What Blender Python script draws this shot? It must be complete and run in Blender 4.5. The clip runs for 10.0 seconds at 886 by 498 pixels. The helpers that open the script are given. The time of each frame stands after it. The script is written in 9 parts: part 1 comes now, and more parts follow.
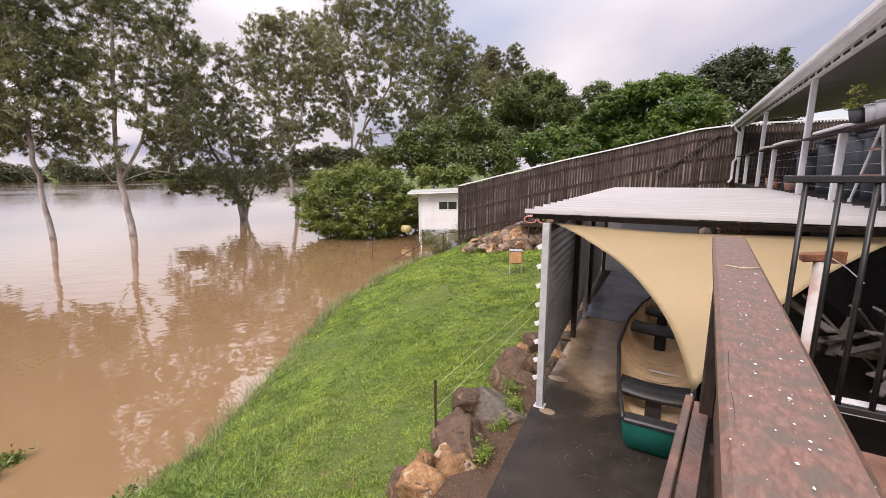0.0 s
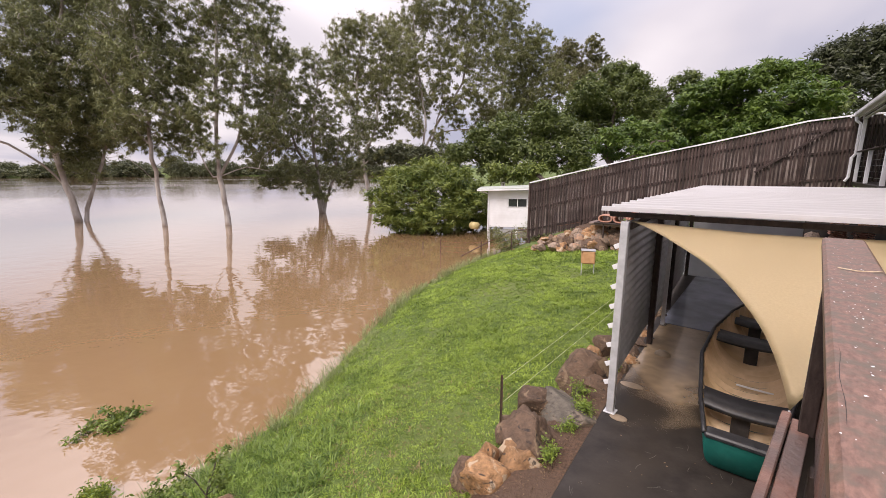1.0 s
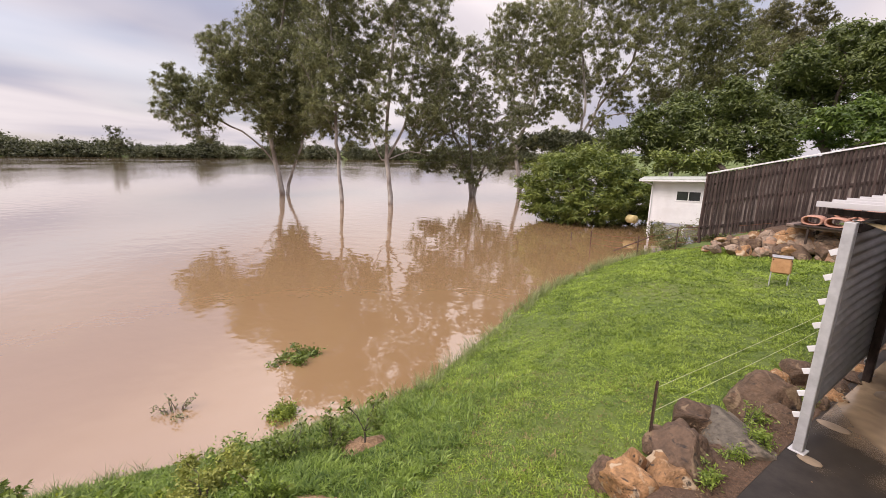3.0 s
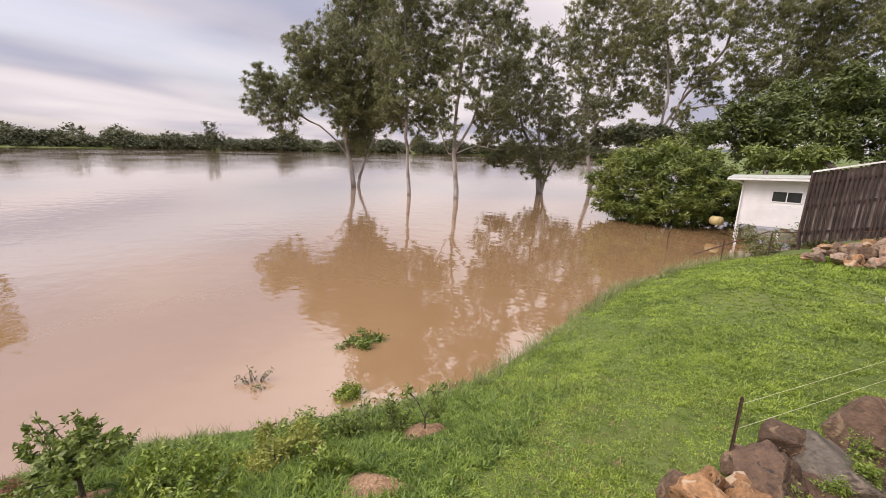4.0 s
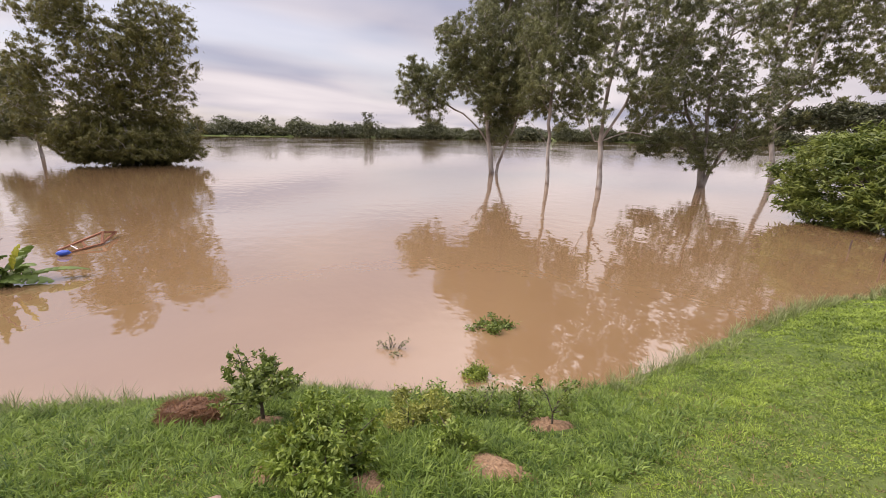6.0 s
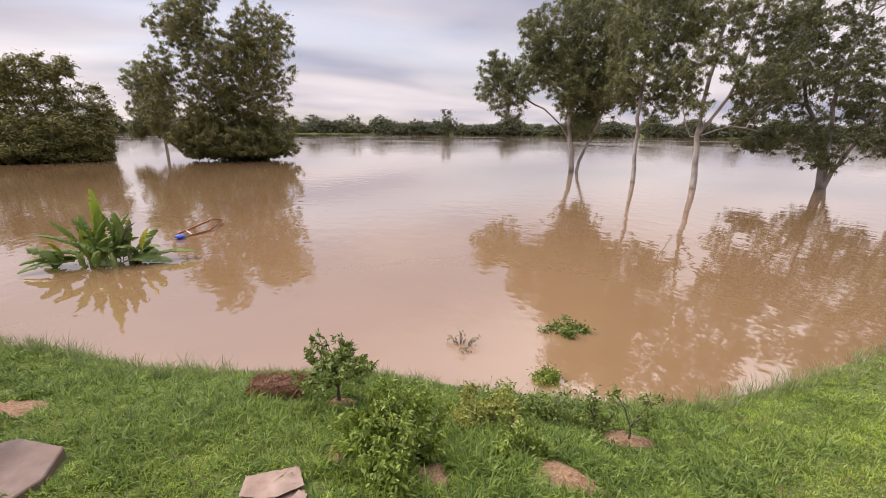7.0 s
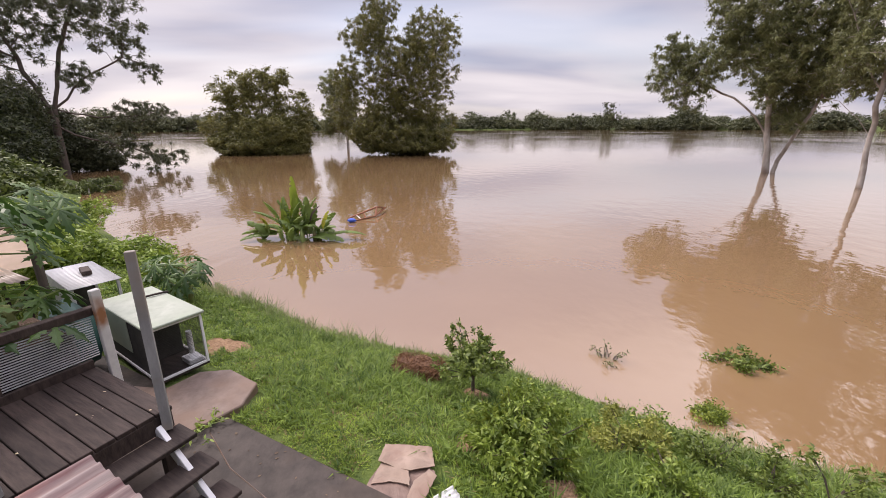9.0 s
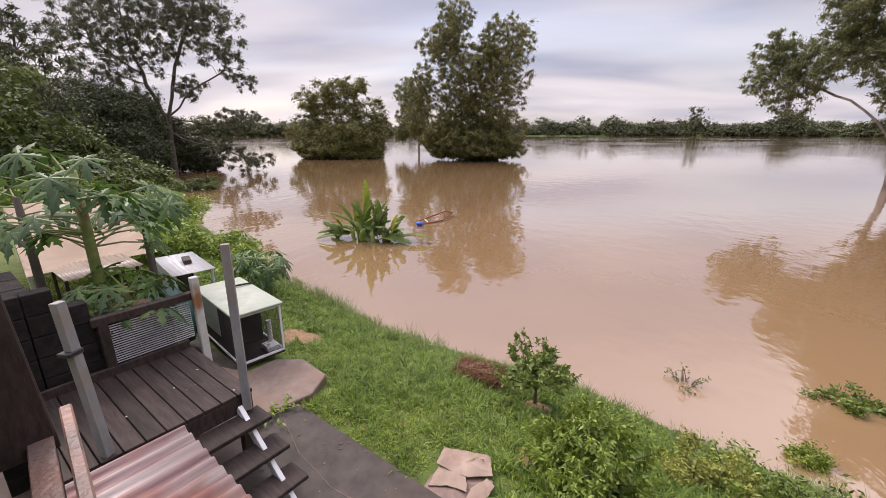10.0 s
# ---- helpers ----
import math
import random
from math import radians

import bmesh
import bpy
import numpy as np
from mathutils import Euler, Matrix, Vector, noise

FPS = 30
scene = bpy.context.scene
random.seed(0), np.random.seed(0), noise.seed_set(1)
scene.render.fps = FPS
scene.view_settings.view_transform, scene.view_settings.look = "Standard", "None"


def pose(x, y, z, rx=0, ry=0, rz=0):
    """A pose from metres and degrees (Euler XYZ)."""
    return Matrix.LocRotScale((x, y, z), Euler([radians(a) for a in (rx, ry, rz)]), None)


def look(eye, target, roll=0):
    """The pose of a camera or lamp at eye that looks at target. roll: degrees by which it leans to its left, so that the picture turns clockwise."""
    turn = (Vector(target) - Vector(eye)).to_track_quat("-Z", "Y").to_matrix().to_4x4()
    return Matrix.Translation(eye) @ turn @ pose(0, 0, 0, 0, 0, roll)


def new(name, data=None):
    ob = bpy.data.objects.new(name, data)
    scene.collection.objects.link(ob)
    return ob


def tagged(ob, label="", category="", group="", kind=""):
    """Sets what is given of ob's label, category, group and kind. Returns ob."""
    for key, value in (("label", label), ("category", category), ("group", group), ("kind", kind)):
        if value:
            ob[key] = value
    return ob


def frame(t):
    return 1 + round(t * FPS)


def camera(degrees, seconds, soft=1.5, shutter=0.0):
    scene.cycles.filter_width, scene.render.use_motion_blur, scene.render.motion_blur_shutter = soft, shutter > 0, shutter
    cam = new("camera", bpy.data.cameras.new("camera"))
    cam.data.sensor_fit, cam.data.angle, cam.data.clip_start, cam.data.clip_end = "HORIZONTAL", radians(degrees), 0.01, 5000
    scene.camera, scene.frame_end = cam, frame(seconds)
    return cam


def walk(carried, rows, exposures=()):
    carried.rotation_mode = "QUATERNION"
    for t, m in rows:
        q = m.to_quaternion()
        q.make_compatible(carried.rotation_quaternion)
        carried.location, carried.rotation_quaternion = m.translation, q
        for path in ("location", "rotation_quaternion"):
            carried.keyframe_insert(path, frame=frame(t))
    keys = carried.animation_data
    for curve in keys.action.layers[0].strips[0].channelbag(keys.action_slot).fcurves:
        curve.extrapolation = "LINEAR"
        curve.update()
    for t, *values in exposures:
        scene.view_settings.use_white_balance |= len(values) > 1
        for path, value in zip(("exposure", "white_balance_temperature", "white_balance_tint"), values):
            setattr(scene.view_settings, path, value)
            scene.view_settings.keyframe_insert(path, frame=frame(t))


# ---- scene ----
cam = camera(94.41, 10.0, soft=0.85)
PATH = [
    (0.0, -0.000, 0.000, 4.260, 79.53, 0.31, -0.63),
    (0.5, -0.021, -0.025, 4.253, 79.40, 0.29, 3.94),
    (1.0, -0.044, -0.058, 4.244, 79.16, 0.14, 8.87),
    (1.5, -0.078, -0.084, 4.234, 78.72, -0.01, 13.94),
    (2.0, -0.102, -0.111, 4.222, 78.20, -0.31, 19.18),
    (2.5, -0.122, -0.132, 4.210, 77.70, -0.58, 24.36),
    (4.0, -0.175, -0.180, 4.174, 76.36, -1.20, 38.32),
    (4.5, -0.201, -0.200, 4.163, 75.86, -1.32, 42.67),
    (5.0, -0.231, -0.218, 4.149, 75.32, -1.42, 47.19),
    (5.5, -0.257, -0.230, 4.135, 74.81, -1.23, 51.98),
    (7.0, -0.324, -0.234, 4.106, 73.83, -0.50, 67.44),
    (7.5, -0.347, -0.227, 4.101, 73.56, -0.32, 72.68),
    (8.0, -0.375, -0.227, 4.096, 73.26, -0.12, 77.84),
    (8.5, -0.398, -0.231, 4.093, 73.10, 0.10, 82.97),
    (9.0, -0.420, -0.251, 4.088, 73.23, 0.19, 87.96),
    (9.5, -0.428, -0.269, 4.083, 73.58, 0.22, 92.80),
    (10.0, -0.425, -0.284, 4.084, 74.02, 0.14, 97.35),
]
walk(cam, [(t, pose(x, y, z, rx, ry, rz)) for t, x, y, z, rx, ry, rz in PATH], exposures=[(0.0, 0.70, 6880, 22), (1.5, 0.68, 6960, 22), (3.5, 0.60, 7080, 22), (5.5, 0.58, 7080, 22), (8.0, 0.58, 6940, 22), (10.0, 0.58, 6860, 22)])

# ---- light: an overcast morning after rain ----
SUN_EL, SUN_AZ = 48, 215


def make_world():
    w = bpy.data.worlds.new("overcast_sky")
    scene.world = w
    w.use_nodes = True
    nt = w.node_tree
    nt.nodes.clear()
    N = nt.nodes.new
    out, mix = N("ShaderNodeOutputWorld"), N("ShaderNodeMixShader")
    sky = N("ShaderNodeTexSky")
    sky.sky_type, sky.sun_disc = "NISHITA", False
    sky.sun_elevation, sky.sun_rotation = radians(SUN_EL), radians(SUN_AZ)
    sky.air_density, sky.dust_density = 1.0, 2.0
    b1 = N("ShaderNodeBackground")
    b1.inputs["Strength"].default_value = 0.12
    nt.links.new(sky.outputs[0], b1.inputs["Color"])
    # cloud layer: long flat streaks, flattened towards the horizon
    tc, sep = N("ShaderNodeTexCoord"), N("ShaderNodeSeparateXYZ")
    nt.links.new(tc.outputs["Generated"], sep.inputs[0])
    den = N("ShaderNodeMath"); den.operation = "ADD"; den.inputs[1].default_value = 0.16
    mx = N("ShaderNodeMath"); mx.operation = "MAXIMUM"; mx.inputs[1].default_value = 0.0
    nt.links.new(sep.outputs["Z"], mx.inputs[0])
    nt.links.new(mx.outputs[0], den.inputs[0])
    dx, dy = N("ShaderNodeMath"), N("ShaderNodeMath")
    for d, ax in ((dx, "X"), (dy, "Y")):
        d.operation = "DIVIDE"
        nt.links.new(sep.outputs[ax], d.inputs[0])
        nt.links.new(den.outputs[0], d.inputs[1])
    comb = N("ShaderNodeCombineXYZ")
    nt.links.new(dx.outputs[0], comb.inputs["X"])
    nt.links.new(dy.outputs[0], comb.inputs["Y"])
    mp = N("ShaderNodeMapping")
    mp.inputs["Rotation"].default_value = (0, 0, radians(25))
    mp.inputs["Scale"].default_value = (0.95, 0.5, 1)
    nt.links.new(comb.outputs[0], mp.inputs[0])
    n1, n2 = N("ShaderNodeTexNoise"), N("ShaderNodeTexNoise")
    n1.inputs["Scale"].default_value, n1.inputs["Detail"].default_value, n1.inputs["Roughness"].default_value, n1.inputs["Distortion"].default_value = 0.9, 4, 0.42, 0.35
    n2.inputs["Scale"].default_value, n2.inputs["Detail"].default_value = 0.55, 3
    nt.links.new(mp.outputs[0], n1.inputs["Vector"])
    nt.links.new(mp.outputs[0], n2.inputs["Vector"])
    r1 = N("ShaderNodeValToRGB")
    els = r1.color_ramp.elements
    els[0].position, els[0].color = 0.36, (0.40, 0.44, 0.56, 1)
    els[1].position, els[1].color = 0.64, (0.80, 0.805, 0.835, 1)
    e = els.new(0.50); e.color = (0.63, 0.64, 0.695, 1)
    nt.links.new(n1.outputs[0], r1.inputs[0])
    b2 = N("ShaderNodeBackground")
    # an overcast sky is brightest overhead
    up = N("ShaderNodeMapRange")
    up.interpolation_type = "SMOOTHSTEP"
    up.inputs[1].default_value, up.inputs[2].default_value, up.inputs[3].default_value, up.inputs[4].default_value = 0.24, 0.88, 0.72, 2.55
    nt.links.new(sep.outputs["Z"], up.inputs[0])
    nt.links.new(up.outputs[0], b2.inputs["Strength"])
    nt.links.new(r1.outputs[0], b2.inputs["Color"])
    # thin places let the blue through
    r2 = N("ShaderNodeValToRGB")
    r2.color_ramp.elements[0].position, r2.color_ramp.elements[0].color = 0.36, (0.50, 0.50, 0.50, 1)
    r2.color_ramp.elements[1].position, r2.color_ramp.elements[1].color = 0.50, (0.96, 0.96, 0.96, 1)
    nt.links.new(n2.outputs[0], r2.inputs[0])
    nt.links.new(r2.outputs[0], mix.inputs[0])
    nt.links.new(b1.outputs[0], mix.inputs[1])
    nt.links.new(b2.outputs[0], mix.inputs[2])
    nt.links.new(mix.outputs[0], out.inputs["Surface"])


make_world()
sun = new("sun", bpy.data.lights.new("sun", "SUN"))
sun.data.energy, sun.data.angle, sun.data.color = 1.5, radians(20), (1.0, 0.96, 0.9)
sun.matrix_world = look((0, 0, 0), (-math.sin(radians(SUN_AZ)) * math.cos(radians(SUN_EL)), -math.cos(radians(SUN_AZ)) * math.cos(radians(SUN_EL)), -math.sin(radians(SUN_EL))))

# ---- materials ----
def material(name, c1, c2, scale=6.0, rough=0.7, metal=0.0, bump=0.2, bump_scale=None, c3=None, coarse=0.6, stretch=(1, 1, 1), vary=0.0, spec=0.5, dist=0.02):
    """Two-scale noise between c1 and c2, with blotches of c3; vary: spread of lightness from piece to piece."""
    m = bpy.data.materials.new(name)
    m.use_nodes = True
    nt = m.node_tree
    N, L = nt.nodes.new, nt.links.new
    bs = nt.nodes["Principled BSDF"]
    tc, mp = N("ShaderNodeTexCoord"), N("ShaderNodeMapping")
    mp.inputs["Scale"].default_value = stretch
    L(tc.outputs["Object"], mp.inputs[0])
    fine, big = N("ShaderNodeTexNoise"), N("ShaderNodeTexNoise")
    fine.inputs["Scale"].default_value, fine.inputs["Detail"].default_value, fine.inputs["Roughness"].default_value = scale, 6, 0.65
    big.inputs["Scale"].default_value, big.inputs["Detail"].default_value = coarse, 3
    L(mp.outputs[0], fine.inputs["Vector"])
    L(tc.outputs["Object"], big.inputs["Vector"])
    ramp = N("ShaderNodeValToRGB")
    ramp.color_ramp.elements[0].position, ramp.color_ramp.elements[0].color = 0.33, (*c1, 1)
    ramp.color_ramp.elements[1].position, ramp.color_ramp.elements[1].color = 0.67, (*c2, 1)
    L(fine.outputs[0], ramp.inputs[0])
    col = ramp.outputs[0]
    if c3:
        r2, mx = N("ShaderNodeValToRGB"), N("ShaderNodeMix")
        r2.color_ramp.elements[0].position, r2.color_ramp.elements[1].position = 0.45, 0.62
        L(big.outputs[0], r2.inputs[0])
        mx.data_type = "RGBA"
        L(r2.outputs[0], mx.inputs[0])
        L(col, mx.inputs[6])
        mx.inputs[7].default_value = (*c3, 1)
        col = mx.outputs[2]
    if vary:
        oi, hs, mr = N("ShaderNodeObjectInfo"), N("ShaderNodeHueSaturation"), N("ShaderNodeMapRange")
        mr.inputs[3].default_value, mr.inputs[4].default_value = 1 - vary, 1 + vary
        L(oi.outputs["Random"], mr.inputs[0])
        L(mr.outputs[0], hs.inputs["Value"])
        L(col, hs.inputs["Color"])
        col = hs.outputs[0]
    L(col, bs.inputs["Base Color"])
    bs.inputs["Roughness"].default_value, bs.inputs["Metallic"].default_value = rough, metal
    bs.inputs["Specular IOR Level"].default_value = spec
    if bump:
        b = N("ShaderNodeBump")
        b.inputs["Strength"].default_value, b.inputs["Distance"].default_value = bump, dist
        bn = N("ShaderNodeTexNoise")
        bn.inputs["Scale"].default_value, bn.inputs["Detail"].default_value = bump_scale or scale * 2, 4
        L(mp.outputs[0], bn.inputs["Vector"])
        L(bn.outputs[0], b.inputs["Height"])
        L(b.outputs[0], bs.inputs["Normal"])
    return m


def leaf_material(name, dark, light, rough=0.5, through_amount=0.3, patch=0.7):
    """Leaves that differ one from the next, with some light coming through them."""
    m = bpy.data.materials.new(name)
    m.use_nodes = True
    nt = m.node_tree
    N, L = nt.nodes.new, nt.links.new
    bs = nt.nodes["Principled BSDF"]
    geo, ramp, tc, no, add = N("ShaderNodeNewGeometry"), N("ShaderNodeValToRGB"), N("ShaderNodeTexCoord"), N("ShaderNodeTexNoise"), N("ShaderNodeMix")
    no.inputs["Scale"].default_value = patch
    L(tc.outputs["Object"], no.inputs["Vector"])
    add.data_type = "FLOAT"
    add.inputs[0].default_value = 0.62
    L(geo.outputs["Random Per Island"], add.inputs[2])
    L(no.outputs[0], add.inputs[3])
    ramp.color_ramp.elements[0].position, ramp.color_ramp.elements[0].color = 0.28, (*dark, 1)
    ramp.color_ramp.elements[1].position, ramp.color_ramp.elements[1].color = 0.74, (*light, 1)
    L(add.outputs[0], ramp.inputs[0])
    L(ramp.outputs[0], bs.inputs["Base Color"])
    bs.inputs["Roughness"].default_value = rough
    tr, mx = N("ShaderNodeBsdfTranslucent"), N("ShaderNodeMixShader")
    L(ramp.outputs[0], tr.inputs["Color"])
    mx.inputs[0].default_value = through_amount
    L(bs.outputs[0], mx.inputs[1])
    L(tr.outputs[0], mx.inputs[2])
    L(mx.outputs[0], nt.nodes["Material Output"].inputs["Surface"])
    return m


def water_material():
    m = bpy.data.materials.new("muddy_flood_water")
    m.use_nodes = True
    nt = m.node_tree
    N, L = nt.nodes.new, nt.links.new
    bs = nt.nodes["Principled BSDF"]
    tc = N("ShaderNodeTexCoord")
    big, ramp = N("ShaderNodeTexNoise"), N("ShaderNodeValToRGB")
    big.inputs["Scale"].default_value, big.inputs["Detail"].default_value = 0.06, 4
    L(tc.outputs["Object"], big.inputs["Vector"])
    ramp.color_ramp.elements[0].position, ramp.color_ramp.elements[0].color = 0.35, (0.240, 0.146, 0.072, 1)
    ramp.color_ramp.elements[1].position, ramp.color_ramp.elements[1].color = 0.68, (0.288, 0.178, 0.092, 1)
    L(big.outputs[0], ramp.inputs[0])
    L(ramp.outputs[0], bs.inputs["Base Color"])
    bs.inputs["Roughness"].default_value, bs.inputs["IOR"].default_value = 0.02, 1.66
    bs.inputs["Specular IOR Level"].default_value = 0.95
    # slow swirls, with patches of finer ripple
    n1, n2, n3 = N("ShaderNodeTexNoise"), N("ShaderNodeTexNoise"), N("ShaderNodeTexNoise")
    m1 = N("ShaderNodeMapping")
    m1.inputs["Rotation"].default_value, m1.inputs["Scale"].default_value = (0, 0, radians(20)), (0.75, 1.0, 1)
    L(tc.outputs["Object"], m1.inputs[0])
    n1.inputs["Scale"].default_value, n1.inputs["Detail"].default_value = 1.3, 2
    n2.inputs["Scale"].default_value, n2.inputs["Detail"].default_value = 4.5, 2
    n3.inputs["Scale"].default_value, n3.inputs["Detail"].default_value = 0.09, 3
    L(m1.outputs[0], n1.inputs["Vector"])
    L(m1.outputs[0], n2.inputs["Vector"])
    L(tc.outputs["Object"], n3.inputs["Vector"])
    r3, mul, sm = N("ShaderNodeMapRange"), N("ShaderNodeMath"), N("ShaderNodeMath")
    r3.inputs[1].default_value, r3.inputs[2].default_value, r3.inputs[3].default_value, r3.inputs[4].default_value = 0.42, 0.62, 0.06, 0.30
    L(n3.outputs[0], r3.inputs[0])
    mul.operation, sm.operation = "MULTIPLY", "ADD"
    # the open river runs rougher than the still backwater over the yard
    far, fr, both = N("ShaderNodeVectorMath"), N("ShaderNodeMapRange"), N("ShaderNodeMath")
    far.operation, both.operation = "LENGTH", "ADD"
    L(tc.outputs["Object"], far.inputs[0])
    fr.inputs[1].default_value, fr.inputs[2].default_value, fr.inputs[3].default_value, fr.inputs[4].default_value = 60, 150, 0.0, 1.0
    L(far.outputs["Value"], fr.inputs[0])
    # the current lays the ripple in long bands across the stream
    unit, spin, band_at, bn, br, bm_ = N("ShaderNodeVectorMath"), N("ShaderNodeVectorMath"), N("ShaderNodeVectorMath"), N("ShaderNodeTexNoise"), N("ShaderNodeMapRange"), N("ShaderNodeMath")
    unit.operation, spin.operation, band_at.operation, bm_.operation = "NORMALIZE", "SCALE", "ADD", "MULTIPLY"
    spin.inputs["Scale"].default_value = 7.0
    step, along = N("ShaderNodeMath"), N("ShaderNodeCombineXYZ")
    step.operation, step.inputs[1].default_value = "MULTIPLY", 0.035
    L(far.outputs["Value"], step.inputs[0])
    L(step.outputs[0], along.inputs["Z"])
    L(tc.outputs["Object"], unit.inputs[0])
    L(unit.outputs[0], spin.inputs[0])
    L(spin.outputs[0], band_at.inputs[0])
    L(along.outputs[0], band_at.inputs[1])
    bn.inputs["Scale"].default_value, bn.inputs["Detail"].default_value = 1.0, 3
    L(band_at.outputs[0], bn.inputs["Vector"])
    br.inputs[1].default_value, br.inputs[2].default_value, br.inputs[3].default_value, br.inputs[4].default_value = 0.42, 0.60, 0.05, 2.2
    L(bn.outputs[0], br.inputs[0])
    L(fr.outputs[0], bm_.inputs[0])
    L(br.outputs[0], bm_.inputs[1])
    L(r3.outputs[0], both.inputs[0])
    L(bm_.outputs[0], both.inputs[1])
    L(n2.outputs[0], mul.inputs[0])
    L(both.outputs[0], mul.inputs[1])
    L(n1.outputs[0], sm.inputs[0])
    L(mul.outputs[0], sm.inputs[1])
    b = N("ShaderNodeBump")
    b.inputs["Strength"].default_value, b.inputs["Distance"].default_value = 0.42, 0.030
    L(sm.outputs[0], b.inputs["Height"])
    L(b.outputs[0], bs.inputs["Normal"])
    bs.inputs["Coat Weight"].default_value, bs.inputs["Coat Roughness"].default_value, bs.inputs["Coat IOR"].default_value = 0.6, 0.02, 1.4
    L(b.outputs[0], bs.inputs["Coat Normal"])
    return m


def grass_ground_material():
    m = material("grassy_earth", (0.048, 0.084, 0.012), (0.110, 0.155, 0.024), scale=9, rough=0.9, bump=0.6, bump_scale=40, c3=(0.11, 0.14, 0.03), coarse=0.45, dist=0.05)
    return m


M_WATER = water_material()
M_GROUND = grass_ground_material()
M_EUC = leaf_material("eucalypt_leaves", (0.074, 0.083, 0.030), (0.265, 0.285, 0.115))
# lightened for the gums further back: air haze put into the colour
M_EUC2 = leaf_material("grey_green_leaves", (0.095, 0.104, 0.038), (0.29, 0.302, 0.115))
M_EUCBROWN = leaf_material("bronze_gum_leaves", (0.10, 0.10, 0.04), (0.24, 0.225, 0.095))
M_RIVERLEAF = leaf_material("dark_drooping_leaves", (0.045, 0.055, 0.026), (0.14, 0.155, 0.075))
M_OLIVE = leaf_material("olive_leaves", (0.082, 0.082, 0.021), (0.24, 0.232, 0.064))
M_DULL = leaf_material("dull_leaves", (0.036, 0.045, 0.022), (0.115, 0.130, 0.062))
M_THICKET = leaf_material("black_green_leaves", (0.022, 0.031, 0.012), (0.085, 0.102, 0.036))
M_MANGO = leaf_material("mango_leaves", (0.05, 0.085, 0.014), (0.25, 0.30, 0.06))
M_DARKLEAF = leaf_material("dark_bank_leaves", (0.046, 0.072, 0.016), (0.165, 0.205, 0.05))
M_FEATHER = leaf_material("bright_feathery_leaves", (0.036, 0.078, 0.012), (0.16, 0.235, 0.04))
# distance haze is mixed into this olive colour
M_FARLEAF = leaf_material("hazy_far_leaves", (0.060, 0.070, 0.032), (0.135, 0.145, 0.062), patch=0.05)
M_SHRUB = leaf_material("shrub_leaves", (0.095, 0.16, 0.022), (0.34, 0.44, 0.075))
M_CITRUS = leaf_material("citrus_leaves", (0.06, 0.10, 0.016), (0.25, 0.32, 0.06))
M_YELLOWLEAF = leaf_material("yellowish_leaves", (0.15, 0.18, 0.03), (0.47, 0.48, 0.11))
M_BRIGHTLEAF = leaf_material("bright_green_leaves", (0.085, 0.14, 0.018), (0.36, 0.42, 0.06))
M_BLADE = leaf_material("grass_blades", (0.062, 0.118, 0.011), (0.375, 0.500, 0.066), rough=0.5, patch=1.6)
M_WEED = leaf_material("weedy_blades", (0.062, 0.122, 0.018), (0.285, 0.40, 0.072), rough=0.5, patch=3.0)
M_CLOVER = leaf_material("creeping_weed_leaves", (0.052, 0.115, 0.015), (0.28, 0.415, 0.062), rough=0.45, patch=2.2)
M_DRYBLADE = leaf_material("dry_blades", (0.16, 0.11, 0.05), (0.36, 0.27, 0.13), rough=0.8)
M_LONGBLADE = leaf_material("long_grass_blades", (0.15, 0.19, 0.06), (0.36, 0.40, 0.18), rough=0.6)
M_BANANAYELLOW = leaf_material("yellowed_banana_leaf", (0.35, 0.36, 0.03), (0.55, 0.52, 0.06))
M_BANANABRIGHT = leaf_material("young_banana_leaf", (0.16, 0.25, 0.025), (0.34, 0.42, 0.06), rough=0.4)
M_DEADLEAF = leaf_material("dead_banana_leaf", (0.05, 0.03, 0.025), (0.10, 0.06, 0.05))
M_BANANA = leaf_material("banana_leaves", (0.05, 0.095, 0.02), (0.22, 0.31, 0.07), rough=0.45, patch=2.5)
M_PAPAYA = leaf_material("papaya_leaves", (0.040, 0.090, 0.020), (0.140, 0.232, 0.055), rough=0.45)
M_BARK = material("pale_gum_bark", (0.28, 0.25, 0.22), (0.50, 0.46, 0.42), scale=3, rough=0.85, bump=0.3, c3=(0.17, 0.135, 0.11), coarse=0.5, stretch=(1, 1, 0.25))
M_BARKD = material("dark_bark", (0.06, 0.05, 0.04), (0.13, 0.10, 0.08), scale=8, rough=0.9, bump=0.5, stretch=(1, 1, 0.3))
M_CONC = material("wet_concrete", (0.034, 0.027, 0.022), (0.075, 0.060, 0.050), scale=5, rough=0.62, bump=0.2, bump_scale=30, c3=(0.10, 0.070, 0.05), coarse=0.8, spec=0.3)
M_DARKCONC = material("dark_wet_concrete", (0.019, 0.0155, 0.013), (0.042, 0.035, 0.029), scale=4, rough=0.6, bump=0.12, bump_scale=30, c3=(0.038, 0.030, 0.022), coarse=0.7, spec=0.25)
M_STONE = material("pinkish_paving_stone", (0.12, 0.085, 0.067), (0.225, 0.165, 0.135), scale=6, rough=0.6, bump=0.3, c3=(0.17, 0.105, 0.07), coarse=1.1)
M_TIMBER = material("weathered_brown_paint_timber", (0.17, 0.085, 0.06), (0.30, 0.165, 0.12), scale=7, rough=0.45, bump=0.4, bump_scale=30, c3=(0.14, 0.10, 0.085), coarse=2.2, stretch=(1, 1, 1))
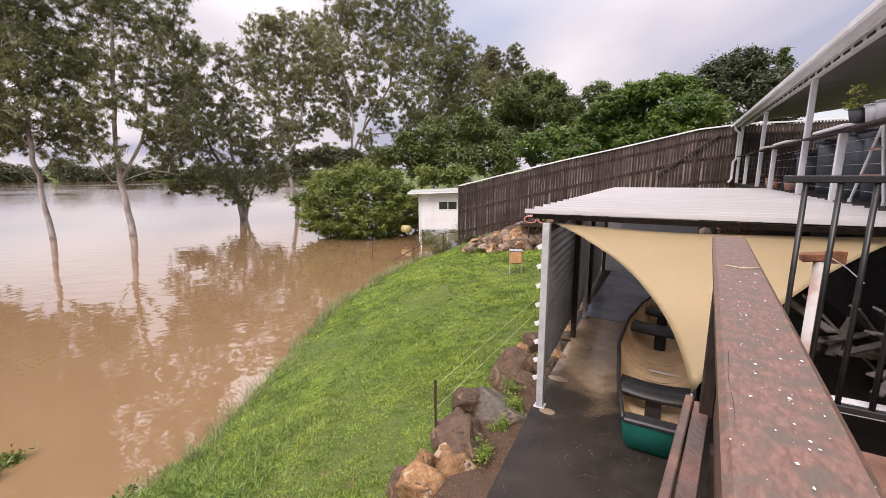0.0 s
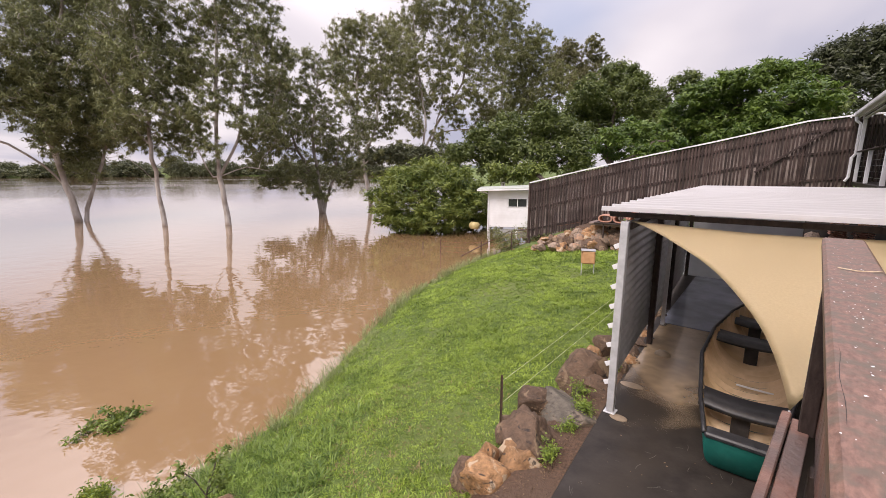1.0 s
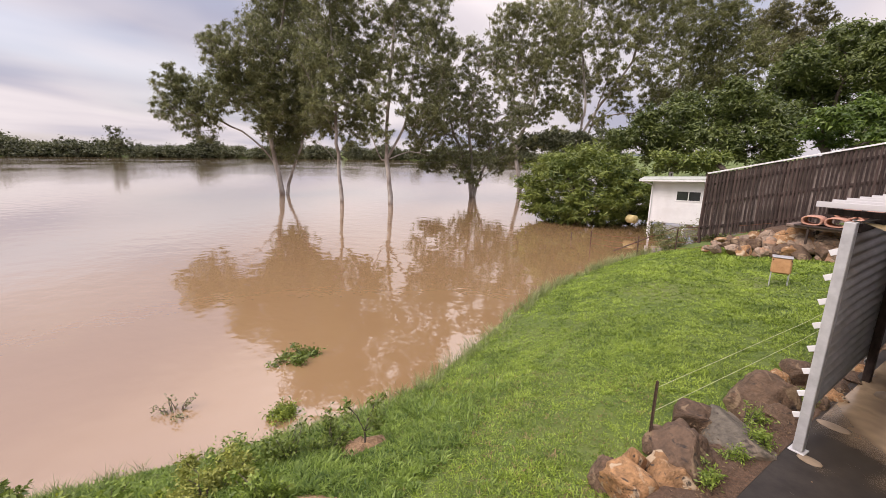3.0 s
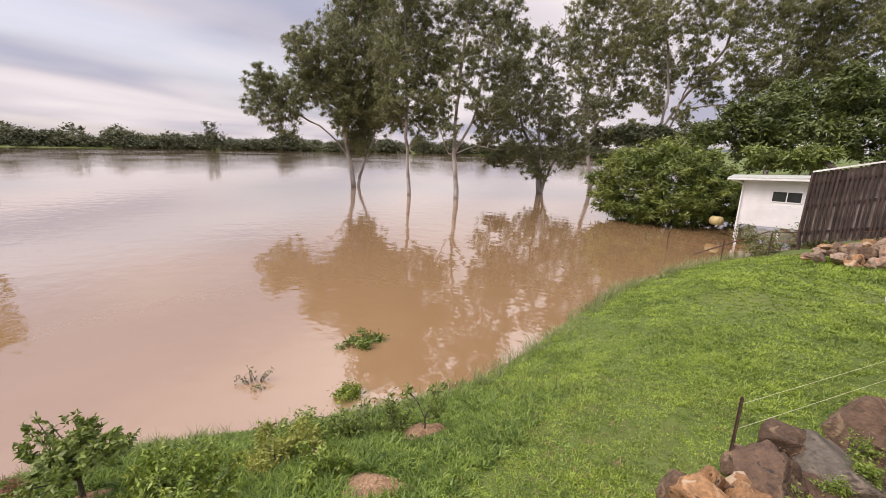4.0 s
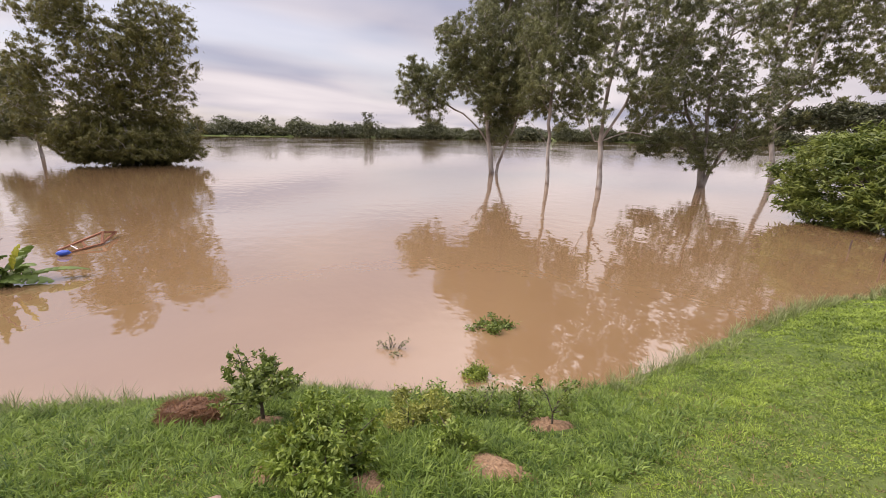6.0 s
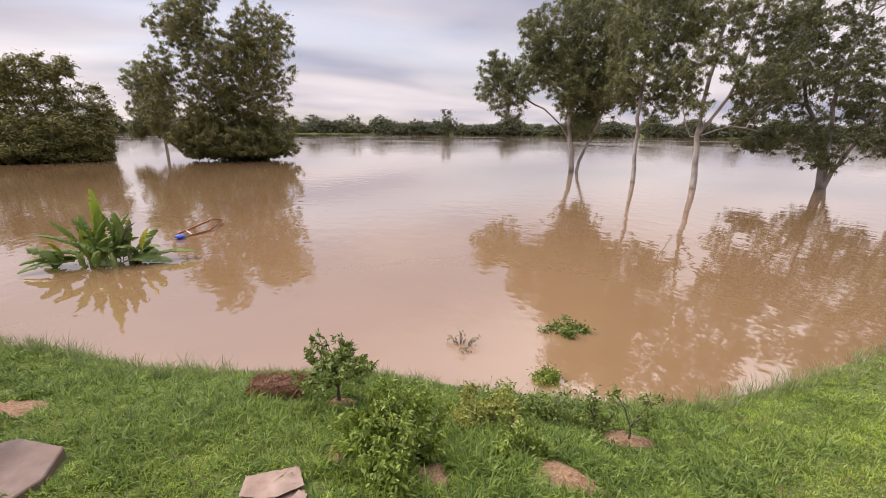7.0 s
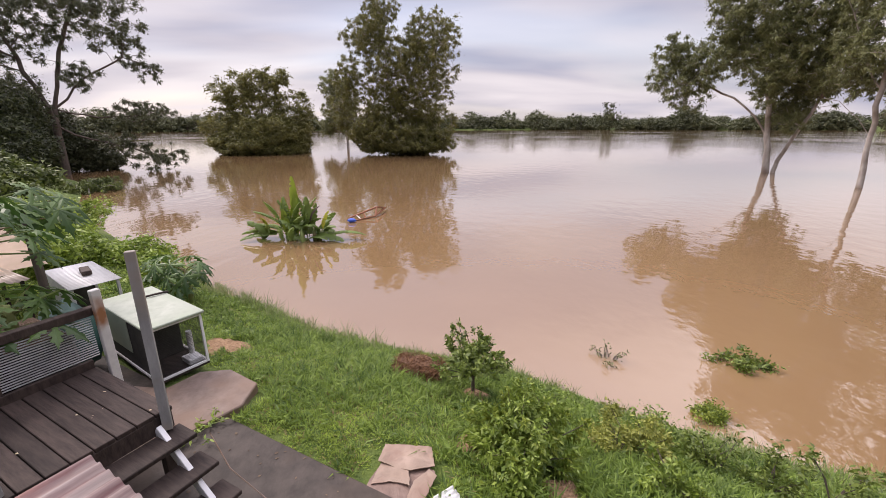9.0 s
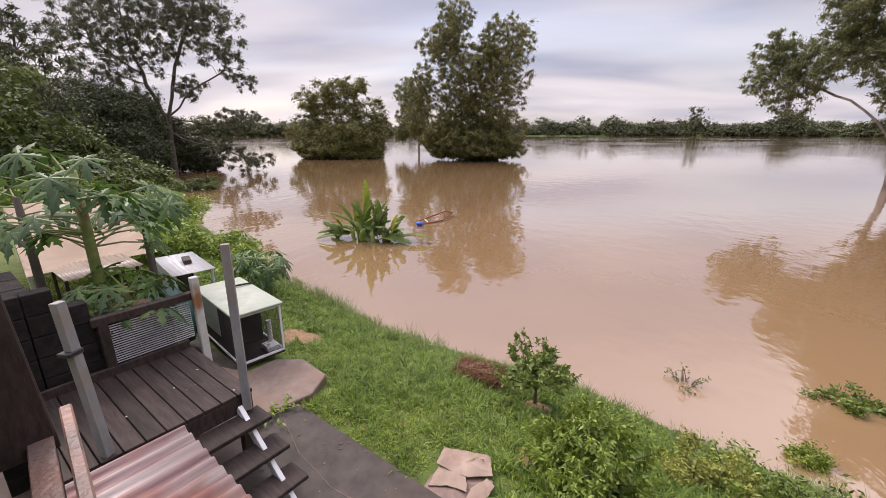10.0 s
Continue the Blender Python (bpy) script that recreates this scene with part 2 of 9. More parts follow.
M_DARKWOOD = material("dark_stained_decking", (0.026, 0.018, 0.015), (0.060, 0.042, 0.035), scale=9, rough=0.7, bump=0.3, stretch=(3, 0.4, 1), vary=0.25, spec=0.3)
M_SLAT = material("brown_fence_slat", (0.024, 0.014, 0.012), (0.072, 0.047, 0.039), scale=5, rough=0.85, bump=0.3, stretch=(1, 1, 0.3), vary=0.45)
M_WHITE = material("white_paint", (0.74, 0.74, 0.745), (0.83, 0.83, 0.835), scale=2, rough=0.5, bump=0.05, c3=(0.70, 0.695, 0.69), coarse=0.8)
M_ROOFW = material("white_roof_sheet", (0.44, 0.44, 0.437), (0.57, 0.57, 0.56), scale=1.5, rough=0.35, bump=0.03, c3=(0.39, 0.385, 0.37), coarse=0.4)
M_GALV = material("galvanised_steel", (0.46, 0.465, 0.47), (0.62, 0.625, 0.63), scale=8, rough=0.42, metal=0.25, bump=0.05)
M_GREYSHEET = material("grey_corrugated_sheet", (0.36, 0.36, 0.37), (0.50, 0.50, 0.51), scale=3, rough=0.45, metal=0.3, bump=0.05, c3=(0.24, 0.22, 0.20), coarse=0.8)
M_BLACK = material("black_painted_steel", (0.012, 0.012, 0.012), (0.03, 0.03, 0.03), scale=10, rough=0.4, bump=0.05)
M_SAIL = material("cream_shade_cloth", (0.76, 0.635, 0.41), (0.83, 0.705, 0.475), scale=60, rough=0.85, bump=0.1, bump_scale=200, c3=(0.75, 0.63, 0.41), coarse=0.5)
M_TERRA = material("terracotta", (0.36, 0.175, 0.115), (0.52, 0.285, 0.205), scale=9, rough=0.8, bump=0.2, vary=0.15)
M_RUST = material("rusted_steel", (0.14, 0.055, 0.03), (0.32, 0.14, 0.07), scale=14, rough=0.85, bump=0.4)
# near-black; also stands in for shade on walls and screens
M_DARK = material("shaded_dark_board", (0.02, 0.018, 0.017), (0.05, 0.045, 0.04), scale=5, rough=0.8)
M_MULCH = material("straw_mulch", (0.20, 0.115, 0.06), (0.42, 0.27, 0.155), scale=25, rough=0.95, bump=0.9, dist=0.04)
M_GREENPL = material("green_boat_hull", (0.004, 0.09, 0.07), (0.01, 0.14, 0.11), scale=6, rough=0.3, bump=0.05)
M_TANPL = material("tan_boat_liner", (0.58, 0.42, 0.25), (0.74, 0.56, 0.36), scale=5, rough=0.5, bump=0.1, c3=(0.52, 0.37, 0.21), coarse=2)
M_BLACKPL = material("black_plastic", (0.015, 0.015, 0.017), (0.04, 0.04, 0.042), scale=12, rough=0.45, bump=0.1)



def see_through(m, amount):
    """Lets a share of the light pass through a thin sheet."""
    nt = m.node_tree
    bs, out = nt.nodes["Principled BSDF"], nt.nodes["Material Output"]
    tr, mx = nt.nodes.new("ShaderNodeBsdfTranslucent"), nt.nodes.new("ShaderNodeMixShader")
    nt.links.new(bs.inputs["Base Color"].links[0].from_socket, tr.inputs["Color"])
    mx.inputs[0].default_value = amount
    nt.links.new(bs.outputs[0], mx.inputs[1])
    nt.links.new(tr.outputs[0], mx.inputs[2])
    nt.links.new(mx.outputs[0], out.inputs["Surface"])


see_through(M_SAIL, 0.42)
M_FIBRE = material("white_fibreglass_sheet", (0.74, 0.73, 0.73), (0.83, 0.82, 0.82), scale=1.5, rough=0.35, bump=0.03, c3=(0.74, 0.73, 0.725), coarse=0.4)
see_through(M_FIBRE, 0.5)
# ---- building helpers ----
def part(name, bm, mat, parent=None, label="", smooth=False):
    """One bmesh as one mesh object, under its thing or part."""
    me = bpy.data.meshes.new(name)
    bm.to_mesh(me)
    bm.free()
    me.materials.append(mat)
    if smooth:
        for p in me.polygons:
            p.use_smooth = True
    ob = new(name, me)
    if parent:
        ob.parent = parent
    if label:
        ob["label"] = label
    return ob


def thing(name, m, label, category, group="", kind=""):
    ob = new(name)
    ob.empty_display_size = 0.1
    ob.matrix_world = m
    return tagged(ob, label, category, group, kind)


def box(bm, x0, x1, y0, y1, z0, z1, m=None, bevel=0.0):
    vs = [bm.verts.new(v) for v in ((x0, y0, z0), (x1, y0, z0), (x1, y1, z0), (x0, y1, z0), (x0, y0, z1), (x1, y0, z1), (x1, y1, z1), (x0, y1, z1))]
    fs = [bm.faces.new([vs[i] for i in f]) for f in ((3, 2, 1, 0), (4, 5, 6, 7), (0, 1, 5, 4), (1, 2, 6, 5), (2, 3, 7, 6), (3, 0, 4, 7))]
    if bevel:
        es = list({e for f in fs for e in f.edges})
        r = bmesh.ops.bevel(bm, geom=es, offset=bevel, segments=1, affect="EDGES")
        vs = list({v for f in r["faces"] for v in f.verts} | {v for v in vs if v.is_valid})
    if m is not None:
        bmesh.ops.transform(bm, matrix=m, verts=vs)
    return bm


def boxed(x0, x1, y0, y1, z0, z1, bevel=0.0, m=None):
    return box(bmesh.new(), x0, x1, y0, y1, z0, z1, m, bevel)


def tube(bm, pts, radii, sides=8, cap=True):
    """A tapered tube along points."""
    pts = [Vector(p) for p in pts]
    rings = []
    ref = Vector((0.31, 0.17, 0.93))
    for i, p in enumerate(pts):
        d = (pts[min(i + 1, len(pts) - 1)] - pts[max(i - 1, 0)]).normalized()
        a = d.cross(ref if abs(d.dot(ref)) < 0.95 else Vector((1, 0, 0))).normalized()
        b = d.cross(a)
        r = radii[i] if isinstance(radii, (list, tuple)) else radii
        rings.append([bm.verts.new(p + r * (math.cos(t) * a + math.sin(t) * b)) for t in (2 * math.pi * k / sides for k in range(sides))])
    for r0, r1 in zip(rings, rings[1:]):
        for k in range(sides):
            bm.faces.new((r0[k], r0[(k + 1) % sides], r1[(k + 1) % sides], r1[k]))
    if cap:
        bm.faces.new(rings[0][::-1])
        bm.faces.new(rings[-1])
    return bm


def rod(pts, radii, sides=8):
    return tube(bmesh.new(), pts, radii, sides)


def beam(p, q, w, h, bevel=0.004):
    """A board from p to q, w wide across and h high, as a bmesh."""
    p, q = Vector(p), Vector(q)
    d = q - p
    m = Matrix.Translation(p) @ d.to_track_quat("Y", "Z").to_matrix().to_4x4()
    return boxed(-w / 2, w / 2, 0, d.length, -h / 2, h / 2, bevel, m)


def raw_mesh(name, verts, faces, mat, parent=None, label="", smooth=False):
    """A mesh straight from arrays: faces all with the same number of corners."""
    verts, faces = np.asarray(verts, np.float32), np.asarray(faces, np.int32)
    me = bpy.data.meshes.new(name)
    n, k = faces.shape
    me.vertices.add(len(verts))
    me.vertices.foreach_set("co", verts.ravel())
    me.loops.add(n * k)
    me.loops.foreach_set("vertex_index", faces.ravel())
    me.polygons.add(n)
    me.polygons.foreach_set("loop_start", np.arange(n, dtype=np.int32) * k)
    me.update(calc_edges=True)
    me.validate()
    me.materials.append(mat)
    if smooth:
        me.polygons.foreach_set("use_smooth", np.ones(n, bool))
    ob = new(name, me)
    if parent:
        ob.parent = parent
    if label:
        ob["label"] = label
    return ob


def corrugated(length, width, pitch, depth, thick=0.004, around=6):
    """A corrugated sheet: ribs run along y, waves across x. A bmesh."""
    n = max(2, int(width / pitch * around))
    bm = bmesh.new()
    rows = []
    for y in (0, length):
        for off in (0, -thick):
            rows.append([bm.verts.new((width * i / n, y, depth * 0.5 * math.sin(2 * math.pi * width * i / n / pitch) + off)) for i in range(n + 1)])
    t0, b0, t1, b1 = rows
    for i in range(n):
        bm.faces.new((t0[i], t0[i + 1], t1[i + 1], t1[i]))
        bm.faces.new((b0[i + 1], b0[i], b1[i], b1[i + 1]))
        bm.faces.new((b0[i], b0[i + 1], t0[i + 1], t0[i]))
        bm.faces.new((t1[i], t1[i + 1], b1[i + 1], b1[i]))
    return bm


# the house, the deck and the carport all stand along one line
YAW = -30.0
U = Vector((math.sin(radians(30)), math.cos(radians(30)), 0))
V = Vector((math.cos(radians(30)), -math.sin(radians(30)), 0))


def at(v, u, z=0.0, turn=0.0):
    """The pose of a place v metres towards the house and u metres along it; local x is v, local y is u."""
    return pose(*(V * v + U * u + Vector((0, 0, z))), 0, 0, YAW + turn)

# ---- ground and water ----
SHORE = [(-240, -230), (-90, -84), (-46, -44), (-33, -27), (-24, -20), (-18, -14.5), (-13.7, -9.7), (-10.4, -5.6), (-9.1, -3.8), (-7.95, -2.4), (-7.7, -1.7),
         (-7.2, -0.6), (-6.8, 0.6), (-6.0, 1.75), (-5.1, 2.95), (-4.5, 3.85), (-4.0, 5.0), (-3.75, 6.3), (-3.65, 7.8), (-3.6, 9.4), (-3.5, 11.6),
         (-3.05, 14.2), (-2.2, 16.8), (-1.3, 19.0), (-0.3, 21.5), (1.0, 24.0), (2.5, 29), (2, 40), (-3, 60), (-6, 90), (-10, 160), (-30, 320)]
PROFILE = [(-60, -7.0), (-6, -2.0), (-1.5, -0.45), (0, 0.0), (0.35, 0.16), (1.0, 0.40), (2.0, 0.74), (3.3, 1.08), (5.5, 1.42), (8, 1.75), (13, 2.6), (25, 3.6), (80, 6.0), (900, 12.0)]


def inland(x, y):
    """Metres from the water's edge, less than nothing out in the flood (arrays welcome)."""
    x, y = np.asarray(x, float), np.asarray(y, float)
    best, sign = np.full(x.shape, 1e9), np.ones(x.shape)
    for (ax, ay), (bx, by) in zip(SHORE, SHORE[1:]):
        ex, ey = bx - ax, by - ay
        k = np.clip(((x - ax) * ex + (y - ay) * ey) / (ex * ex + ey * ey), 0, 1)
        dx, dy = x - (ax + k * ex), y - (ay + k * ey)
        d = np.hypot(dx, dy)
        s = np.sign(dx * ey - dy * ex)
        near = d < best
        best, sign = np.where(near, d, best), np.where(near, np.where(s == 0, 1, s), sign)
    return best * sign


def ground_height(x, y):
    x, y = np.asarray(x, float), np.asarray(y, float)
    d = inland(x, y)
    z = np.interp(d, [p[0] for p in PROFILE], [p[1] for p in PROFILE])
    z = z + np.clip(d, 0, 1) * 0.05 * (np.sin(1.7 * x + 0.6 * y) + np.sin(0.9 * y - 1.3 * x + 2)) * 0.5
    # cut level under the deck, the carport and the steps
    v, u = x * V.x + y * V.y, x * U.x + y * U.y
    flat = np.clip((v + 1.95 + 0.055 * np.clip(u - 4.55, 0, 9)) / 0.42, 0, 1) * np.clip((17 - u) / 1.5, 0, 1) * np.clip((u + 1) / 1.0, 0, 1)
    z = z * (1 - flat) + np.minimum(z, 1.36) * flat
    low = np.clip((v + 3.9) / 0.6, 0, 1) * np.clip((-0.3 - u) / 0.7, 0, 1) * np.clip((u + 8) / 1.0, 0, 1)
    z = z * (1 - low) + np.minimum(z, 1.02) * low
    return z


def gz(x, y):
    return float(ground_height(np.array([x]), np.array([y]))[0])


def grid_axis(fine0, fine1, step, ends):
    a = list(np.arange(fine0, fine1 + 1e-6, step))
    s, lo, hi = step, [], []
    p, q = fine0, fine1
    while p > -ends:
        s *= 1.25
        p, q = p - s, q + s
        lo.append(p), hi.append(q)
    return np.array(lo[::-1] + a + hi)


def make_ground():
    xs, ys = grid_axis(-16, 14, 0.3, 2500), grid_axis(-12, 28, 0.3, 2500)
    X, Y = np.meshgrid(xs, ys)
    Z = ground_height(X, Y)
    # the far bank rises again across the river
    D = np.hypot(X, Y)
    west = np.clip((-X * 0.8 + Y * 0.25) / np.maximum(D, 1) * 3, 0, 1)
    far = np.interp(D, [330, 395, 405, 430, 700, 3000], [0, 0, 3.0, 5.5, 9, 14])
    Z = np.where((D > 395) & (west > 0.2), np.maximum(Z, far * west), Z)
    n, m = X.shape
    idx = np.arange(n * m).reshape(n, m)
    faces = np.stack([idx[:-1, :-1], idx[:-1, 1:], idx[1:, 1:], idx[1:, :-1]], -1).reshape(-1, 4)
    g = raw_mesh("ground", np.stack([X, Y, Z], -1).reshape(-1, 3), faces, M_GROUND, smooth=True)
    tagged(g, "sloping green lawn and riverbank going down to flood water", "ground", kind="structure")


make_ground()
w = raw_mesh("water", [(-2600, -2600, 0), (2600, -2600, 0), (2600, 2600, 0), (-2600, 2600, 0)], [(0, 1, 2, 3)], M_WATER)
tagged(w, "wide brown muddy flood water with soft reflections", "water", kind="structure")

# ---- trees ----
def leaves(centres, radii, per, size, slim, droop, rng, flat=0.7, tri=False, face=0.0):
    """Leaf blades strewn in clumps round centres; face: how far the blades lie along the clump's rounded outside."""
    C = np.repeat(np.asarray(centres, float), per, axis=0)
    R = np.repeat(np.asarray(radii, float), per)
    n = len(C)
    d = rng.normal(size=(n, 3))
    d /= np.linalg.norm(d, axis=1)[:, None]
    rad = R * np.minimum(np.abs(rng.normal(size=n)) * 0.62 + 0.12 * rng.random(n), 1.25)
    P = C + d * rad[:, None] * np.array([1, 1, flat])
    a = rng.normal(size=(n, 3))
    a[:, 2] = a[:, 2] * 0.6 - droop
    a /= np.linalg.norm(a, axis=1)[:, None]
    side = rng.normal(size=(n, 3))
    side /= np.linalg.norm(side, axis=1)[:, None]
    side = side * (1 - face) + (d + np.array([0, 0, 0.35])) * face
    b = np.cross(a, side)
    b /= np.linalg.norm(b, axis=1)[:, None] + 1e-9
    L = size * rng.uniform(0.6, 1.3, n)[:, None]
    if tri:
        verts = np.stack([P - b * L * slim, P + b * L * slim, P + a * L], 1).reshape(-1, 3)
        return verts, np.arange(3 * n).reshape(-1, 3)
    verts = np.stack([P, P + a * L * 0.45 + b * L * slim, P + a * L, P + a * L * 0.45 - b * L * slim], 1).reshape(-1, 3)
    return verts, np.arange(4 * n).reshape(-1, 4)


def grow(bm, base, heading, length, radius, level, rng, ends, lift, wander=0.25, kids=(3, 4), shrink=0.62, sides=7, straight=0.0):
    """A limb that forks into smaller ones; the ends of the last ones are collected."""
    steps = 5 if level > 1 else 3
    pts, rr = [Vector(base)], [radius]
    d = Vector(heading).normalized()
    for k in range(steps):
        w = Vector(rng.normal(size=3)) * wander
        d = (d + w + Vector((0, 0, lift))).normalized()
        pts.append(pts[-1] + d * length / steps)
        rr.append(radius * (1 - (1 - shrink) * (k + 1) / steps))
    tube(bm, pts, rr, max(4, sides if level > 1 else 4), cap=level > 2)
    if level <= 0:
        ends.append((pts[-1], length))
        ends.append((pts[-2], length))
        return
    if level <= 1:
        ends.append((pts[-1], length))
    n = int(rng.integers(kids[0], kids[1] + 1))
    for k in range(n):
        i = len(pts) - 1 if k == 0 else int(rng.integers(max(1, int(steps * 0.45)), steps + 1))
        ang = rng.uniform(0, 2 * math.pi)
        side = Vector((math.cos(ang), math.sin(ang), 0))
        spread = 0.35 if k == 0 else rng.uniform(0.6, 1.1)
        nd = (d * (1.0 + straight) + side * spread).normalized()
        grow(bm, pts[i], nd, length * rng.uniform(0.55, 0.8), rr[i] * (0.75 if k == 0 else 0.55), level - 1, rng, ends, lift, wander, kids, shrink, sides, straight)


def canopy_tree(name, x, y, z, trunks, lobes, label, r=0.3, leaf=0.4, slim=0.13, leaves_of=None, bark=None, fill=1.0, dark=False, layered=0.0):
    """A tree whose stems follow the given lines; a bough curves out to each lobe of the crown and its leaf clumps hang on twigs from there."""
    rng = np.random.default_rng(int(abs(x) * 13 + abs(y) * 7 + len(lobes)))
    ob = thing(name, pose(x, y, z), label, "tree" if "branch" not in name else "branch", group="river trees" if "gum" in name else "")
    nodes, links, used = np.zeros((20000, 3)), [], 0

    def add(p, parent):
        nonlocal used
        nodes[used] = p
        links.append(parent)
        used += 1
        return used - 1

    for ti, line in enumerate(trunks):
        prev = -1
        if ti and line[0][2] > 1.0:
            prev = int(np.argmin(np.linalg.norm(nodes[:used] - np.array(line[0]), axis=1)))
        elif ti == 0 or line[0][2] <= 1.0:
            prev = add((line[0][0], line[0][1], -1.5), -1)
        for a, b in zip(line, line[1:]):
            a, b = np.array(a, float), np.array(b, float)
            n = max(2, int(np.linalg.norm(b - a) / 0.9))
            for k in range(0 if a is line[0] else 1, n + 1):
                prev = add(a + (b - a) * k / n + rng.normal(size=3) * 0.05, prev)
    # boughs: from a stem well below the lobe, rising in an arc into its middle
    mids = np.array([l[:3] for l in lobes], float)
    for i in np.argsort([np.min(np.linalg.norm(nodes[:used] - m, axis=1)) for m in mids]):
        m = mids[i]
        dv = m - nodes[:used]
        flatd = np.hypot(dv[:, 0], dv[:, 1])
        cost = np.linalg.norm(dv, axis=1) + 1.0 * np.maximum(0, 0.45 * flatd - dv[:, 2]) + 0.5 * np.maximum(0, 2.0 - nodes[:used, 2])
        prev = int(np.argmin(cost))
        a = nodes[prev].copy()
        gap = np.linalg.norm(m - a)
        if gap < 0.8:
            continue
        n, bow = max(2, int(gap / 0.7)), rng.normal(size=3) * 0.08 * gap
        for k in range(1, n + 1):
            t = k / n
            prev = add(a + (m - a) * t + (bow + np.array([0, 0, 0.10 * gap])) * 4 * t * (1 - t) * 0.5 + rng.normal(size=3) * 0.05, prev)
    C, R = [], []
    for lx, ly, lz, rx, rz in lobes:
        size = (0.27 * min(rx, rz) + 0.26) if dark else (0.11 * min(rx, rz) + 0.21)
        n = int(np.clip(fill * (3.0 if dark else 1.5) * rx * rx * rz / size ** 3 + 3, 5, 260))
        d = rng.normal(size=(n, 3))
        d /= np.linalg.norm(d, axis=1)[:, None]
        q = d * (rng.random(n) ** (0.28 if dark else 0.5) * (1.15 if dark else 1.32))[:, None] * np.array([rx, rx * 0.9, rz])
        if layered:
            q[:, 2] -= layered * (q[:, 0] ** 2 + q[:, 1] ** 2) / (rx * rx) * rz
        C.append(np.array([lx, ly, lz]) + q)
        R.append(size * rng.uniform(0.65, 1.35, n))
    C, R = np.concatenate(C), np.concatenate(R)
    keep = C[:, 2] > -0.1
    C, R = C[keep], R[keep]
    tr = nodes[:used].copy()
    for i in np.argsort([np.min(np.linalg.norm(tr - c, axis=1)) for c in C]):
        c = C[i]
        dv = c - nodes[:used]
        cost = np.linalg.norm(dv, axis=1) + 0.9 * np.maximum(0, -dv[:, 2]) + 0.25 * np.maximum(0, 1.5 - nodes[:used, 2])
        j = int(np.argmin(cost))
        a = nodes[j].copy()
        gap = np.linalg.norm(c - a)
        add(c, add((a + c) / 2 + rng.normal(size=3) * 0.08 * gap + np.array([0, 0, 0.06 * gap]), j))
    count = np.zeros(used)
    for i in range(used - 1, -1, -1):
        count[i] += 1
        if links[i] >= 0:
            count[links[i]] += count[i]
    top = max(count[0], 1)
    thick = np.maximum(r * 0.8 * np.sqrt(count / top), 0.012 + leaf * 0.022)
    for i in range(used):
        if nodes[i][2] < 2.5 and count[i] > top * 0.2:
            thick[i] *= 1.0 + 0.12 * (2.5 - nodes[i][2])
    verts, faces = [], []
    for i, j in enumerate(links):
        if j < 0:
            continue
        sides = 8 if count[i] > top * 0.1 else 5
        d = nodes[i] - nodes[j]
        d = d / (np.linalg.norm(d) + 1e-9)
        a = np.cross(d, (0.3, 0.9, 0.2))
        a /= np.linalg.norm(a)
        b = np.cross(d, a)
        base = len(verts)
        for p, rr in ((nodes[j] - d * 0.03, thick[j] if count[j] < count[i] * 2.2 else thick[i] * 1.15), (nodes[i] + d * 0.03, thick[i])):
            for k in range(sides):
                t = 2 * math.pi * k / sides
                verts.append(p + rr * (math.cos(t) * a + math.sin(t) * b))
        for k in range(sides):
            faces.append((base + k, base + (k + 1) % sides, base + sides + (k + 1) % sides, base + sides + k))
    raw_mesh("trunk", verts, faces, bark or (M_BARKD if dark else M_BARK), ob, smooth=True)
    leaf = leaf * (0.8 if dark else 0.72)
    per = int(np.clip(26 * (np.mean(R) / leaf) ** 1.6 * (1.2 if dark else 1.0), 42, 130))
    vs, fs = leaves(C, R, per, leaf, slim * (1.6 if dark else 1.15), 0.5 if dark else 1.0, rng, 0.78 if not layered else 0.4, tri=True, face=0.7)
    raw_mesh("crown", vs, fs, leaves_of or M_EUC, ob)
    return ob


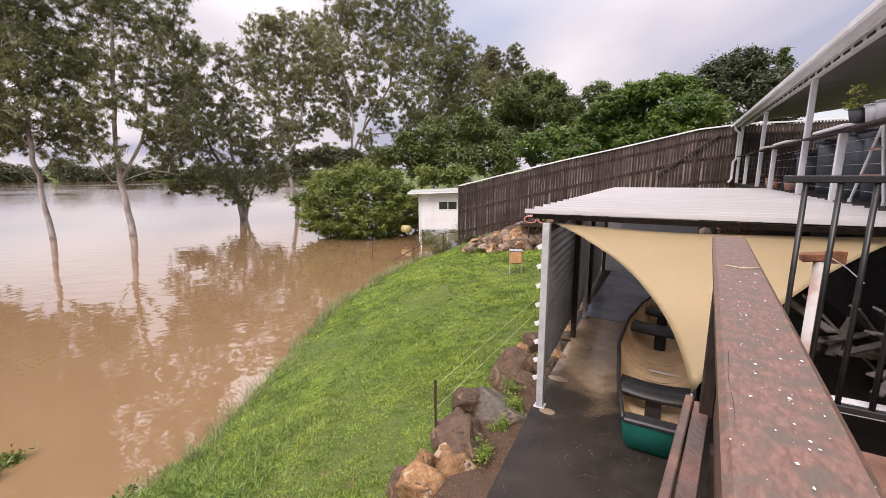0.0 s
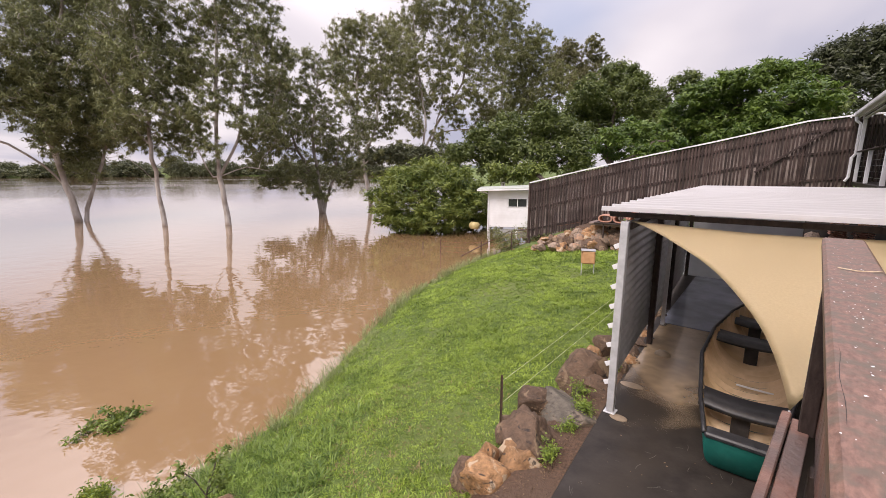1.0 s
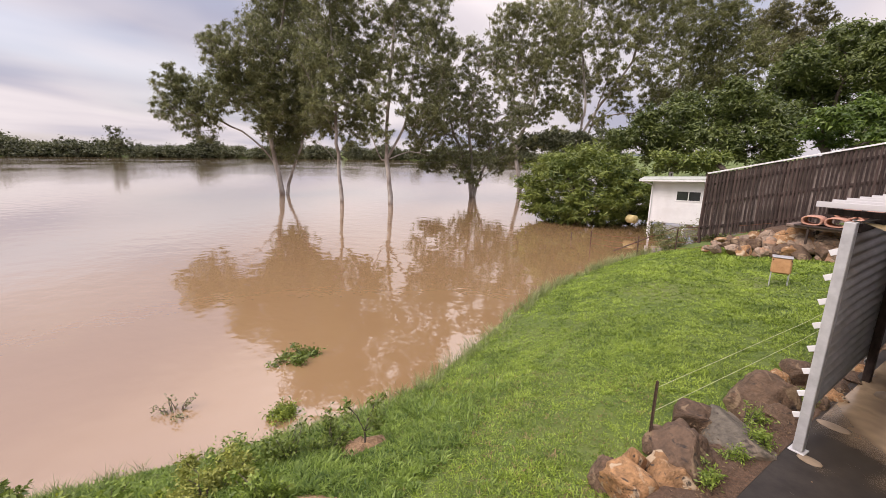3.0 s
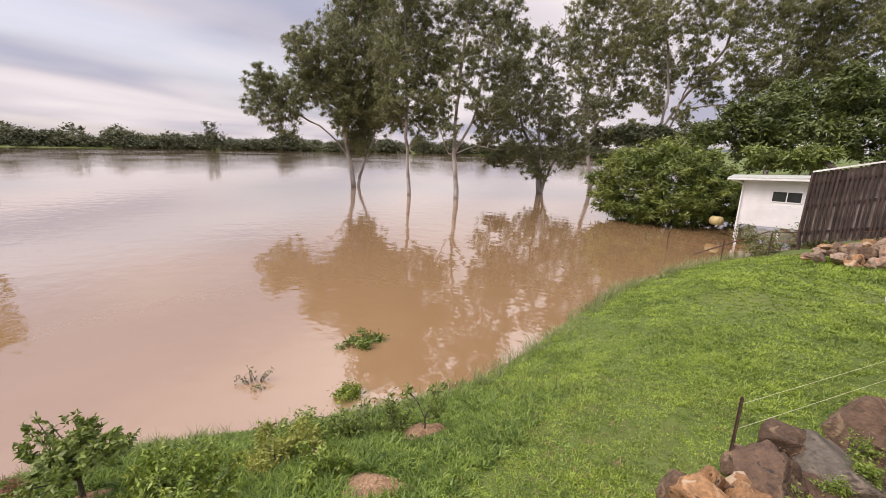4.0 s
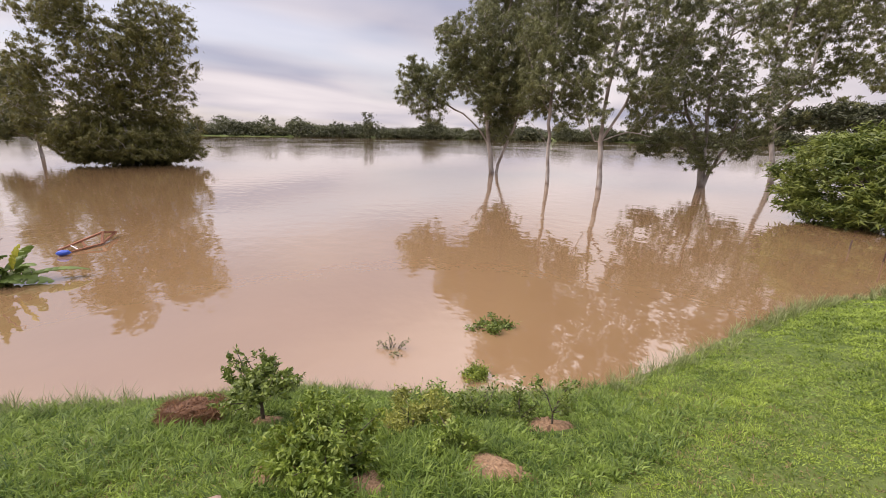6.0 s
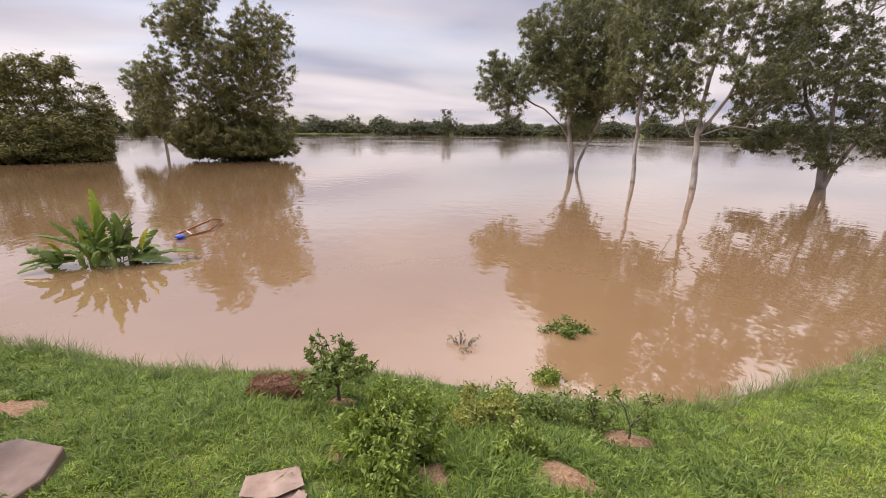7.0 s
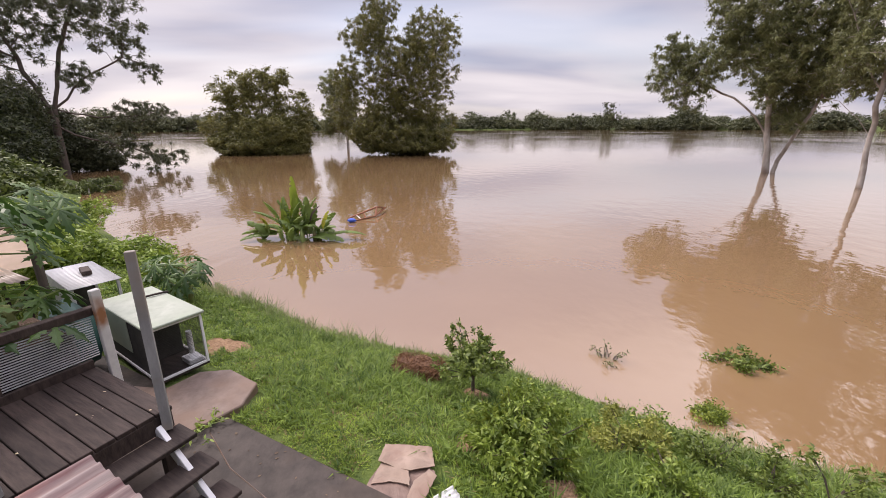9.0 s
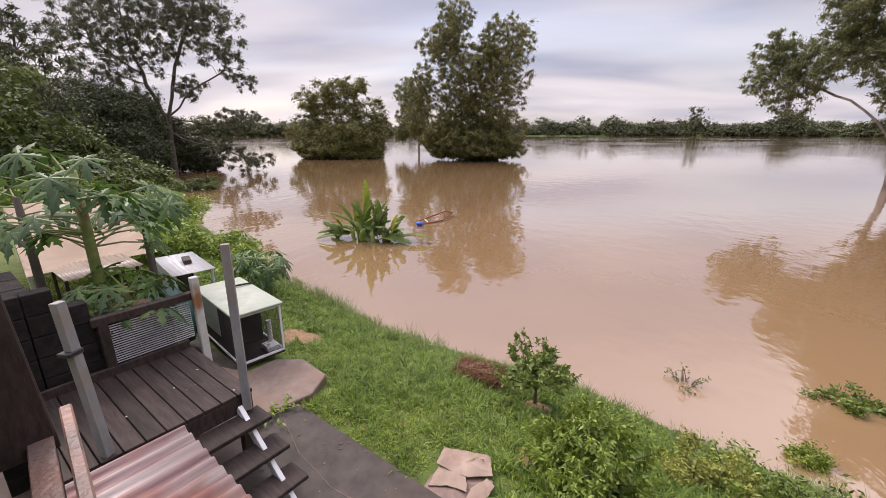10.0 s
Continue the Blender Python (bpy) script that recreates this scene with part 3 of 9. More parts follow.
def mound(name, x, y, rx, ry, h, seed, foliage, label, category="tree", clumps=140, per=60, leaf=0.3, slim=0.22, low=0.0, bark=None, z=None, rough=0.16, droop=0.5, lobes=7, group=""):
    """A dense rounded tree: a short forked trunk under a shell of leaf clumps with lobes and gaps."""
    rng = np.random.default_rng(seed)
    bz = gz(x, y) if z is None else z
    ob = thing(name, pose(x, y, bz), label, category, group)
    bm, ends = bmesh.new(), []
    r0 = 0.05 * max(rx, h * 0.4)
    tube(bm, [(0, 0, -0.8), (0.02, 0, 0), (r0 * 0.4, r0 * 0.3, h * 0.25), (r0 * 0.2, 0, h * 0.42)], [r0 * 1.2, r0, r0 * 0.8, r0 * 0.6], 8)
    for k in range(7):
        a = 6.28 * k / 7 + rng.uniform(-0.3, 0.3)
        grow(bm, (r0 * 0.3, 0, h * rng.uniform(0.15, 0.42)), (math.cos(a), math.sin(a), rng.uniform(0.3, 1.4)), min(rx, ry) * 0.5, r0 * 0.5, 1, rng, ends, 0.03, 0.2, (2, 3))
    part("trunk", bm, bark or M_BARKD, ob, smooth=True)
    lob = rng.normal(size=(lobes, 3))
    lob[:, 2] = np.abs(lob[:, 2])
    lob /= np.linalg.norm(lob, axis=1)[:, None]
    d = rng.normal(size=(clumps, 3))
    d[:, 2] = np.where(d[:, 2] < -1.3, -d[:, 2], d[:, 2])
    d /= np.linalg.norm(d, axis=1)[:, None]
    bulge = 0.80 + 0.26 * np.max(np.clip(d @ lob.T, 0, 1) ** 3, axis=1) + rng.normal(size=clumps) * rough * 0.5
    depth = 1 - 0.40 * rng.random(clumps) ** 3
    half = (h - low) / 2
    C = d * (bulge * depth)[:, None] * np.array([rx, ry, half]) + np.array([0, 0, low + half])
    C[:, 2] = np.maximum(C[:, 2], low + 0.05)
    R = np.full(clumps, (rx * ry * half) ** (1 / 3) * 0.15) * rng.uniform(0.6, 1.25, clumps)
    vs, fs = leaves(C, R, per, leaf, slim, droop, rng, 0.8, tri=True, face=0.75)
    raw_mesh("crown", vs, fs, foliage, ob)
    return ob


mound("mango_tree", -5.9, 28.9, 3.9, 3.5, 4.75, 31, M_MANGO, "dense round mango tree at the water's edge", clumps=520, per=90, leaf=0.30, slim=0.15, low=-0.9, z=0, droop=0.35)
mound("mango_tree", -2.6, 30.6, 2.0, 1.9, 3.0, 32, M_MANGO, "smaller leafy tree beside the mango tree", clumps=240, per=80, leaf=0.28, slim=0.15, low=-0.6, z=0, droop=0.35)
# ---- concrete, deck and carport ----
def wall_line(u):
    """The carport's outer wall runs slightly off the line of the house."""
    return -1.235 - 0.055 * (u - 4.55)


sb = boxed(-1.5, 3.2, 0.6, 17.0, 1.18, 1.45)
for v in sb.verts:
    if v.co.x < 0:
        v.co.x = wall_line(v.co.y) - 0.09
bmesh.ops.bevel(sb, geom=list(sb.edges), offset=0.015, segments=1, affect="EDGES")
bmesh.ops.transform(sb, matrix=at(0, 0), verts=sb.verts)
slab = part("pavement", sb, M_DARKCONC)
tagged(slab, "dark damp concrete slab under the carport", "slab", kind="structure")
silt = bmesh.new()
rng = np.random.default_rng(5)
silt.faces.new([silt.verts.new(at(0, 0) @ Vector((v, u, 1.454))) for v, u in ((-1.27, 3.0), (1.2, 3.0), (1.2, 8.12), (-1.40, 8.12))])
M_SILT = material("silt_film", (0.28, 0.20, 0.118), (0.40, 0.29, 0.175), scale=3, rough=0.2, bump=0.08, c3=(0.20, 0.145, 0.095), coarse=1.2)


def fading(m, place, size):
    """A film that thins out to nothing, unevenly, round its middle."""
    nt = m.node_tree
    N, L = nt.nodes.new, nt.links.new
    tc, mp, gr, no, mu, mr = N("ShaderNodeTexCoord"), N("ShaderNodeMapping"), N("ShaderNodeTexGradient"), N("ShaderNodeTexNoise"), N("ShaderNodeMath"), N("ShaderNodeMapRange")
    gr.gradient_type = "SPHERICAL"
    mp.vector_type = "TEXTURE"
    mp.inputs["Location"].default_value, mp.inputs["Scale"].default_value, mp.inputs["Rotation"].default_value = place, size, (0, 0, radians(YAW))
    L(tc.outputs["Object"], mp.inputs[0])
    L(mp.outputs[0], gr.inputs[0])
    no.inputs["Scale"].default_value, no.inputs["Detail"].default_value = 2.2, 5
    L(tc.outputs["Object"], no.inputs["Vector"])
    mu.operation = "MULTIPLY_ADD"
    mu.inputs[1].default_value = 0.9
    L(no.outputs[0], mu.inputs[0])
    L(gr.outputs["Fac"], mu.inputs[2])
    mr.inputs[1].default_value, mr.inputs[2].default_value = 0.62, 1.0
    L(mu.outputs[0], mr.inputs[0])
    tr, mx = N("ShaderNodeBsdfTransparent"), N("ShaderNodeMixShader")
    L(mr.outputs[0], mx.inputs[0])
    L(tr.outputs[0], mx.inputs[1])
    L(nt.nodes["Principled BSDF"].outputs[0], mx.inputs[2])
    L(mx.outputs[0], nt.nodes["Material Output"].inputs["Surface"])
    return m


M_LUMP = material("cement_lump", (0.20, 0.150, 0.098), (0.29, 0.22, 0.15), scale=6, rough=0.6, bump=0.2)
sp = V * -0.72 + U * 6.9
fading(M_SILT, (sp.x, sp.y, 1.454), (1.5, 2.7, 1.0))
tagged(part("silt_patch", silt, M_SILT), "thin brown silt left on damp concrete", "silt", kind="structure")
# pale slate base carries the sky's reflection, besides the low roughness
M_WETSHEEN = material("wet_floor_painted_sheen", (0.22, 0.235, 0.27), (0.32, 0.335, 0.38), scale=2.5, rough=0.10, bump=0.1, bump_scale=3, c3=(0.17, 0.18, 0.20), coarse=0.7)
tagged(part("wet_floor", boxed(-1.42, 1.8, 8.15, 12.6, 1.451, 1.458, 0, at(0, 0)), M_WETSHEEN), "wet floor with the sky's sheen put into its pale slate colour", "floor", kind="structure")
for vv, uu, w, d in ((-1.08, 6.62, 0.24, 0.17), (-1.20, 5.36, 0.3, 0.16), (-1.12, 4.50, 0.2, 0.14)):
    bm = bmesh.new()
    bmesh.ops.create_icosphere(bm, subdivisions=2, radius=1, matrix=at(vv, uu, 1.455) @ Matrix.Diagonal((w / 2, d / 2, 0.006 if uu < 6 else 0.075, 1)))
    tagged(part("cement_lump", bm, M_LUMP, smooth=True), "low rounded lump of cement on the slab", "cement lump")

patio = part("pavement", boxed(-2.45, 1.6, -8.0, 0.55, 0.72, 1.06, 0.012, at(0, 0)), M_CONC)
tagged(patio, "grey weathered concrete patio with a crack", "slab", kind="structure")
crack = rod([at(0, 0) @ Vector(p) for p in ((-2.2, -4.2, 1.061), (-2.0, -3.6, 1.061), (-1.93, -3.0, 1.061), (-2.02, -2.4, 1.061), (-1.95, -1.6, 1.061))], 0.006, 4)
tagged(part("crack", crack, M_STONE), "pale filled crack across the patio", "crack", kind="structure")


# scuffs and chalky scratches on the slab
rg = np.random.default_rng(14)
sc = bmesh.new()
for k in range(34):
    v, u, a, L = rg.uniform(-1.15, 0.3), rg.uniform(2.3, 4.6), rg.uniform(0, 6.28), rg.uniform(0.03, 0.13)
    w = 0.0012 + 0.0015 * rg.random()
    pts = [(v + L * (t - 0.5) * math.cos(a + 0.3 * t), u + L * (t - 0.5) * math.sin(a + 0.3 * t)) for t in (0, 0.35, 0.7, 1)]
    for p, q in zip(pts, pts[1:]):
        n = Vector((q[1] - p[1], p[0] - q[0], 0)).normalized() * w
        sc.faces.new([sc.verts.new(at(0, 0) @ (Vector((*e, 1.4515)) + f)) for e, f in ((p, n), (p, -n), (q, -n), (q, n))])
M_SCUFF = material("chalky_scuff", (0.075, 0.066, 0.058), (0.14, 0.125, 0.11), scale=20, rough=0.8, bump=0)
tagged(part("scuffs", sc, M_SCUFF), "pale scuffs and scratches on the slab", "scuffs", kind="stuff")


def flagstone(corners, z, thick, label):
    bm = bmesh.new()
    f = bm.faces.new([bm.verts.new(at(0, 0) @ Vector((v, u, z))) for v, u in corners])
    if f.normal.z < 0:
        f.normal_flip()
    r = bmesh.ops.extrude_face_region(bm, geom=[f])
    bmesh.ops.translate(bm, vec=(0, 0, -thick), verts=[v for v in r["geom"] if isinstance(v, bmesh.types.BMVert)])
    bmesh.ops.recalc_face_normals(bm, faces=bm.faces)
    bmesh.ops.bevel(bm, geom=list(bm.edges), offset=0.012, segments=1, affect="EDGES")
    tagged(part("flagstone", bm, M_STONE), label, "flagstone", group="flagstones")


flagstone([(-2.05, -4.35), (-2.62, -4.25), (-2.98, -4.45), (-3.02, -5.0), (-2.8, -5.3), (-2.0, -5.35)], 1.10, 0.2, "pinkish irregular flagstone beside the hutch")


def cardboard(outline, z, seed, label):
    """A sodden sheet, buckled, with ragged edges."""
    bm = bmesh.new()
    pts = []
    for (a, b), (c, d) in zip(outline, outline[1:] + outline[:1]):
        n = max(2, int(math.hypot(c - a, d - b) / 0.03))
        for k in range(n):
            x, y = a + (c - a) * k / n, b + (d - b) * k / n
            pts.append((x + 0.008 * noise.noise(Vector((x * 30, y * 30, seed))), y + 0.008 * noise.noise(Vector((x * 30, y * 30, seed + 7)))))
    cx, cy = sum(p[0] for p in pts) / len(pts), sum(p[1] for p in pts) / len(pts)
    rings = []
    for f in (1.0, 0.85, 0.65, 0.4, 0.18):
        ring = []
        for x, y in pts:
            a, b = cx + (x - cx) * f, cy + (y - cy) * f
            ring.append(bm.verts.new(at(0, 0) @ Vector((a, b, z + 0.025 * noise.noise(Vector((a * 5, b * 5, seed))) + 0.008 * noise.noise(Vector((a * 16, b * 16, seed)))))))
        rings.append(ring)
    for r0, r1 in zip(rings, rings[1:]):
        for k in range(len(pts)):
            bm.faces.new((r0[k], r0[(k + 1) % len(pts)], r1[(k + 1) % len(pts)], r1[k]))
    bm.faces.new(rings[-1])
    r = bmesh.ops.extrude_face_region(bm, geom=list(bm.faces))
    bmesh.ops.translate(bm, vec=(0, 0, -0.008), verts=[v for v in r["geom"] if isinstance(v, bmesh.types.BMVert)])
    bmesh.ops.recalc_face_normals(bm, faces=bm.faces)
    return tagged(part("cardboard", bm, M_CARD), label, "cardboard")


M_CARD = material("sodden_cardboard", (0.25, 0.178, 0.13), (0.36, 0.262, 0.20), scale=5, rough=0.6, bump=0.25, c3=(0.24, 0.15, 0.11), coarse=3)
M_CARDMUD = material("muddy_underlayer", (0.13, 0.08, 0.06), (0.24, 0.16, 0.125), scale=7, rough=0.6, bump=0.4)
cardboard([(-2.91, -2.50), (-3.08, -2.07), (-2.88, -1.93), (-2.74, -2.10), (-2.68, -2.42)], 1.085, 4, "sodden torn cardboard sheet flattened on the grass")
cardboard([(-2.72, -2.40), (-2.76, -2.14), (-2.60, -2.02), (-2.56, -2.2), (-2.46, -2.34)], 1.08, 5, "torn flap of sodden cardboard on the grass")
cardboard([(-2.84, -1.96), (-2.80, -1.86), (-2.52, -1.84), (-2.48, -1.98), (-2.66, -2.02)], 1.075, 6, "torn flap of sodden cardboard on the grass")
cardboard([(-2.86, -2.44), (-2.98, -2.2), (-2.84, -1.9), (-2.50, -1.84), (-2.36, -1.95), (-2.38, -2.36)], 1.05, 7, "muddy torn layer of cardboard lying under another").data.materials[0] = M_CARDMUD
wb = corrugated(0.22, 0.28, 0.045, 0.014, 0.003)
bmesh.ops.transform(wb, matrix=at(-2.58, -1.80, 1.07, 60) @ Euler((radians(4), 0, 0)).to_matrix().to_4x4(), verts=wb.verts)
tagged(part("roof_offcut", wb, M_WHITE, smooth=True), "small white corrugated offcut lying in the grass", "sheet")
flagstone([(-2.47, -5.2), (-2.05, -4.45), (-1.5, -4.4), (-1.5, -5.6), (-2.2, -5.9)], 1.085, 0.12, "muddy brown flagstone beside the steps")

# deck on posts, its boarded balustrade and the flat hand rail
RAIL = pose(0.118 * math.cos(radians(33.2)), -0.118 * math.sin(radians(33.2)), 0, 0, 0, -33.2)   # local y runs along the rail


def deck():
    d = thing("deck", RAIL, "raised brown timber deck behind a boarded balustrade", "deck", kind="structure")
    n = 22
    for i in range(n):
        x = 0.16 + i * 0.145
        part("deck_board", boxed(x, x + 0.135, -2.6, 2.58, 2.90, 2.93, 0.004), M_TIMBER, d)
    part("edge_beam", beam((-0.31, -2.62, 2.87), (-0.03, 2.6, 2.87), 0.07, 0.16, 0.008), M_DARKWOOD, d)
    part("edge_board", beam((-0.315, -2.62, 2.958), (-0.032, 2.6, 2.958), 0.075, 0.012, 0.003), M_TIMBER, d)
    part("edge_cap", beam((-0.405, -2.64, 2.96), (-0.094, 2.62, 2.96), 0.042, 0.05, 0.006), M_TIMBER, d)
    ep = boxed(-0.357, -0.02, -2.56, -2.47, 2.90, 3.86, 0.006)
    for v in ep.verts:
        if v.co.x < -0.3:
            v.co.x += 0.049 * (v.co.z - 2.90)
    part("end_post", ep, M_DARKWOOD, d)
    for y in (-2.45, 0.0, 2.45):
        part("stump", boxed(0.02, 0.12, y - 0.05, y + 0.05, 0.9, 2.79, 0.006), M_DARKWOOD, d)
        part("stump", boxed(2.6, 2.7, y - 0.05, y + 0.05, 0.9, 2.9, 0.006), M_DARKWOOD, d)


deck()


def balustrade():
    d = thing("balustrade", RAIL, "brown timber balustrade with a wide flaking hand rail", "balustrade")
    rail = bmesh.new()
    ys = np.linspace(-2.66, 2.6, 40)
    prof = [(-0.072, -0.022), (0.072, -0.022), (0.074, 0.016), (0.064, 0.024), (-0.064, 0.024), (-0.074, 0.016)]
    rows = [[rail.verts.new((x, y, 3.90 + z)) for x, z in prof] for y in ys]
    for a, b in zip(rows, rows[1:]):
        for k in range(6):
            rail.faces.new((a[k], a[(k + 1) % 6], b[(k + 1) % 6], b[k]))
    rail.faces.new(rows[0][::-1]), rail.faces.new(rows[-1])
    bmesh.ops.recalc_face_normals(rail, faces=rail.faces)
    part("hand_rail", rail, M_RAIL, d, "flat hand rail with flaking reddish-brown paint and bird droppings")
    part("top_rail", boxed(-0.02, 0.02, -2.6, 2.56, 3.79, 3.878, 0.004), M_DARKWOOD, d)
    for k in range(38):
        y = -2.62 + k * 0.137
        part("paling", boxed(0.022, 0.038, y, y + 0.13, 2.95, 3.86, 0.003), M_TIMBER, d)
    for y in (-2.6, -0.1, 2.47):
        part("post", boxed(-0.045, 0.02, y, y + 0.09, 2.95, 3.876, 0.006), M_DARKWOOD, d)
    # lichen and paint flecks on the hand rail
    rg = np.random.default_rng(8)
    fl = bmesh.new()
    for k in range(300):
        x, y, s = float(np.clip(0.02 * rg.normal() + (-0.03, 0.0, 0.03)[k % 3], -0.064, 0.064)), 2.5 - 3.0 * rg.random() ** 0.8, 0.0006 + 0.0024 * rg.random() ** 2.5 * (1.6 if rg.random() < 0.1 else 1)
        a = rg.uniform(0, 6.28)
        vs = [fl.verts.new((x + s * math.cos(a + t) * rg.uniform(0.3, 1.8), y + s * math.sin(a + t) * rg.uniform(0.4, 2.6), 3.9255)) for t in (0, 1.3, 2.5, 3.7, 5.0)]
        fl.faces.new(vs)
    tagged(part("flecks", fl, M_WHITE, d, "white bird droppings and paint flecks"), kind="stuff")
    # long drying cracks in the board
    for x, y0, y1 in ((-0.058, 0.62, 0.95), (0.04, 0.1, 0.3)):
        ck = rod([(x + 0.002 * math.sin(9 * t), y0 + (y1 - y0) * t, 3.9242) for t in np.linspace(0, 1, 9)], [0.0001, 0.0004, 0.0005, 0.0003, 0.0005, 0.0004, 0.0005, 0.0003, 0.0001], 4)
        part("crack", ck, M_DARK, d)


M_RAIL = material("flaking_rail_paint", (0.120, 0.066, 0.048), (0.265, 0.150, 0.108), scale=90, rough=0.5, bump=0.35, bump_scale=140, c3=(0.128, 0.098, 0.070), coarse=26.0, stretch=(1.3, 0.5, 1), dist=0.003)
balustrade()


def carport():
    c = thing("carport", at(0, 0), "low white-roofed carport with grey sheet side walls", "carport")
    pitch = 0.365
    n = 22
    bm = bmesh.new()
    # ribbed roof sheet: narrow upstands, broad pans, ribs across the roof
    prof = []
    for k in range(n):
        y = 4.52 + k * pitch
        prof += [(y, 3.815), (y + 0.006, 3.857), (y + 0.03, 3.857), (y + 0.036, 3.815)]
    prof.append((4.52 + n * pitch, 3.815))
    rows = [[bm.verts.new((x, y, z + dz + (0.0 if x < 0 else 0.015))) for y, z in prof] for x in (-1.48, 1.86) for dz in (0, -0.006)]
    for i in range(len(prof) - 1):
        bm.faces.new((rows[0][i], rows[2][i], rows[2][i + 1], rows[0][i + 1]))
        bm.faces.new((rows[1][i], rows[1][i + 1], rows[3][i + 1], rows[3][i]))
        for a, b in ((0, 1), (3, 2)):
            bm.faces.new((rows[a][i], rows[a][i + 1], rows[b][i + 1], rows[b][i]))
    bmesh.ops.recalc_face_normals(bm, faces=bm.faces)
    part("roof_sheet", bm, M_FIBRE, c, "white ribbed fibreglass roof sheet")
    part("front_fascia", boxed(-1.42, 1.8, 4.62, 4.66, 3.74, 3.793, 0.004), M_DARKWOOD, c)
    for u in (6.9, 9.4, 12.3):
        part("rafter", boxed(-1.4, 1.84, u, u + 0.05, 3.68, 3.79, 0.004), M_DARKWOOD, c)
    part("beam", beam((wall_line(4.7) + 0.02, 4.7, 3.64), (wall_line(12.3) + 0.02, 12.3, 3.64), 0.06, 0.08), M_DARKWOOD, c)
    part("beam", boxed(1.75, 1.81, 4.66, 12.4, 3.60, 3.68, 0.004), M_DARKWOOD, c)
    fp = part("front_post", boxed(-1.275, -1.195, 4.54, 4.62, 1.47, 3.70, 0.006), M_GALV, c, "pale galvanised square post")
    part("foot_plate", boxed(-1.30, -1.17, 4.515, 4.645, 1.452, 1.466, 0.003), M_GALV, fp)
    for u in (6.92, 9.0, 12.3):
        part("dark_post", boxed(wall_line(u) - 0.02, wall_line(u) + 0.06, u, u + 0.08, 1.452, 3.60, 0.005), M_DARKWOOD, c, "dark timber post")
    part("side_post", boxed(-1.39, -1.33, 8.0, 8.06, 1.452, 3.60, 0.005), M_GALV, c)
    # side walls of horizontal ribbed sheet between the posts
    for u0, u1, z0 in ((4.60, 7.02, 1.78), (6.99, 9.06, 1.665), (9.03, 12.35, 1.55)):
        sh = corrugated(u1 - u0, 3.62 - z0, 0.115, 0.03, 0.003)
        bmesh.ops.transform(sh, matrix=Matrix.Translation((wall_line(u0) - 0.035, u0, z0)) @ Euler((0, 0, radians(3.15))).to_matrix().to_4x4() @ Euler((0, radians(-90), 0)).to_matrix().to_4x4(), verts=sh.verts)
        part("wall_sheet", sh, M_GREYSHEET, c, "grey ribbed steel wall sheet", smooth=True)
    part("back_panel", boxed(-1.6, 0.58, 12.42, 12.46, 2.3, 3.66, 0.004), M_PALESHEET, c, "plain grey panel at the back")
    # added board: fills the gap and brightens what the floor mirrors
    part("low_reflector", boxed(-1.75, -0.5, 12.47, 12.50, 1.3, 2.6, 0.004), M_PALESHEET, c, "added pale board that the wet floor reflects")
    return c


M_PALESHEET = material("pale_grey_sheet", (0.46, 0.47, 0.49), (0.56, 0.57, 0.59), scale=2, rough=0.4, bump=0.05)
carport()
# the dimness under the house is painted as a near-black wall
tagged(part("house_wall", boxed(3.1, 3.3, -3.0, 19.0, 1.0, 3.72, 0.0, at(0, 0)), M_DARK), "near-black wall with the under-house shade put into its colour", "wall", kind="structure")

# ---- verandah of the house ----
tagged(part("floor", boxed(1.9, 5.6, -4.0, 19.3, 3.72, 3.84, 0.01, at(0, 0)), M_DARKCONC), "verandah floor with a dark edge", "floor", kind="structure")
M_WALLB = material("grey_house_wall", (0.30, 0.29, 0.28), (0.40, 0.39, 0.38), scale=3, rough=0.7, bump=0.1)
M_SOFFIT = material("brown_grey_soffit", (0.20, 0.175, 0.165), (0.26, 0.235, 0.22), scale=2, rough=0.55, bump=0.05)
tagged(part("house_wall", boxed(5.4, 5.6, -4.0, 14.5, 3.84, 6.6, 0.0, at(0, 0)), M_WALLB), "grey painted wall behind the verandah", "wall", kind="structure")
sof = bmesh.new()
box(sof, 1.86, 5.7, -4.0, 19.4, -0.03, 0.03)
for v in sof.verts:
    v.co.z += 6.02 + (v.co.x - 1.75) * 0.12
bmesh.ops.transform(sof, matrix=at(0, 0), verts=sof.verts)
tagged(part("ceiling", sof, M_SOFFIT), "grey-brown verandah ceiling", "ceiling", kind="structure")


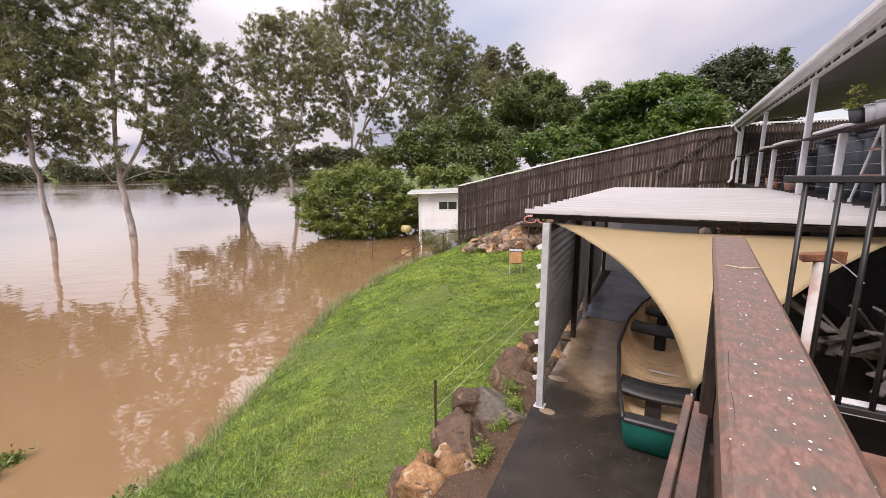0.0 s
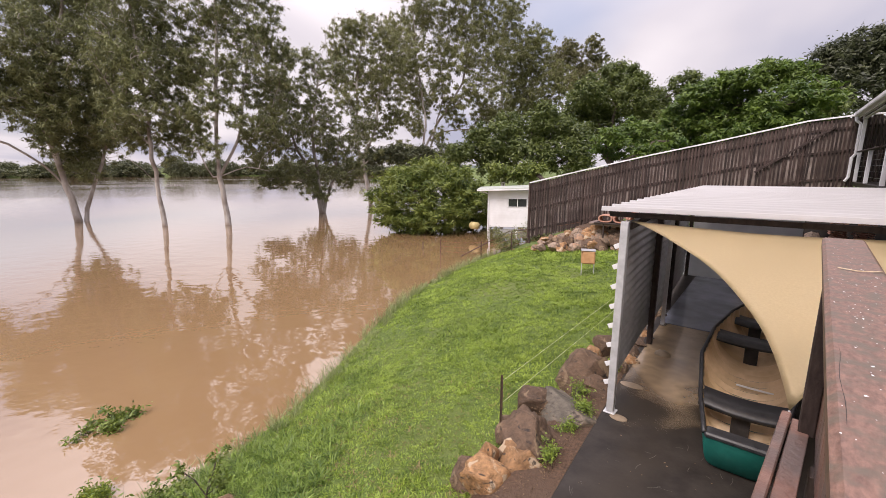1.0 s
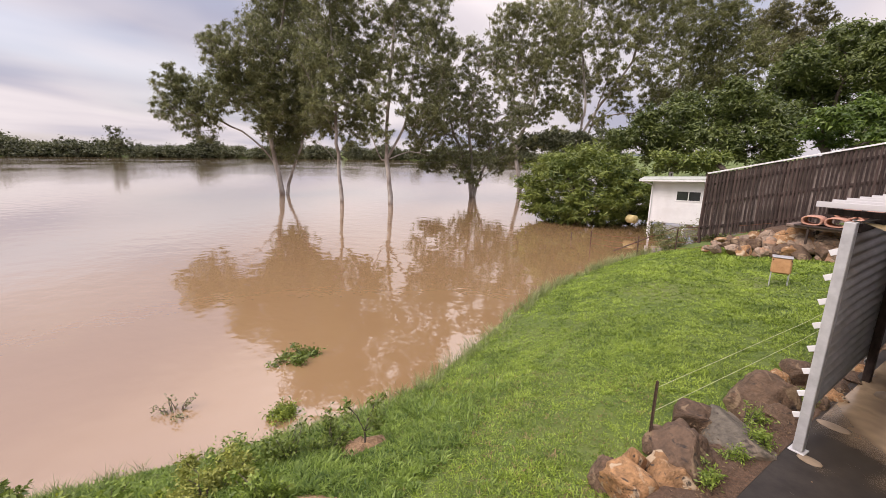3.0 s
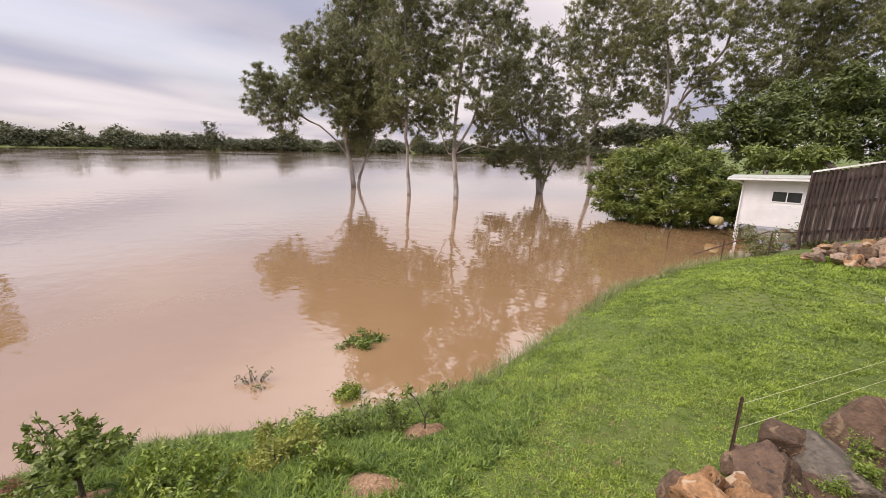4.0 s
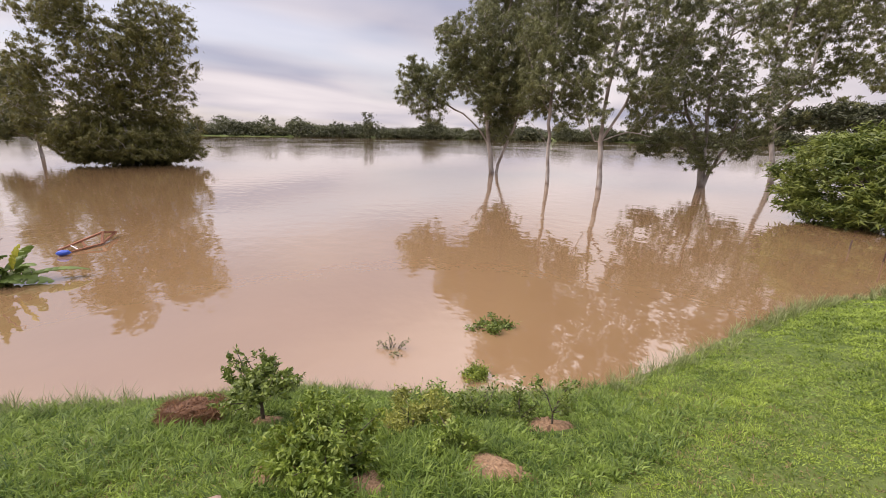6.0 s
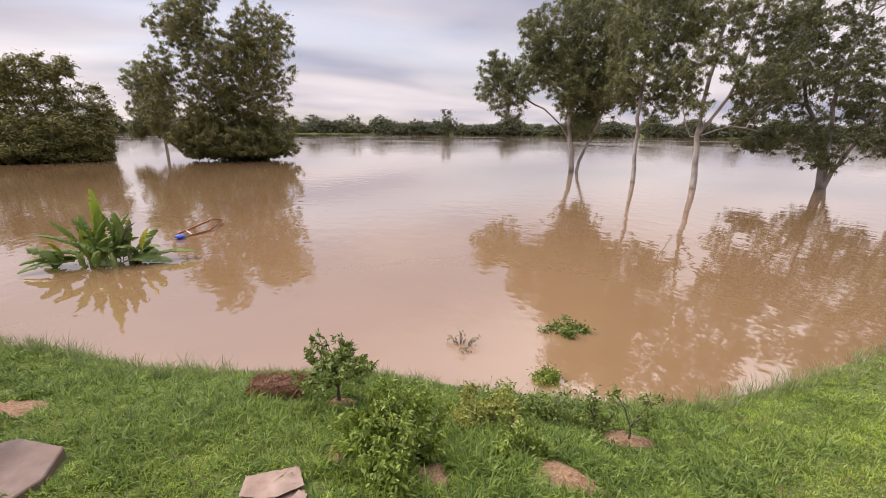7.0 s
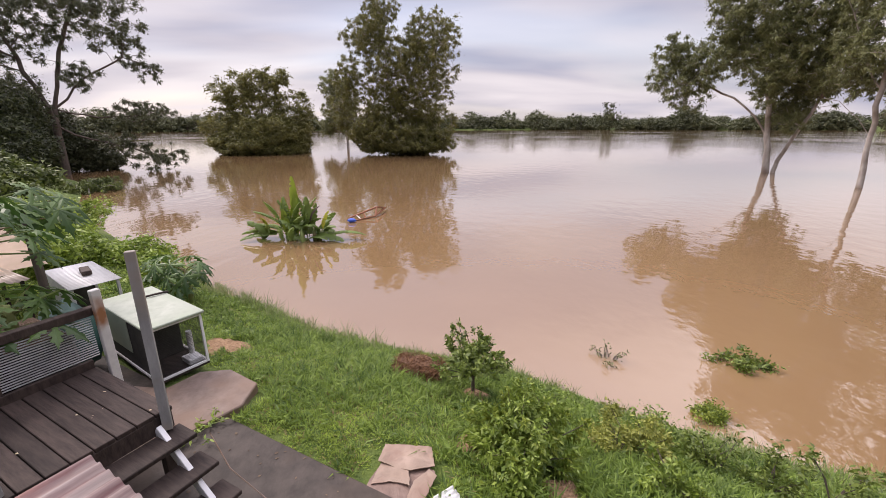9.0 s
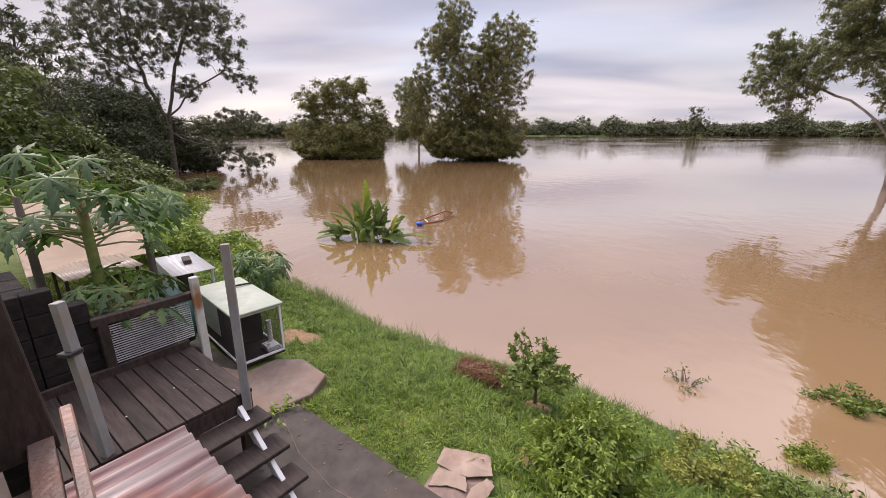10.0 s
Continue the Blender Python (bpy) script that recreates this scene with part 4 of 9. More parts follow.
def verandah_roof():
    r = thing("verandah_roof", at(0, 0), "cream-white verandah roof edge with gutter", "roof", kind="structure")
    bm = corrugated(4.3, 23.4, 0.16, 0.03, 0.004)
    bmesh.ops.transform(bm, matrix=Matrix.Translation((1.74, 19.4, 6.10)) @ Euler((0, radians(-7), 0)).to_matrix().to_4x4() @ Euler((0, 0, radians(-90))).to_matrix().to_4x4(), verts=bm.verts)
    part("roof_sheet", bm, M_ROOFW, r, smooth=True)
    g = bmesh.new()
    prof = [(1.82, 5.95), (1.71, 5.95), (1.69, 5.98), (1.69, 6.06), (1.705, 6.06), (1.705, 5.99), (1.72, 5.97), (1.82, 5.97)]
    rows = [[g.verts.new((x, y, z)) for x, z in prof] for y in (-4.0, 19.5)]
    for k in range(len(prof)):
        g.faces.new((rows[0][k], rows[0][(k + 1) % 8], rows[1][(k + 1) % 8], rows[1][k]))
    g.faces.new(rows[0]), g.faces.new(rows[1])
    bmesh.ops.recalc_face_normals(g, faces=g.faces)
    part("gutter", g, M_WHITE, r, "cream gutter")
    part("fascia", boxed(1.825, 1.85, -4.0, 19.45, 5.90, 6.065, 0.004), M_WHITE, r)
    part("edge_beam", boxed(1.90, 1.99, -4.0, 19.3, 5.84, 5.985, 0.005), M_WHITE, r)
    for k in range(46):
        part("vent_slot", boxed(1.885, 1.899, -0.5 + k * 0.42, -0.25 + k * 0.42, 5.86, 5.895, 0.002), M_DARK, r)
    dp = rod([(1.75, 19.35, 5.95), (1.76, 19.32, 5.82), (1.88, 19.3, 5.7), (1.88, 19.3, 4.75), (1.80, 19.3, 4.62), (1.80, 19.3, 4.0), (1.72, 19.28, 3.85)], 0.045, 10)
    part("downpipe", dp, M_WHITE, r, "white downpipe")


verandah_roof()


def verandah_rail():
    r = thing("verandah_rail", at(0, 0), "white verandah posts with a wire rail and shelf boards", "railing")
    for u in (19.1, 14.35, 9.75, 4.6, 0.2):
        part("tall_post", boxed(1.91, 2.0, u, u + 0.09, 3.845, 5.835, 0.006), M_WHITE, r)
    for u in (16.9, 12.5, 7.8, 3.0):
        p = part("short_post", boxed(1.91, 2.0, u, u + 0.09, 3.845, 4.78, 0.006), M_WHITE, r)
    for u0, u1 in ((15.0, 19.0), (9.9, 14.3), (4.75, 9.7), (0.4, 4.5)):
        part("shelf_board", boxed(1.86, 2.04, u0, u1, 4.785, 4.82, 0.005), M_DARKWOOD, r)
    for u0, u1 in ((10.5, 11.9), (12.6, 13.6), (7.3, 8.7)):
        part("pale_board", boxed(1.80, 2.02, u0, u1, 4.825, 4.86, 0.005), M_WHITE, r, "short white board on the rail")
    for z in (4.02, 4.18, 4.34, 4.5, 4.64):
        part("wire", rod([(1.955, 0.2, z), (1.955, 19.1, z)], 0.0018, 4), M_GALV, r)


verandah_rail()

# ---- sloping slat fence ----
FENCE = [(-8.23, 16.01, 3.70), (-6.2, 16.70, 4.22), (-4.07, 17.43, 4.75), (-2.03, 18.13, 5.21), (0.57, 19.02, 5.84), (1.9, 19.47, 5.99), (6.5, 21.05, 6.15)]


def fence_point(s):
    """Place and top at the distance s along the fence."""
    for (a, b, c), (d, e, f) in zip(FENCE, FENCE[1:]):
        n = math.hypot(d - a, e - b)
        if s <= n:
            k = s / n
            return a + (d - a) * k, b + (e - b) * k, c + (f - c) * k
        s -= n
    return None


def slat_fence():
    f = thing("slat_fence", at(0, 0), "dark brown vertical slat fence with a white capping, climbing the slope", "fence")
    turn = 90 - 19 + 90
    dirv = math.degrees(math.atan2(FENCE[1][1] - FENCE[0][1], FENCE[1][0] - FENCE[0][0]))
    me = None
    rg = np.random.default_rng(3)
    s = 0.0
    while True:
        q = fence_point(s)
        if q is None:
            break
        if me is None:
            ob = part("slat", boxed(-0.029, 0.029, -0.008, 0.008, -2.34, 0, 0.003), M_SLAT, f)
            me = ob.data
        else:
            ob = new("slat", me)
            ob.parent = f
        ob.matrix_basis = pose(q[0], q[1], q[2] - 0.02 + rg.normal() * 0.012, rg.normal() * 0.4, rg.normal() * 0.5, dirv + rg.normal() * 2)
        s += 0.108
    n = Vector((-math.sin(radians(dirv)), math.cos(radians(dirv)), 0))
    for (a, b, c), (d, e, g) in zip(FENCE, FENCE[1:]):
        part("capping", beam((a, b, c + 0.02), (d, e, g + 0.02), 0.10, 0.05), M_WHITE, f, "white capping board")
        for dz in (-0.35, -1.1, -2.0):
            part("fence_rail", beam(Vector((a, b, c + dz)) + n * 0.035, Vector((d, e, g + dz)) + n * 0.035, 0.045, 0.075), M_SLAT, f)
        part("fence_post", boxed(a - 0.045, a + 0.045, b + 0.07, b + 0.16, c - 2.6, c - 0.04, 0.005), M_SLAT, f)
        # backing of old boards
        bk = bmesh.new()
        q = [bk.verts.new(Vector(p) + n * 0.075) for p in ((a, b, c - 2.3), (d, e, g - 2.3), (d, e, g - 0.05), (a, b, c - 0.05))]
        fc = bk.faces.new(q)
        r = bmesh.ops.extrude_face_region(bk, geom=[fc])
        bmesh.ops.translate(bk, vec=n * 0.015, verts=[v for v in r["geom"] if isinstance(v, bmesh.types.BMVert)])
        bmesh.ops.recalc_face_normals(bk, faces=bk.faces)
        part("backing", bk, M_BACK, f, "pale weathered boards behind the slats")
    part("brace", beam((-0.7, 18.5, 4.15), (1.3, 19.2, 5.65), 0.05, 0.07), M_SLAT, f)


M_BACK = material("grey_weathered_boards", (0.19, 0.15, 0.13), (0.42, 0.35, 0.315), scale=6, rough=0.9, bump=0.2, stretch=(1, 1, 0.2), c3=(0.11, 0.085, 0.07), coarse=0.9)
slat_fence()


def garden_shed():
    s = thing("garden_shed", pose(-1.15, 24.0, 0.0), "small white weatherboard shed on stumps by the water", "shed")
    x1 = 4.2
    # wall round a real window opening
    part("wall", boxed(0, x1, 0.0, 0.08, 0.98, 2.14, 0.004), M_WHITE, s)
    part("wall", boxed(0, x1, 0.0, 0.08, 2.66, 3.12, 0.004), M_WHITE, s)
    part("wall", boxed(0, 1.14, 0.0, 0.08, 2.14, 2.66, 0.004), M_WHITE, s)
    part("wall", boxed(2.24, x1, 0.0, 0.08, 2.14, 2.66, 0.004), M_WHITE, s)
    part("side_wall", boxed(0, 0.08, 0.081, 3.0, 0.98, 3.1, 0.004), M_WHITE, s)
    part("back_wall", boxed(0.081, x1, 2.92, 3.0, 0.98, 3.0, 0.004), M_WHITE, s)
    for k in range(14):
        z = 1.0 + k * 0.15
        for a, b in (((0.0, x1),) if z < 2.0 or z > 2.66 else ((0.0, 1.12), (2.26, x1))):
            part("weatherboard", beam((a, -0.008, z + 0.07), (b, -0.008, z + 0.07), 0.016, 0.147, 0.002), M_WHITE, s)
    w = part("window", boxed(1.14, 2.24, 0.03, 0.045, 2.14, 2.66), M_GLASS, s, "dark two-pane sliding window")
    for a, b in ((1.14, 1.18), (1.67, 1.71), (2.2, 2.24)):
        part("window_frame", boxed(a, b, -0.03, 0.06, 2.14, 2.66, 0.003), M_WHITE, w)
    for a, b in ((2.14, 2.18), (2.62, 2.66)):
        part("window_frame", boxed(1.181, 2.199, -0.025, 0.06, a, b, 0.003), M_WHITE, w)
    rf = bmesh.new()
    box(rf, -0.62, x1 + 0.2, -0.45, 3.4, 0, 0.06)
    for v in rf.verts:
        v.co.z += 3.13 + (v.co.x + 0.6) * 0.035
    part("roof", rf, M_SHEDROOF, s, "flat roof sheet with a dull green edge")
    part("gutter", beam((-0.62, -0.47, 3.12), (x1, -0.47, 3.24), 0.06, 0.07), M_WHITE, s)
    part("downpipe", rod([(-0.45, -0.4, 3.1), (-0.12, -0.1, 2.98), (0.02, -0.05, 2.9), (0.02, -0.05, 0.3)], 0.04, 8), M_WHITE, s)
    for x in (0.05, 1.6, 3.2):
        part("stump", boxed(x, x + 0.1, 0.05, 0.15, -0.8, 0.98, 0.004), M_WHITE, s)
    part("skirt_board", boxed(0.3, x1, 0.1, 0.13, 0.35, 0.85, 0.004), M_GREYSHEET, s, "pale sheet leaning under the floor")
    # dark sheet added for the shade inside the room
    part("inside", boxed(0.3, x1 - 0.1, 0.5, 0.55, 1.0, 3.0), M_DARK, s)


M_GLASS = material("dark_window_glass", (0.03, 0.035, 0.035), (0.06, 0.065, 0.065), scale=2, rough=0.08, bump=0)
M_SHEDROOF = material("dull_green_roof", (0.36, 0.38, 0.33), (0.46, 0.48, 0.43), scale=2, rough=0.5, bump=0.05)
garden_shed()


M_NEWEL = material("weathered_grey_post", (0.20, 0.195, 0.19), (0.33, 0.325, 0.32), scale=9, rough=0.6, bump=0.1, c3=(0.25, 0.22, 0.19), coarse=3, stretch=(1, 1, 0.3))


def steps():
    s = thing("timber_steps", at(0, 0), "dark timber landing with open steps down to the patio", "steps")
    n = 10
    for k in range(n):
        v = -1.74 + k * 0.139
        part("board", boxed(v, v + 0.130, -5.05, -3.80, 1.815, 1.85, 0.004), M_DARKWOOD, s)
    part("front_beam", boxed(-1.73, -0.35, -3.84, -3.80, 1.66, 1.812, 0.004), M_DARKWOOD, s)
    part("back_board", boxed(-1.73, -0.35, -5.09, -5.05, 1.83, 1.93, 0.004), M_DARKWOOD, s)
    part("side_beam", boxed(-1.73, -1.68, -5.04, -3.85, 1.66, 1.812, 0.004), M_DARKWOOD, s)
    for v, u in ((-1.7, -3.92), (-0.6, -3.92), (-1.7, -5.0), (-0.6, -5.0)):
        part("leg", boxed(v, v + 0.08, u, u + 0.08, 1.06, 1.81, 0.004), M_DARKWOOD, s)
    for k in range(3):
        z = 1.67 - 0.18 * k
        u = -3.79 + 0.24 * k
        part("tread", boxed(-1.76, -0.75, u, u + 0.25, z - 0.04, z, 0.006), M_DARKWOOD, s)
    for v in (-1.60, -0.95):
        part("stringer", beam((v, -3.8, 1.72), (v, -2.98, 1.10), 0.04, 0.10), M_WHITE, s, "flaking white steel stringer")
    part("newel", beam((-1.66, -3.76, 1.70), (-1.72, -3.86, 3.20), 0.068, 0.068), M_NEWEL, s, "pale grey painted newel post")
    lo = part("newel", beam((-0.70, -3.85, 1.60), (-0.66, -3.93, 3.03), 0.064, 0.064), M_NEWEL, s, "pale grey newel post with a dark strap")
    part("strap", beam((-0.655, -3.905, 2.66), (-0.654, -3.907, 2.69), 0.10, 0.10), M_BLACK, lo)
    # mesh panel at the back of the landing
    part("panel_rail", boxed(-1.92, -0.98, -5.14, -5.06, 2.36, 2.44, 0.006), M_DARKWOOD, s)
    part("panel_post", boxed(-1.90, -1.82, -5.05, -4.99, 1.6, 2.62, 0.006), M_RUSTWHITE, s, "white post with rust stains")
    part("panel_post", boxed(-1.10, -1.02, -5.14, -5.06, 1.9, 2.36, 0.006), M_DARKWOOD, s)
    for k in range(17):
        z = 1.95 + k * 0.024
        part("louvre", rod([(-1.8, -5.08, z), (-1.10, -5.08, z)], 0.006, 5), M_GALV, s)


M_RUSTWHITE = material("white_paint_with_rust", (0.50, 0.48, 0.46), (0.66, 0.64, 0.61), scale=5, rough=0.5, bump=0.1, c3=(0.30, 0.13, 0.06), coarse=3.0)
steps()

cs = corrugated(0.9, 1.25, 0.10, 0.03, 0.003)
bmesh.ops.transform(cs, matrix=Matrix.Translation((-0.98, -1.9, 2.2)) @ Euler((radians(-3), radians(0), 0)).to_matrix().to_4x4() @ Euler((0, 0, radians(-90))).to_matrix().to_4x4(), verts=cs.verts)
M_OLDIRON = material("rust_streaked_iron", (0.135, 0.052, 0.056), (0.46, 0.40, 0.365), scale=2.6, rough=0.5, metal=0.1, bump=0.1, c3=(0.23, 0.105, 0.085), coarse=2.6, stretch=(0.16, 3.4, 1))
irons = part("iron_sheet", cs, M_OLDIRON, smooth=True)
irons.matrix_world = at(0, 0)
tagged(irons, "old corrugated iron sheet with red rust streaks", "iron sheet")
pr = thing("trestle", at(0, 0), "dark timber trestle under the iron sheet", "trestle")
for v, u in ((-0.9, -2.95), (-0.9, -2.0), (-0.2, -2.95), (-0.2, -2.0)):
    part("leg", boxed(v, v + 0.06, u, u + 0.06, 1.06, 2.17, 0.004), M_DARKWOOD, pr)
# ---- things by the carport ----
def shade_sail():
    s = thing("shade_sail", at(0, 0), "cream triangular shade sail with curved edges, tied at three corners", "shade sail")
    A, B, C = Vector((-1.21, 4.68, 3.70)), Vector((0.19, 2.78, 2.91)), Vector((1.70, 4.80, 3.725))
    G = (A + B + C) / 3
    ab, bc, ca = [(p + q) / 2 + (G - (p + q) / 2) * k for p, q, k in ((A, B, 0.71), (B, C, 0.33), (C, A, 0.30))]
    n, bm, vs = 28, bmesh.new(), {}
    for i in range(n + 1):
        for j in range(n + 1 - i):
            a, b = i / n, j / n
            c = 1 - a - b
            p = a * a * A + b * b * B + c * c * C + 2 * a * b * ab + 2 * b * c * bc + 2 * c * a * ca
            p.z -= 0.05 * 27 * a * b * c + 0.004 * math.sin(19 * a + 7 * c)
            vs[i, j] = bm.verts.new(p)
    for i in range(n):
        for j in range(n - i):
            bm.faces.new((vs[i, j], vs[i + 1, j], vs[i, j + 1]))
            if j < n - i - 1:
                bm.faces.new((vs[i + 1, j], vs[i + 1, j + 1], vs[i, j + 1]))
    bmesh.ops.solidify(bm, geom=bm.faces[:], thickness=0.003)
    part("cloth", bm, M_SAIL, s, smooth=True)
    for p, q in ((A, (-1.235, 4.60, 3.71)), (B, (0.19, 2.66, 2.90)), (C, (1.80, 4.86, 3.76))):
        part("tie", rod([p, q], 0.006, 5), M_GALV, s)


shade_sail()


def canoe():
    s = thing("canoe", at(0, 0), "green square-stern canoe with a tan ribbed inside and black seats", "canoe")
    L0, L1 = 4.22, 8.7

    def half(k):
        return float(np.interp(k, [0, 0.12, 0.35, 0.6, 0.8, 0.93, 1], [0.26, 0.37, 0.49, 0.47, 0.33, 0.14, 0.015]))

    def sheer(k):
        return 1.95 + 0.14 * max(0, k - 0.55) ** 2 * 4 - 0.17 * max(0, 1 - k / 0.22) ** 1.4

    def shell(inset, ribs):
        bm, rows, n, m = bmesh.new(), [], 256, 9
        for i in range(n + 1):
            k = i / n
            w, y = half(k) - inset, L0 + (L1 - L0) * k + (inset if i == 0 else 0)
            top = sheer(k)
            bot = 1.475 + inset + 0.10 * max(0, k - 0.75) ** 2 * 8
            w = max(w, 0.008)
            row = []
            for j in range(-m, m + 1):
                a = j / m
                sq = max(0.0, 1 - k / 0.3)
                x = -0.02 + w * math.copysign(abs(math.sin(a * math.pi / 2)) ** (0.75 - 0.3 * sq), a)
                z = bot + (top - bot) * (1 - math.cos(a * math.pi / 2)) ** (0.8 + 0.8 * sq)
                if ribs:
                    wave = (1.0 - 2.0 * min(1.0, (k * 24 % 1.0) / 0.7) if k * 24 % 1.0 < 0.7 else -1.0 + 2.0 * (k * 24 % 1.0 - 0.7) / 0.3) * min(1, (1 - k) * 8)
                    z += 0.034 * wave * (1 - abs(a))
                    x -= 0.034 * wave * a * min(1, 4 * (1 - abs(a)) + 0.2)
                row.append(bm.verts.new((x, y, z)))
            rows.append(row)
        for r0, r1 in zip(rows, rows[1:]):
            for j in range(2 * m):
                bm.faces.new((r0[j], r0[j + 1], r1[j + 1], r1[j]))
        bm.faces.new(rows[0])
        bmesh.ops.recalc_face_normals(bm, faces=bm.faces)
        if ribs:
            bmesh.ops.reverse_faces(bm, faces=bm.faces)
        return bm

    part("hull", shell(0.0, False), M_GREENPL, s, "dark green hull", smooth=True)
    part("liner", shell(0.025, True), M_TANPL, s, "tan ribbed inner skin")
    for sg in (-1, 1):
        pts = []
        for k in np.linspace(0, 1, 40):
            pts.append((-0.02 + sg * half(k), L0 + (L1 - L0) * k, sheer(k) + 0.01))
        part("gunwale", rod(pts, 0.022, 7), M_BLACKPL, s, "black moulded gunwale", smooth=True)
    part("transom_cap", boxed(-0.28, 0.24, L0 - 0.02, L0 + 0.14, 1.745, 1.80, 0.016), M_BLACKPL, s)
    for u, w in ((4.86, 0.375), (6.95, 0.42), (7.9, 0.27)):
        bm = bmesh.new()
        n = 14
        rows = []
        for zz in (0, -0.05):
            for yy in (-0.16, 0.16):
                rows.append([bm.verts.new((-0.02 + w * (2 * i / n - 1), u + yy, 1.86 + zz - 0.035 * math.sin(math.pi * i / n) + (0.03 if yy > 0 else 0))) for i in range(n + 1)])
        for i in range(n):
            for a, b in ((0, 1), (1, 3), (3, 2), (2, 0)):
                bm.faces.new((rows[a][i], rows[a][i + 1], rows[b][i + 1], rows[b][i]))
        bmesh.ops.recalc_face_normals(bm, faces=bm.faces)
        st = part("seat", bm, M_BLACKPL, s, "black moulded cross seat", smooth=True)
        part("seat_pillar", boxed(-0.10, 0.06, u - 0.05, u + 0.05, 1.50, 1.80, 0.01), M_BLACKPL, st)
    part("paddle_shaft", rod([(-0.12, 6.0, 1.56), (0.25, 5.9, 1.60)], 0.013, 6), M_WHITE, s)


canoe()


def black_railing():
    s = thing("black_railing", at(0, 0), "black welded steel railing panel at the deck's end", "railing")
    part("top_bar", boxed(0.46, 2.75, 2.585, 2.625, 4.205, 4.24, 0.004), M_BLACK, s)
    part("bottom_bar", boxed(0.62, 2.75, 2.585, 2.625, 3.08, 3.115, 0.004), M_BLACK, s)
    for k in range(18):
        v = 0.545 + k * 0.125
        part("bar", rod([(v + 0.0, 2.605, 2.95 if k == 0 else 3.09), (v, 2.605, 4.21)], 0.0125, 7), M_BLACK, s, smooth=True)
    for v in (2.70,):
        part("post", boxed(v, v + 0.05, 2.58, 2.63, 2.93, 4.25, 0.004), M_BLACK, s)


black_railing()
pp = thing("pipe_post", at(0.74, 2.98), "white-painted pipe post with a rusted bracket on top", "post")
part("pipe", rod([(0, 0, 1.2), (0, 0, 3.765)], 0.035, 14), M_RUSTWHITE, pp, smooth=True)
bk = part("bracket", beam((-0.095, 0, 3.78), (0.085, 0, 3.805), 0.07, 0.045, 0.006), M_RUST, pp, "rust-red steel bracket")
part("bracket_tab", boxed(0.0, 0.09, -0.045, -0.037, 3.765, 3.835, 0.003), M_RUST, bk)
part("wire_end", rod([(0.02, -0.05, 3.80), (0.09, -0.07, 3.75), (0.16, -0.09, 3.68)], 0.003, 5), M_GALV, bk)

# racks of old timber under the house
rk = thing("timber_rack", at(0, 0), "rack of grey offcut boards under the house", "rack")
part("front_beam", boxed(0.85, 3.0, 3.62, 3.70, 2.60, 2.69, 0.005), M_WHITE, rk, "white painted beam")
part("back_beam", boxed(0.85, 3.0, 5.0, 5.08, 2.55, 2.62, 0.005), M_DARKWOOD, rk)
for v, u in ((0.9, 3.63), (2.9, 3.63), (0.9, 5.01), (2.9, 5.01)):
    part("leg", boxed(v, v + 0.07, u, u + 0.06, 1.45, 2.60, 0.004), M_DARKWOOD, rk)
M_GREYWOOD = material("grey_old_timber", (0.034, 0.028, 0.026), (0.092, 0.083, 0.076), scale=7, rough=0.85, bump=0.3, stretch=(1, 0.2, 1), vary=0.35)
rg = np.random.default_rng(21)
for k in range(26):
    v, z = rg.uniform(1.0, 2.7), 2.70 + 0.022 * k * 0.8
    a = rg.normal() * 22
    bm = boxed(-0.5, 0.5, -0.033, 0.033, -0.008, 0.008, 0.002, at(v, rg.uniform(3.9, 4.7), z, 0) @ pose(0, 0, 0, rg.normal() * 5, rg.normal() * 7, 70 + a))
    tagged(part("old_board", bm, M_GREYWOOD), "weathered grey offcut board lying on the rack", "board", group="offcut boards")
for k in range(7):
    bm = boxed(-0.45, 0.45, -0.04, 0.04, -0.01, 0.01, 0.002, at(1.3 + 0.2 * k, 4.35, 2.92 + 0.015 * k) @ pose(0, 0, 0, 10, 55 + rg.normal() * 12, 40 + rg.normal() * 25))
    tagged(part("old_board", bm, M_GREYWOOD), "weathered grey board leaning on the stack", "board", group="offcut boards")


def tangle(name, m, size, r, mat, label, cat, seed, n=60):
    rg = np.random.default_rng(seed)
    pts, p, d = [], np.zeros(3), rg.normal(size=3)
    for k in range(n):
        d = 0.75 * d + rg.normal(size=3) * 0.5 - 0.5 * p / size
        d /= np.linalg.norm(d)
        p = p + d * size * 0.35
        pts.append((p[0], p[1], max(r, size * 0.5 + p[2] * 0.6)))
    bm = rod(pts, r, 5)
    bmesh.ops.transform(bm, matrix=m, verts=bm.verts)
    tagged(part(name, bm, mat, smooth=True), label, cat)


M_TEAL = material("teal_rope", (0.01, 0.16, 0.16), (0.03, 0.26, 0.25), scale=30, rough=0.6, bump=0.1)
tangle("rope", at(1.15, 3.3, 2.3), 0.14, 0.008, M_TEAL, "tangled teal rope hanging on the rack", "rope", 4)
tangle("rope", RAIL @ pose(0.55, 1.35, 2.935), 0.10, 0.006, M_TEAL, "tangled teal rope on the deck boards", "rope", 5)
bm = bmesh.new()
bmesh.ops.create_icosphere(bm, subdivisions=4, radius=1)
for v in bm.verts:
    q = noise.noise(v.co * 2.1) * 0.35 + noise.noise(v.co * 5) * 0.18
    v.co = v.co * (1 + q)
    v.co = Vector((v.co.x * 0.10, v.co.y * 0.22, max(v.co.z * 0.09 + 0.07, 0)))
bmesh.ops.transform(bm, matrix=RAIL @ pose(0.52, 1.25, 2.935, 0, 0, 20), verts=bm.verts)
